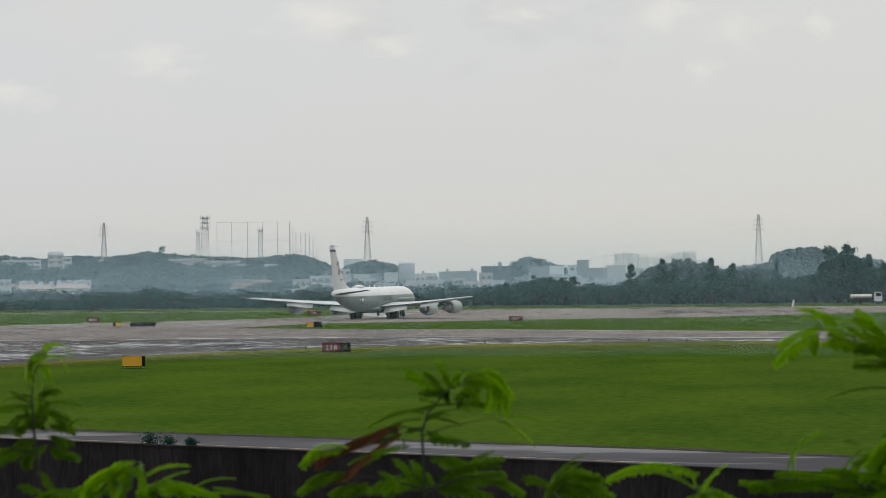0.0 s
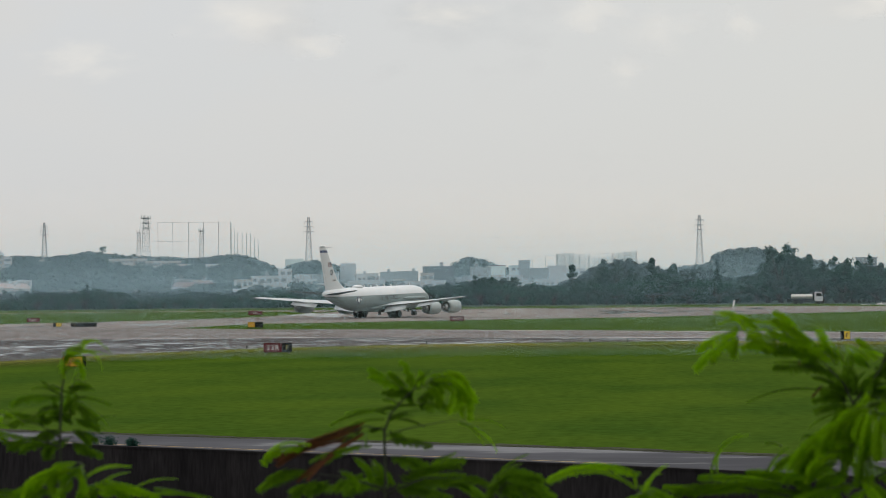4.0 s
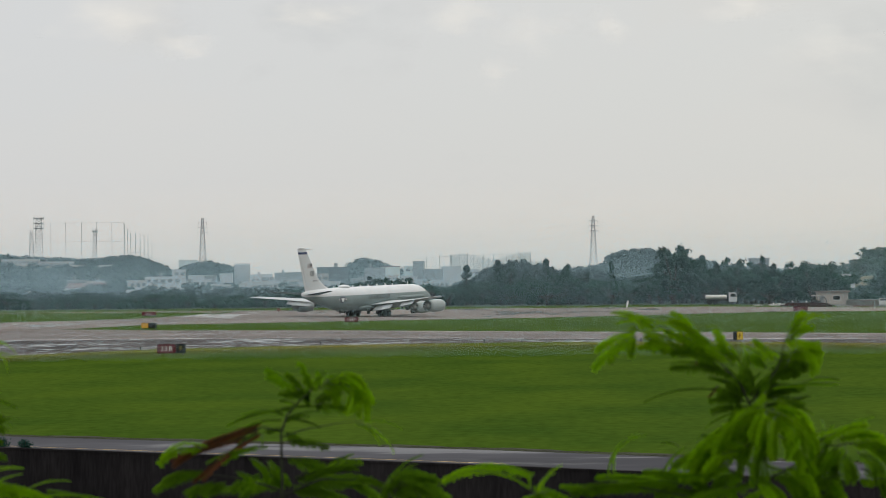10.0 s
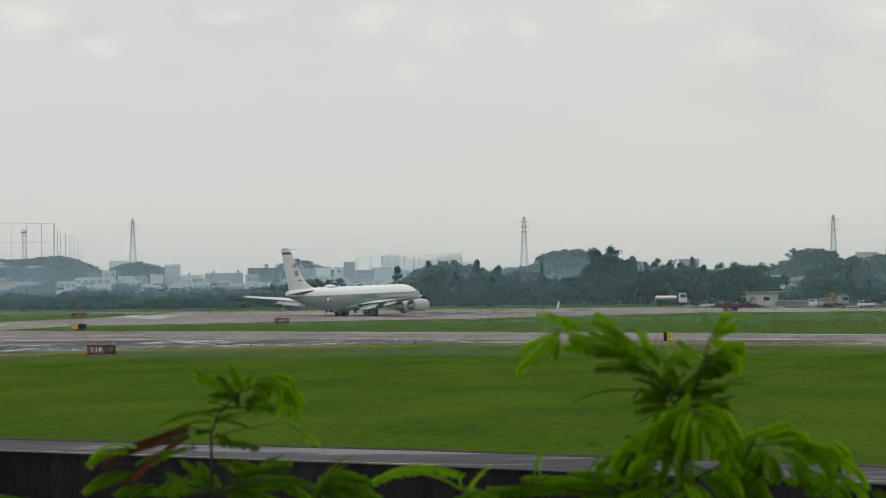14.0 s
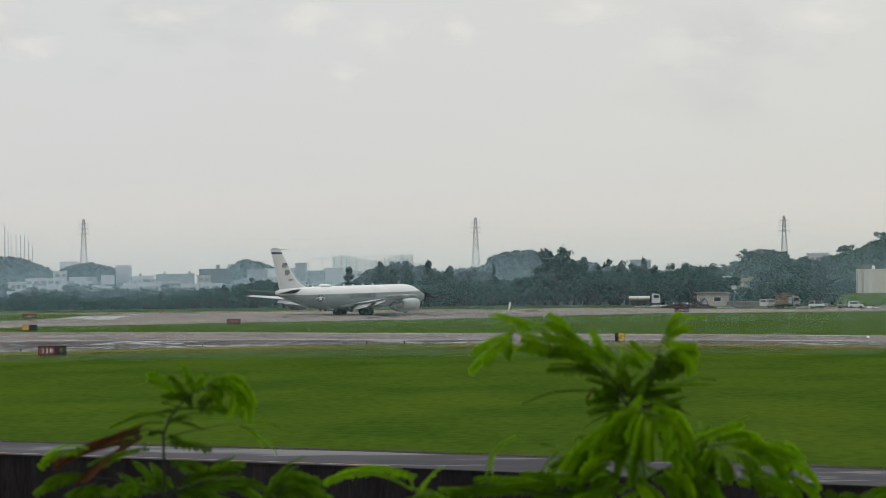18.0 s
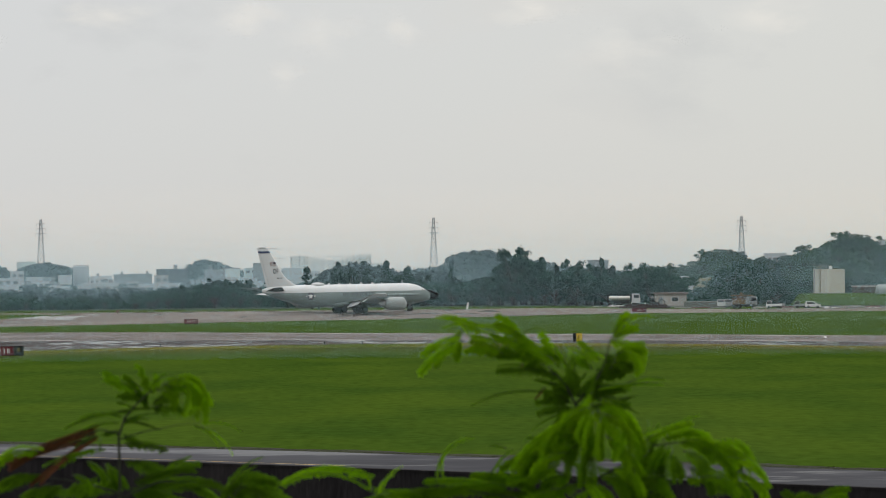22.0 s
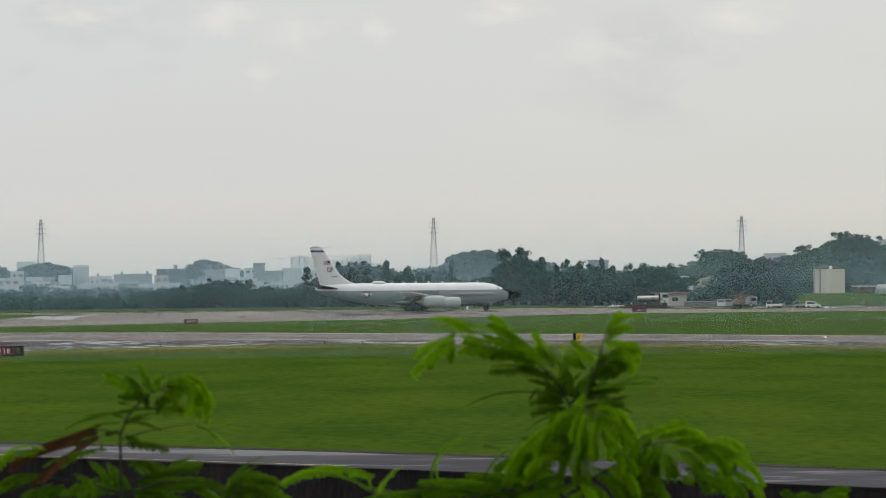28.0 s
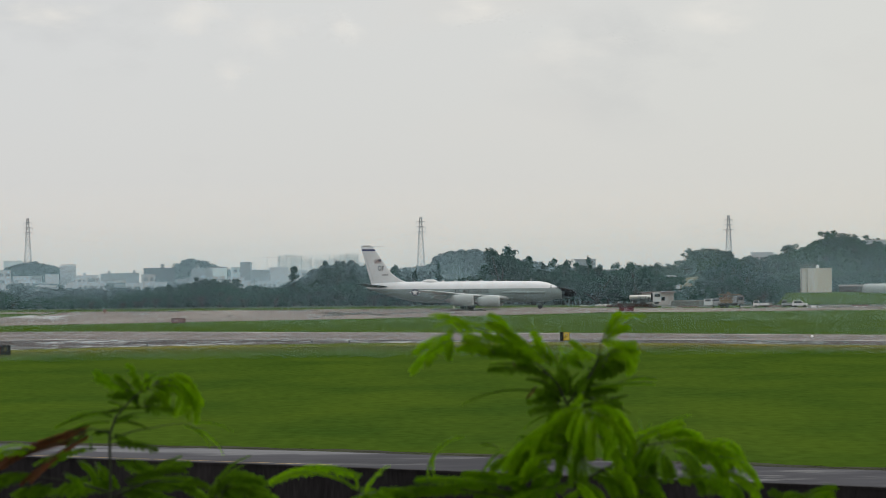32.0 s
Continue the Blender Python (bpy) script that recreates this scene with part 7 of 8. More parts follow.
# low left plumes
leaves(bush_right, o, 33, [("deep", 0.309, 6.295, 0.05, 6.229, 0.02, 0.018), ("deep", 0.389, 6.206, 0.259, 6.15, 0.012, 0.022), ("mid", -0.078, 5.98, 0.057, 6.132, 0.048, 0.033), ("mid", 0.112, 5.978, 0.194, 6.078, 0.02, 0.028), ("fresh", 0.14, 5.994, 0.246, 6.041, 0.024, 0.02), ("mid", 0.172, 6.089, 0.105, 6.111, 0.01, 0.018), ("mid", 0.293, 6.122, 0.234, 6.094, 0.016, 0.018), ("mid", 0.18, 5.953, -0.102, 5.972, 0.02, 0.053), ("deep", 0.16, 5.933, -0.191, 5.937, 0.02, 0.053), ("mid", 0.281, 5.944, 0.08, 5.978, 0.016, 0.053), ("deep", 0.301, 5.912, 0.12, 5.918, 0.012, 0.061), ("mid", 0.302, 5.976, 0.185, 5.986, 0.02, 0.04), ("mid", -0.102, 5.92, -0.223, 5.945, 0.012, 0.044)])
# crown shade: inner leaves whose darker green holds the shade
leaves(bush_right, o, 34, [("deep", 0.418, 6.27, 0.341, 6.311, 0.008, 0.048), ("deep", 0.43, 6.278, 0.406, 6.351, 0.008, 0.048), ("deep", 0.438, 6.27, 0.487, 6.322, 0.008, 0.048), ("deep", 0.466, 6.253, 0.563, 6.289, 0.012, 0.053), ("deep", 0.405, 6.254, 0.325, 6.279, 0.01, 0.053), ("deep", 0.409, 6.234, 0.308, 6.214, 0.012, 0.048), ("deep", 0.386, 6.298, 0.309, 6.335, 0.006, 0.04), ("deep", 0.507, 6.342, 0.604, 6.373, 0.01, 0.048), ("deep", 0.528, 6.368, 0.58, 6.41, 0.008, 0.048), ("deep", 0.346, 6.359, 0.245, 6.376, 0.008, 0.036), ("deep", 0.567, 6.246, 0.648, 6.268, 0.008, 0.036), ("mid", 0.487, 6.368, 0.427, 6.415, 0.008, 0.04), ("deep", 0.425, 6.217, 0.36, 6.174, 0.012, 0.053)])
# dome
leaves(bush_right, o, 35, [("fresh", 0.466, 6.247, 0.359, 6.093, 0.04, 0.053), ("fresh", 0.458, 6.253, 0.4, 6.076, 0.032, 0.065), ("fresh", 0.476, 6.249, 0.428, 6.133, 0.016, 0.057), ("fresh", 0.506, 6.217, 0.618, 6.091, 0.04, 0.053), ("fresh", 0.49, 6.217, 0.452, 6.076, 0.012, 0.061), ("fresh", 0.498, 6.225, 0.565, 6.055, 0.036, 0.061), ("fresh", 0.522, 6.225, 0.61, 6.151, 0.024, 0.048), ("fresh", 0.514, 6.204, 0.504, 6.071, 0.01, 0.061), ("mid", 0.485, 6.148, 0.383, 6.012, 0.024, 0.073), ("fresh", 0.525, 6.132, 0.609, 5.99, 0.028, 0.065), ("mid", 0.469, 6.112, 0.443, 5.971, 0.016, 0.077), ("mid", 0.445, 6.197, 0.464, 6.096, 0.012, 0.061)])
# dome, fanning out over the left lobe
leaves(bush_right, o, 39, [("fresh", 0.48, 6.235, 0.35, 6.10, 0.05, 0.053), ("fresh", 0.46, 6.205, 0.30, 6.05, 0.05, 0.057), ("fresh", 0.44, 6.15, 0.23, 6.01, 0.04, 0.061), ("mid", 0.42, 6.11, 0.21, 5.98, 0.04, 0.061), ("fresh", 0.50, 6.235, 0.64, 6.13, 0.045, 0.053), ("mid", 0.40, 6.12, 0.22, 5.97, 0.04, 0.065), ("fresh", 0.52, 6.20, 0.66, 6.06, 0.04, 0.057), ("mid", 0.38, 6.06, 0.17, 6.03, 0.03, 0.05)])
# left lobe
leaves(bush_right, o, 36, [("fresh", 0.404, 6.097, 0.293, 6.102, 0.024, 0.048), ("fresh", 0.387, 6.076, 0.27, 6.013, 0.028, 0.061), ("fresh", 0.363, 6.032, 0.257, 5.953, 0.024, 0.061), ("mid", 0.383, 5.992, 0.297, 5.932, 0.02, 0.073), ("mid", 0.423, 6.012, 0.362, 5.915, 0.02, 0.081), ("fresh", 0.443, 5.971, 0.507, 5.906, 0.02, 0.073), ("mid", 0.504, 5.991, 0.588, 5.929, 0.02, 0.081), ("fresh", 0.544, 6.011, 0.648, 5.949, 0.028, 0.061), ("fresh", 0.565, 6.071, 0.649, 6.01, 0.024, 0.053), ("mid", 0.386, 5.951, 0.23, 5.913, 0.016, 0.069), ("mid", 0.463, 5.951, 0.422, 5.895, 0.016, 0.089), ("mid", 0.544, 5.974, 0.644, 5.905, 0.016, 0.081), ("mid", 0.605, 6.014, 0.685, 5.953, 0.016, 0.069)])
# right lobe
leaves(bush_right, o, 37, [("mid", 0.686, 6.11, 0.861, 6.213, 0.016, 0.028), ("mid", 0.666, 6.09, 0.687, 6.185, 0.012, 0.036), ("fresh", 0.666, 6.118, 0.82, 6.181, 0.016, 0.036), ("fresh", 0.727, 6.11, 0.888, 6.132, 0.024, 0.04), ("fresh", 0.787, 6.109, 0.952, 6.067, 0.032, 0.048), ("fresh", 0.868, 6.1, 1.032, 6.006, 0.036, 0.048), ("fresh", 0.948, 6.059, 1.092, 5.965, 0.028, 0.04), ("fresh", 0.988, 6.007, 1.08, 5.905, 0.024, 0.04), ("fresh", 0.908, 6.068, 0.992, 5.986, 0.024, 0.048), ("mid", 0.848, 6.088, 0.972, 6.007, 0.028, 0.053), ("mid", 0.747, 6.101, 0.685, 6.009, 0.02, 0.053), ("mid", 0.767, 6.089, 0.766, 5.988, 0.016, 0.057), ("mid", 0.686, 6.09, 0.653, 6.01, 0.016, 0.044)])
# lobe shade: mostly darker leaves, the lobe's inner shade put in by colour
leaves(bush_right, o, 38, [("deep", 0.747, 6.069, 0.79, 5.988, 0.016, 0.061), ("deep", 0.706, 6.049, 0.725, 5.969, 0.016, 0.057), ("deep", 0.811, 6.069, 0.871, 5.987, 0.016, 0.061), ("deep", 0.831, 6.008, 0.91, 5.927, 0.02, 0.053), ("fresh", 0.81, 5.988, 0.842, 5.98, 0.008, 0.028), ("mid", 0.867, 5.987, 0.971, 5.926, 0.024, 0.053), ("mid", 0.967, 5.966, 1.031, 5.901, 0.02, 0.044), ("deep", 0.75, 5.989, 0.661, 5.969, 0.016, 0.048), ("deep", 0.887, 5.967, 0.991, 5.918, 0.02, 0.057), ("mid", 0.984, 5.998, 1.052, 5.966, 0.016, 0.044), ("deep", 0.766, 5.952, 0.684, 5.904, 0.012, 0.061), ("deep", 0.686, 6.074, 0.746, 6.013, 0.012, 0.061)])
o = root(-1.227, 10)
bush_mid = bush(o, [(rel(o, [(-1.227, 10.0, 3.5), (-1.219, 10.0, 5.68), (-1.216, 10.0, 5.984), (-1.219, 10.0, 6.146), (-1.198, 10.0, 6.211), (-1.153, 10.0, 6.263), (-1.108, 10.0, 6.304), (-1.046, 10.0, 6.327)]), 0.012),
        (rel(o, [(-1.215, 10.0, 6.136), (-1.133, 10.0, 6.162), (-1.011, 10.0, 6.185), (-0.919, 10.0, 6.195)]), 0.005),
        (rel(o, [(-1.219, 10.0, 6.156), (-1.286, 10.0, 6.171), (-1.358, 10.0, 6.137), (-1.46, 10.0, 6.103)]), 0.006),
        (rel(o, [(-1.217, 10.0, 5.944), (-1.359, 10.0, 5.985), (-1.481, 10.0, 6.002)]), 0.008),
        (rel(o, [(-1.217, 10.0, 5.923), (-1.074, 10.0, 5.983), (-0.932, 10.0, 5.982)]), 0.008)],
        "slim feathery-leaved bush with rusty dead leaves", 9)
# crown
leaves(bush_mid, o, 90, [("mid", -1.152, 6.304, -1.246, 6.353, 0.012, 0.044), ("mid", -1.132, 6.314, -1.184, 6.365, 0.012, 0.048), ("mid", -1.112, 6.304, -1.119, 6.368, 0.01, 0.044), ("mid", -1.101, 6.303, -1.066, 6.352, 0.01, 0.032), ("deep", -1.122, 6.273, -1.218, 6.288, 0.012, 0.04), ("deep", -1.112, 6.259, -1.047, 6.275, 0.008, 0.048), ("deep", -1.092, 6.275, -0.994, 6.291, 0.008, 0.016), ("deep", -1.132, 6.253, -1.144, 6.3, 0.006, 0.036), ("deep", -1.163, 6.243, -1.218, 6.264, 0.008, 0.032), ("deep", -1.071, 6.255, -1.092, 6.235, 0.008, 0.036)])
# bright tip
leaves(bush_mid, o, 91, [("fresh", -1.05, 6.327, -0.915, 6.237, 0.069, 0.053), ("fresh", -1.04, 6.317, -0.978, 6.242, 0.048, 0.061), ("fresh", -1.05, 6.336, -0.945, 6.286, 0.036, 0.057), ("fresh", -1.059, 6.315, -1.01, 6.254, 0.028, 0.044), ("mid", -1.075, 6.336, -1.005, 6.351, 0.012, 0.032), ("fresh", -1.01, 6.351, -0.917, 6.286, 0.036, 0.048), ("fresh", -0.999, 6.343, -0.95, 6.233, 0.032, 0.053), ("fresh", -0.93, 6.195, -0.805, 6.079, 0.036, 0.024), ("fresh", -0.938, 6.193, -0.857, 6.107, 0.02, 0.024), ("mid", -0.92, 6.189, -0.772, 6.143, 0.024, 0.02)])
# side leaves
leaves(bush_mid, o, 92, [("deep", -1.21, 6.215, -1.369, 6.212, 0.016, 0.032), ("deep", -1.223, 6.195, -1.361, 6.164, 0.014, 0.028), ("deep", -1.21, 6.183, -1.108, 6.206, 0.012, 0.032), ("deep", -1.202, 6.203, -1.088, 6.216, 0.012, 0.032), ("deep", -1.215, 6.167, -1.296, 6.137, 0.01, 0.032), ("deep", -1.207, 6.146, -1.134, 6.125, 0.01, 0.028), ("rust", -1.292, 6.167, -1.616, 6.035, 0.016, 0.058), ("rust", -1.333, 6.127, -1.497, 5.994, 0.012, 0.058), ("rust", -1.347, 6.135, -1.566, 6.063, 0.008, 0.058), ("fresh", -1.476, 6.108, -1.656, 6.056, 0.032, 0.04), ("mid", -1.354, 6.086, -1.481, 6.022, 0.016, 0.032), ("mid", -1.293, 6.106, -1.419, 6.046, 0.016, 0.036), ("deep", -1.313, 6.147, -1.382, 6.087, 0.01, 0.032), ("deep", -1.199, 6.116, -1.052, 6.105, 0.016, 0.028)])
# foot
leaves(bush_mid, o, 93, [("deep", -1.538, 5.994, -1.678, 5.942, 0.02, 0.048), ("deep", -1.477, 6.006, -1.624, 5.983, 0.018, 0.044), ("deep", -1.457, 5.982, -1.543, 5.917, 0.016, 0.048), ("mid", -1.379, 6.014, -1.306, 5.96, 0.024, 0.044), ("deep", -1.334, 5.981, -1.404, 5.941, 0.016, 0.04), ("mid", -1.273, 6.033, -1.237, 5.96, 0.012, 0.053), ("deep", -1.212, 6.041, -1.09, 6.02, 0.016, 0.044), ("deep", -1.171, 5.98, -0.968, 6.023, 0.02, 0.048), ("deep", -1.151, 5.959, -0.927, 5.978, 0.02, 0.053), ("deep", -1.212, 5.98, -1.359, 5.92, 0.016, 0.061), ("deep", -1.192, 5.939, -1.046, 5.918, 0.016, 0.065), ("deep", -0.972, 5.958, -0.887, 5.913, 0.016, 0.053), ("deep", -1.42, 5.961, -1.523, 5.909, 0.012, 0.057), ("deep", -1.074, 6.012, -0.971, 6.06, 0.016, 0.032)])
o = root(-2.347, 10)
bush_left = bush(o, [(rel(o, [(-2.347, 10.0, 3.5), (-2.334, 10.0, 5.669), (-2.336, 10.0, 5.977), (-2.33, 10.0, 6.162), (-2.318, 10.0, 6.306), (-2.299, 10.0, 6.385), (-2.257, 10.0, 6.438), (-2.214, 10.0, 6.474)]), 0.012),
        (rel(o, [(-2.33, 10.0, 6.132), (-2.397, 10.0, 6.179), (-2.481, 10.0, 6.204)]), 0.006),
        (rel(o, [(-2.335, 10.0, 6.101), (-2.44, 10.0, 6.138), (-2.608, 10.0, 6.153)]), 0.006)],
        "feathery green bush with bright curling new tips", 14)
# tip
leaves(bush_left, o, 140, [("fresh", -2.252, 6.434, -2.123, 6.425, 0.077, 0.024), ("fresh", -2.265, 6.425, -2.173, 6.371, 0.061, 0.026), ("fresh", -2.28, 6.409, -2.215, 6.359, 0.04, 0.028), ("fresh", -2.299, 6.389, -2.181, 6.417, 0.044, 0.032), ("fresh", -2.304, 6.335, -2.282, 6.417, 0.01, 0.028), ("fresh", -2.29, 6.399, -2.244, 6.466, 0.012, 0.028), ("fresh", -2.227, 6.466, -2.16, 6.478, 0.016, 0.024), ("fresh", -2.303, 6.352, -2.249, 6.388, 0.02, 0.032)])
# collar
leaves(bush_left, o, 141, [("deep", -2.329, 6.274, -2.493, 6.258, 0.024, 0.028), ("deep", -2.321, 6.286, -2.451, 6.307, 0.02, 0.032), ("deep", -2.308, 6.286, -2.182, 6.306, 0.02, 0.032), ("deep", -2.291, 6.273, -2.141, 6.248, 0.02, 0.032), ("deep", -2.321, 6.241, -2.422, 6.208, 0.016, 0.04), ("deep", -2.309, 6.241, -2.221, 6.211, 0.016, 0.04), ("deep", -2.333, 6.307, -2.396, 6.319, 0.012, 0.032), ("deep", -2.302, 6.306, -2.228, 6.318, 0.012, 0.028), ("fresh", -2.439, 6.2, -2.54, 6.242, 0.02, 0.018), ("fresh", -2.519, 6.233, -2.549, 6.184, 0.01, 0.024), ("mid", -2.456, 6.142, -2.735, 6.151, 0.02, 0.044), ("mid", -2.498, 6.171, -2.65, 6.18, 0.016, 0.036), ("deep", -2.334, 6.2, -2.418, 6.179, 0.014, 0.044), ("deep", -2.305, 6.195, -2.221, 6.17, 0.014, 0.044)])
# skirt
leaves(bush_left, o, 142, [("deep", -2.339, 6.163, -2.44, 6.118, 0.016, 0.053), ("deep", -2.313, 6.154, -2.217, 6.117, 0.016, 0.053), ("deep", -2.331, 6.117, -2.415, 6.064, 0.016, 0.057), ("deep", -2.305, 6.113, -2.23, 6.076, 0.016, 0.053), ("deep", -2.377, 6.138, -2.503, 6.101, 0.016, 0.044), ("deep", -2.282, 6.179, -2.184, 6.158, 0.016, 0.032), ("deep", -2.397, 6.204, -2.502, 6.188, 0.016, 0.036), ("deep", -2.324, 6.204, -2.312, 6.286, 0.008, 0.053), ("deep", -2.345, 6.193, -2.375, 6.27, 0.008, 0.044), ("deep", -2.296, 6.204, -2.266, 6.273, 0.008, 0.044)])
o = root(-2.431, 9.9)
leaves(bush(o, [(rel(o, [(-2.431, 9.9, 3.5), (-2.431, 9.9, 5.5), (-2.338, 9.88, 6.012)]), 0.009)], "low green leafy spray on the bank", 40), o, 400, [("fresh", -2.331, 6.027, -2.479, 5.932, 0.028, 0.057), ("fresh", -2.31, 6.039, -2.399, 5.932, 0.032, 0.061), ("fresh", -2.302, 6.035, -2.282, 5.953, 0.012, 0.053), ("fresh", -2.331, 6.014, -2.441, 5.973, 0.024, 0.053), ("mid", -2.315, 6.002, -2.357, 5.908, 0.02, 0.069), ("mid", -2.441, 5.953, -2.568, 5.908, 0.02, 0.053)])
o = root(-2.263, 9.9)
leaves(bush(o, [(rel(o, [(-2.263, 9.9, 3.5), (-2.263, 9.9, 5.5), (-2.185, 9.88, 5.964)]), 0.009)], "low green leafy spray on the bank", 41), o, 401, [("fresh", -2.262, 6.002, -2.101, 6.049, 0.016, 0.036), ("fresh", -2.235, 5.973, -2.018, 5.932, 0.028, 0.053), ("mid", -2.106, 5.932, -1.811, 5.923, 0.02, 0.04), ("fresh", -2.085, 5.965, -1.914, 6.001, 0.016, 0.01), ("mid", -2.231, 5.957, -2.274, 5.895, 0.016, 0.061), ("mid", -2.189, 5.953, -2.106, 5.895, 0.016, 0.061)])
o = root(-2.620, 9.9)
leaves(bush(o, [(rel(o, [(-2.620, 9.9, 3.5), (-2.620, 9.9, 5.5), (-2.603, 9.88, 5.931)]), 0.009)], "low green leafy spray on the bank", 42), o, 402, [("mid", -2.546, 5.945, -2.673, 5.908, 0.016, 0.053), ("mid", -2.61, 5.932, -2.505, 5.908, 0.016, 0.048), ("deep", -2.652, 5.916, -2.736, 5.957, 0.016, 0.053)])
o = root(-0.781, 9.9)
leaves(bush(o, [(rel(o, [(-0.781, 9.9, 3.5), (-0.781, 9.9, 5.5), (-0.787, 9.88, 5.966)]), 0.009)], "low green leafy spray on the bank", 43), o, 403, [("deep", -0.81, 5.978, -0.664, 5.989, 0.024, 0.044), ("deep", -0.806, 5.957, -0.664, 5.936, 0.02, 0.048), ("deep", -0.826, 5.937, -0.725, 5.896, 0.016, 0.061), ("deep", -0.765, 5.998, -0.83, 5.937, 0.016, 0.053), ("deep", -0.729, 5.961, -0.628, 5.912, 0.016, 0.053)])
o = root(-0.316, 9.9)
leaves(bush(o, [(rel(o, [(-0.316, 9.9, 3.5), (-0.316, 9.9, 5.5), (-0.289, 9.88, 5.945)]), 0.009)], "low green leafy spray on the bank", 44), o, 404, [("fresh", -0.314, 5.966, -0.603, 5.997, 0.048, 0.04), ("fresh", -0.304, 5.958, -0.331, 6.039, 0.016, 0.02), ("fresh", -0.28, 5.934, -0.218, 6.014, 0.02, 0.032), ("mid", -0.243, 5.934, -0.345, 5.91, 0.016, 0.044), ("mid", -0.304, 5.934, -0.203, 5.909, 0.016, 0.048)])
o = root(-0.810, 9.9)
leaves(bush(o, [(rel(o, [(-0.810, 9.9, 3.5), (-0.810, 9.9, 5.5), (-0.807, 9.88, 5.943)]), 0.009)], "low green leafy spray on the bank", 45), o, 405, [("deep", -0.817, 5.955, -0.715, 6.052, 0.02, 0.04), ("deep", -0.797, 5.943, -0.898, 5.983, 0.02, 0.04), ("deep", -0.807, 5.93, -0.716, 5.975, 0.016, 0.048)])
o = root(1.275, 9.9)
leaves(bush(o, [(rel(o, [(1.275, 9.9, 3.5), (1.275, 9.9, 5.5), (1.278, 9.88, 5.894)]), 0.009)], "low green leafy spray on the bank", 46), o, 406, [("mid", 1.268, 5.898, 1.349, 5.926, 0.016, 0.048), ("deep", 1.288, 5.89, 1.208, 5.923, 0.016, 0.048)])

# ---- drifting cloud ----
def cloud_sheet():
    m = bpy.data.materials.new("thin_bright_cloud")
    m.use_nodes = True
    N, L = m.node_tree.nodes, m.node_tree.links
    N.clear()
    out, mix, tr, em = N.new("ShaderNodeOutputMaterial"), N.new("ShaderNodeMixShader"), N.new("ShaderNodeBsdfTransparent"), N.new("ShaderNodeEmission")
    co, mp, n1, n2, r1, mc = N.new("ShaderNodeTexCoord"), N.new("ShaderNodeMapping"), N.new("ShaderNodeTexNoise"), N.new("ShaderNodeTexNoise"), N.new("ShaderNodeMapRange"), N.new("ShaderNodeValToRGB")
    mp.inputs["Scale"].default_value = (0.0022, 0.0022, 0.0040)
    n1.inputs["Scale"].default_value, n1.inputs["Detail"].default_value = 1.5, 7
    n2.inputs["Scale"].default_value, n2.inputs["Detail"].default_value = 0.7, 3
    L.new(co.outputs["Object"], mp.inputs[0])
    L.new(mp.outputs[0], n1.inputs["Vector"])
    L.new(mp.outputs[0], n2.inputs["Vector"])
    r1.inputs["From Min"].default_value, r1.inputs["From Max"].default_value = 0.50, 0.72
    r1.inputs["To Max"].default_value = 0.6
    L.new(n1.outputs[0], r1.inputs["Value"])
    sz, hi, mh = N.new("ShaderNodeSeparateXYZ"), N.new("ShaderNodeMapRange"), N.new("ShaderNodeMath")
    L.new(co.outputs["Object"], sz.inputs[0])
    hi.interpolation_type = "SMOOTHSTEP"
    hi.inputs["From Min"].default_value, hi.inputs["From Max"].default_value = 120, 420
    hi.inputs["To Min"].default_value = 0.12
    L.new(sz.outputs["Z"], hi.inputs["Value"])
    mh.operation = "MULTIPLY"
    L.new(r1.outputs[0], mh.inputs[0])
    L.new(hi.outputs[0], mh.inputs[1])
    mc.color_ramp.elements[0].color = (0.50, 0.515, 0.525, 1)
    mc.color_ramp.elements[0].position = 0.40
    mc.color_ramp.elements[1].color = (0.68, 0.665, 0.635, 1)
    mc.color_ramp.elements[1].position = 0.52
    L.new(n2.outputs[0], mc.inputs[0])
    L.new(mc.outputs[0], em.inputs[0])
    L.new(mh.outputs[0], mix.inputs[0])
    L.new(tr.outputs[0], mix.inputs[1])
    L.new(em.outputs[0], mix.inputs[2])
    L.new(mix.outputs[0], out.inputs[0])
    g = Geo()
    for i in range(61):
        a = radians(-60 + 120 * i / 60)
        for z in (-20, 150, 500, 1000, 1600):
            d = 4600 - z * 0.35
            g.v.append((d * math.sin(a), d * math.cos(a), z))
    for i in range(60):
        for j in range(4):
            a = i * 5 + j
            g.f.append((a, a + 5, a + 6, a + 1))
            g.s.append(0)
    return tagged(part("cloud_backdrop", g, m, smooth=True), "thin drifting pale grey overcast cloud", "cloud", kind="structure")


cloud = cloud_sheet()


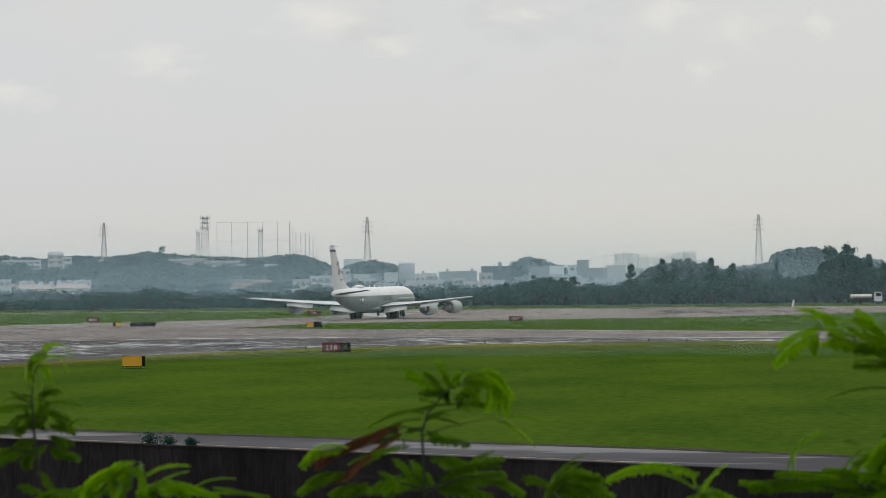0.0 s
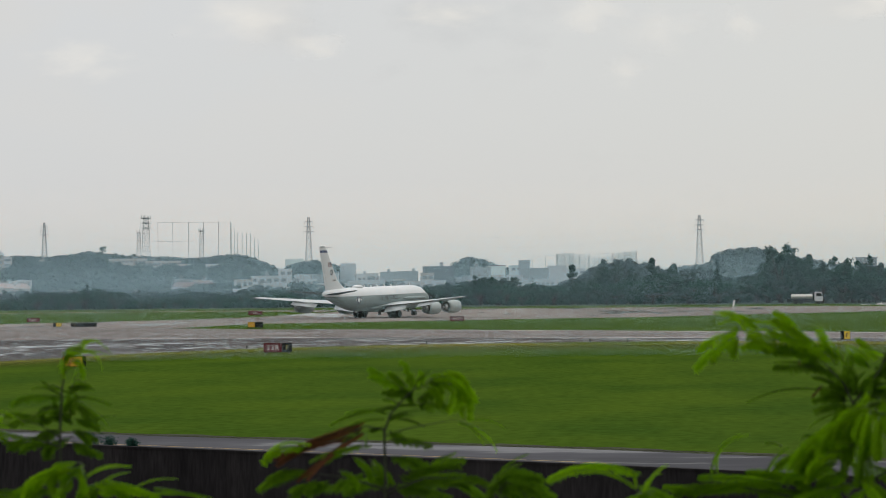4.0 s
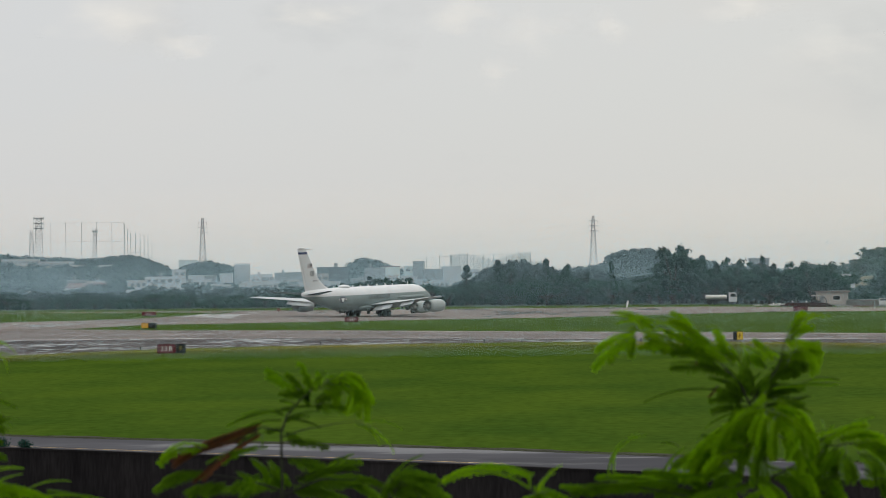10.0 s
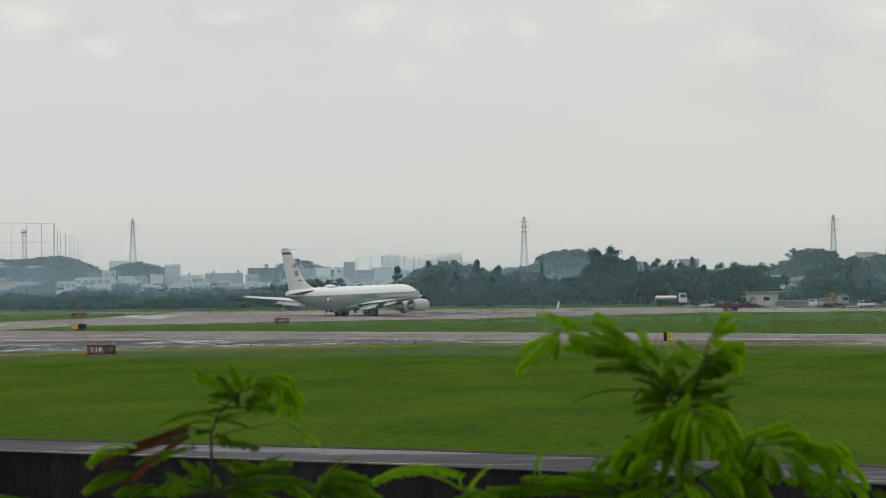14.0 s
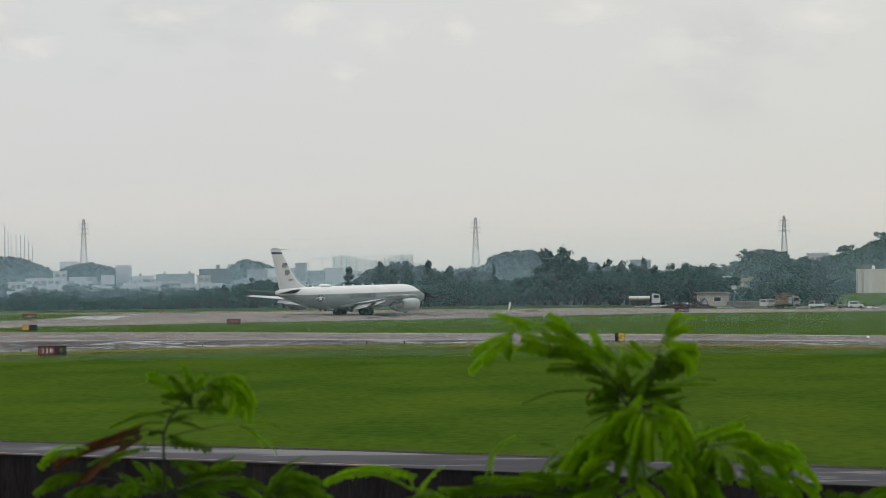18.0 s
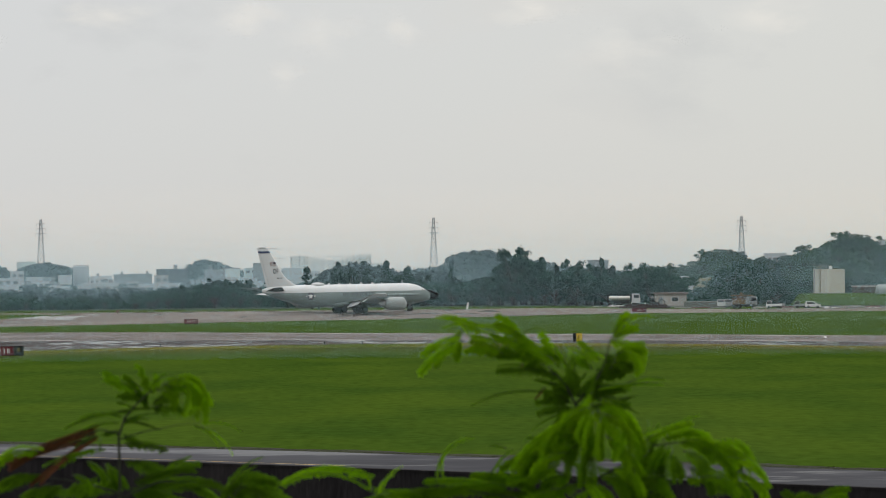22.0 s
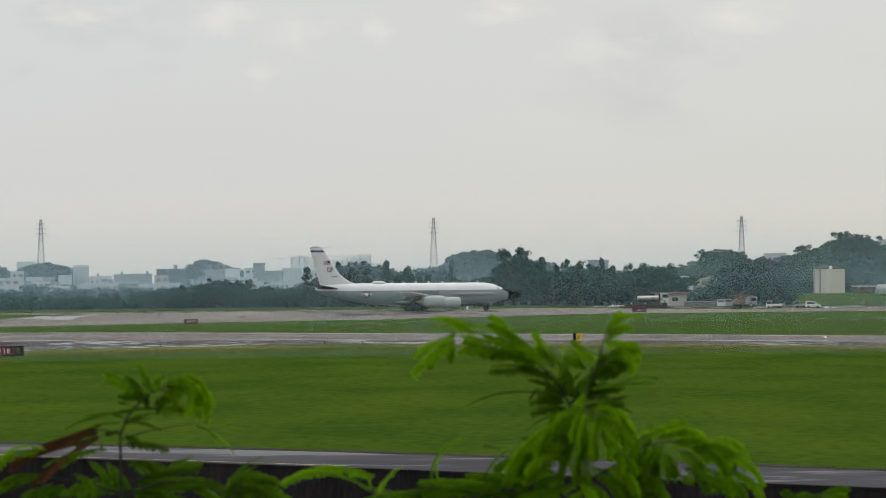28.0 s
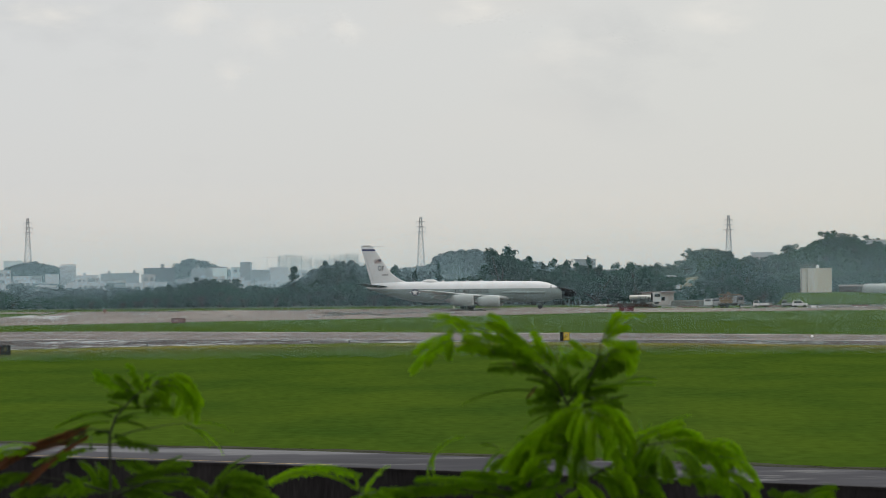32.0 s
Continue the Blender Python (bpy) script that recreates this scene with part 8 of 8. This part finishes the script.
def puff_material():
    """A bright torn patch in the overcast: soft round falloff broken up by noise."""
    m = bpy.data.materials.new("bright_cloud_patch")
    m.use_nodes = True
    N, L = m.node_tree.nodes, m.node_tree.links
    N.clear()
    out, mix, tr, em = N.new("ShaderNodeOutputMaterial"), N.new("ShaderNodeMixShader"), N.new("ShaderNodeBsdfTransparent"), N.new("ShaderNodeEmission")
    co, ln, nz, inf, of, ad, rg = N.new("ShaderNodeTexCoord"), N.new("ShaderNodeVectorMath"), N.new("ShaderNodeTexNoise"), N.new("ShaderNodeObjectInfo"), N.new("ShaderNodeVectorMath"), N.new("ShaderNodeMath"), N.new("ShaderNodeMapRange")
    ln.operation = "LENGTH"
    L.new(co.outputs["Object"], ln.inputs[0])
    of.operation = "ADD"
    L.new(co.outputs["Object"], of.inputs[0])
    sc = N.new("ShaderNodeMath")
    sc.operation = "MULTIPLY"
    sc.inputs[1].default_value = 40
    L.new(inf.outputs["Random"], sc.inputs[0])
    L.new(sc.outputs[0], of.inputs[1])
    nz.inputs["Scale"].default_value, nz.inputs["Detail"].default_value = 1.6, 6
    L.new(of.outputs[0], nz.inputs["Vector"])
    ad.operation = "MULTIPLY_ADD"
    ad.inputs[1].default_value = 1.7
    L.new(nz.outputs[0], ad.inputs[0])
    inv = N.new("ShaderNodeMath")
    inv.operation = "SUBTRACT"
    inv.inputs[0].default_value = -0.05
    L.new(ln.outputs["Value"], inv.inputs[1])
    L.new(inv.outputs[0], ad.inputs[2])
    rg.interpolation_type = "SMOOTHSTEP"
    rg.inputs["From Min"].default_value, rg.inputs["From Max"].default_value = -0.1, 1.3
    rg.inputs["To Max"].default_value = 0.65
    L.new(ad.outputs[0], rg.inputs["Value"])
    em.inputs[0].default_value = (0.84, 0.81, 0.75, 1)
    L.new(rg.outputs[0], mix.inputs[0])
    L.new(tr.outputs[0], mix.inputs[1])
    L.new(em.outputs[0], mix.inputs[2])
    L.new(mix.outputs[0], out.inputs[0])
    return m


M_PUFF = puff_material()
# bearing, height angle, half width and half height in degrees
for a, e, w, h in ((-15.5, 3.8, 0.9, 0.35), (-12.6, 4.5, 1.2, 0.4), (-9.3, 5.35, 1.4, 0.45), (-8.0, 4.75, 0.7, 0.25), (-2.3, 5.35, 0.8, 0.35), (-0.9, 5.05, 1.0, 0.4), (-1.6, 4.2, 0.5, 0.25), (0.7, 5.15, 0.6, 0.3), (5.2, 4.6, 1.4, 0.4), (-5.2, 5.4, 1.2, 0.3), (8.4, 5.3, 1.3, 0.4), (3.4, 5.5, 1.0, 0.3)):
    p = aim(a, e, 4350)
    k = 4350 * radians(1)
    g = Geo().flat([(1.6 * math.cos(q * 0.2618), 0, 1.6 * math.sin(q * 0.2618)) for q in range(24)])
    part("cloud_patch", g, M_PUFF, cloud, "bright torn cloud patch", m=pose(p.x, p.y, p.z, 0, 0, -a) @ Matrix.Diagonal((1.15 * w * k, 1, 1.5 * h * k, 1)))


# ---- what moves ----
def motions():
    # seconds, place of the main gear, heading and the nose-up pitch on the rising taxiway
    path = (
        (0, -68.67, 470.00, 77.93, 0.37), (1, -66.28, 471.59, 75.68, 0.42), (2, -63.90, 473.19, 73.43, 0.50), (3, -61.47, 475.00, 71.41, 0.62),
        (4, -58.98, 477.13, 69.79, 0.77), (5, -56.44, 479.48, 68.40, 0.93), (6, -53.90, 482.00, 66.90, 1.08), (7, -51.35, 484.76, 65.13, 1.20),
        (8, -48.79, 487.69, 63.25, 1.27), (9, -46.25, 490.50, 61.45, 1.29), (10, -43.69, 493.13, 59.72, 1.28), (11, -41.14, 495.66, 58.07, 1.25),
        (12, -38.70, 498.00, 56.73, 1.21), (13, -36.41, 500.03, 56.00, 1.16), (14, -34.23, 501.95, 55.43, 1.10), (15, -32.16, 504.12, 54.19, 1.02),
        (16, -30.22, 506.48, 52.32, 0.94), (17, -28.36, 509.00, 50.34, 0.85), (18, -26.58, 511.64, 48.62, 0.76), (19, -24.89, 514.43, 46.87, 0.68),
        (20, -23.21, 517.50, 44.56, 0.60), (21, -21.58, 521.16, 41.35, 0.52), (22, -19.96, 525.10, 37.58, 0.44), (23, -18.24, 528.50, 33.79, 0.36),
        (24, -16.42, 530.89, 30.29, 0.27), (25, -14.54, 532.54, 26.92, 0.18), (26, -12.52, 533.75, 23.44, 0.09), (27, -10.30, 534.81, 19.65, 0.01),
        (28, -7.80, 536.00, 15.31, -0.05), (29, -4.94, 537.31, 10.60, -0.09), (30, -1.79, 538.56, 6.00, -0.13), (31, 1.47, 539.77, 1.40, -0.15),
        (32, 4.68, 541.00, -3.30, -0.16))
    walk(jet, [(t, pose(x, y, ground_z(x, y) + 0.024, 0, -p, h)) for t, x, y, h, p in path])
    gone = [0.0]
    for a, b in zip(path, path[1:]):
        gone.append(gone[-1] + math.hypot(b[1] - a[1], b[2] - a[2]))
    for tyre, (x, y, r) in JET_WHEELS:
        walk(tyre, [(t, pose(x, y, r, 0, math.degrees(lerp(t, [q[0] for q in path], gone) / r), 0)) for t in [i / 8 for i in range(257)]])
    drive = (
        (0, 1.708), (3.5, 1.712), (5.5, 1.757), (7, 1.881), (9, 2.057), (12, 2.33), (14.5, 2.60), (18, 2.988), (21, 3.33), (24, 3.66), (26.5, 3.9), (29, 4.084), (32, 4.13))
    walk(truck, [(t, Matrix.Translation((605 * math.sin(radians(a)), 605 * math.cos(radians(a)), 0.45))) for t, a in drive])
    for tyre, (x, y, r) in TRUCK_WHEELS:
        walk(tyre, [(t, pose(x, y, r, 0, math.degrees(605 * radians(lerp(t, [q[0] for q in drive], [q[1] for q in drive])) / r), 0)) for t in [i / 4 for i in range(129)]])
    for plant, lean in (
            (bush_right, ((0, 2.3), (0.5, 2.0), (1, 1.35), (3, 1.05), (5.5, 0.4), (6, 0.5), (6.5, 0.1), (7, 0.95), (7.5, 0.5), (8, 1.2), (8.5, 0.85), (9, 1.0), (10, 1.05), (11.5, 1.15), (12.5, 1.0), (13, 0.7), (14, 0.6), (16.5, 0.4), (17.5, 0.7), (19, 0.65), (19.5, 0.6), (20, 0.2),
                          (20.5, -0.4), (21, -0.7), (21.5, -0.5), (22, 0.0), (22.5, 0.0), (23, 0.4), (25, 0.55), (25.5, 0.65), (27.5, -0.3), (28, -0.5), (29.5, -0.6), (30, -0.15), (30.5, 0.5), (31, 0.1), (31.5, 0.5), (32, 0.35))),
            (bush_mid, ((0, -1.7), (0.5, -0.2), (1, 0.5), (2, 0.75), (2.5, 0.4), (3.5, 0.25), (5.5, -0.5), (6, 0.35), (7.5, 0.55), (8, 0.35), (9, 0.15), (10, 0.3), (12, -0.05), (13, 0.0), (14, 0.25), (17, 0.35), (19, 0.35), (21, 0.25), (23, 0.15), (25, 0.0),
                        (25.5, -0.1), (27.5, 0.25), (28, 0.3), (28.5, 0.9), (29, 0.9), (29.5, -0.4), (30, -1.0), (30.5, -0.25), (31, 0.2), (32, 0.5))),
            (bush_left, ((0, -9.0), (0.4, -6.0), (0.8, -1.8), (1, -1.0), (1.5, -1.2), (2, 0.0), (2.5, -0.6), (3, -0.8), (3.5, -1.1), (5.5, -3.2), (6, -3.0), (6.5, -0.8), (7, -0.2), (8, 0.1), (8.5, -0.9), (11, -0.5), (32, -0.5)))):
        home = plant.matrix_basis.translation.copy()
        walk(plant, [(t, pose(*home, 0, a, 0)) for t, a in lean])
    walk(cloud, [(t, pose(0, 0, 0, 0, 0, 0.0857 * t)) for t in (0, 8, 16, 24, 32)])


motions()
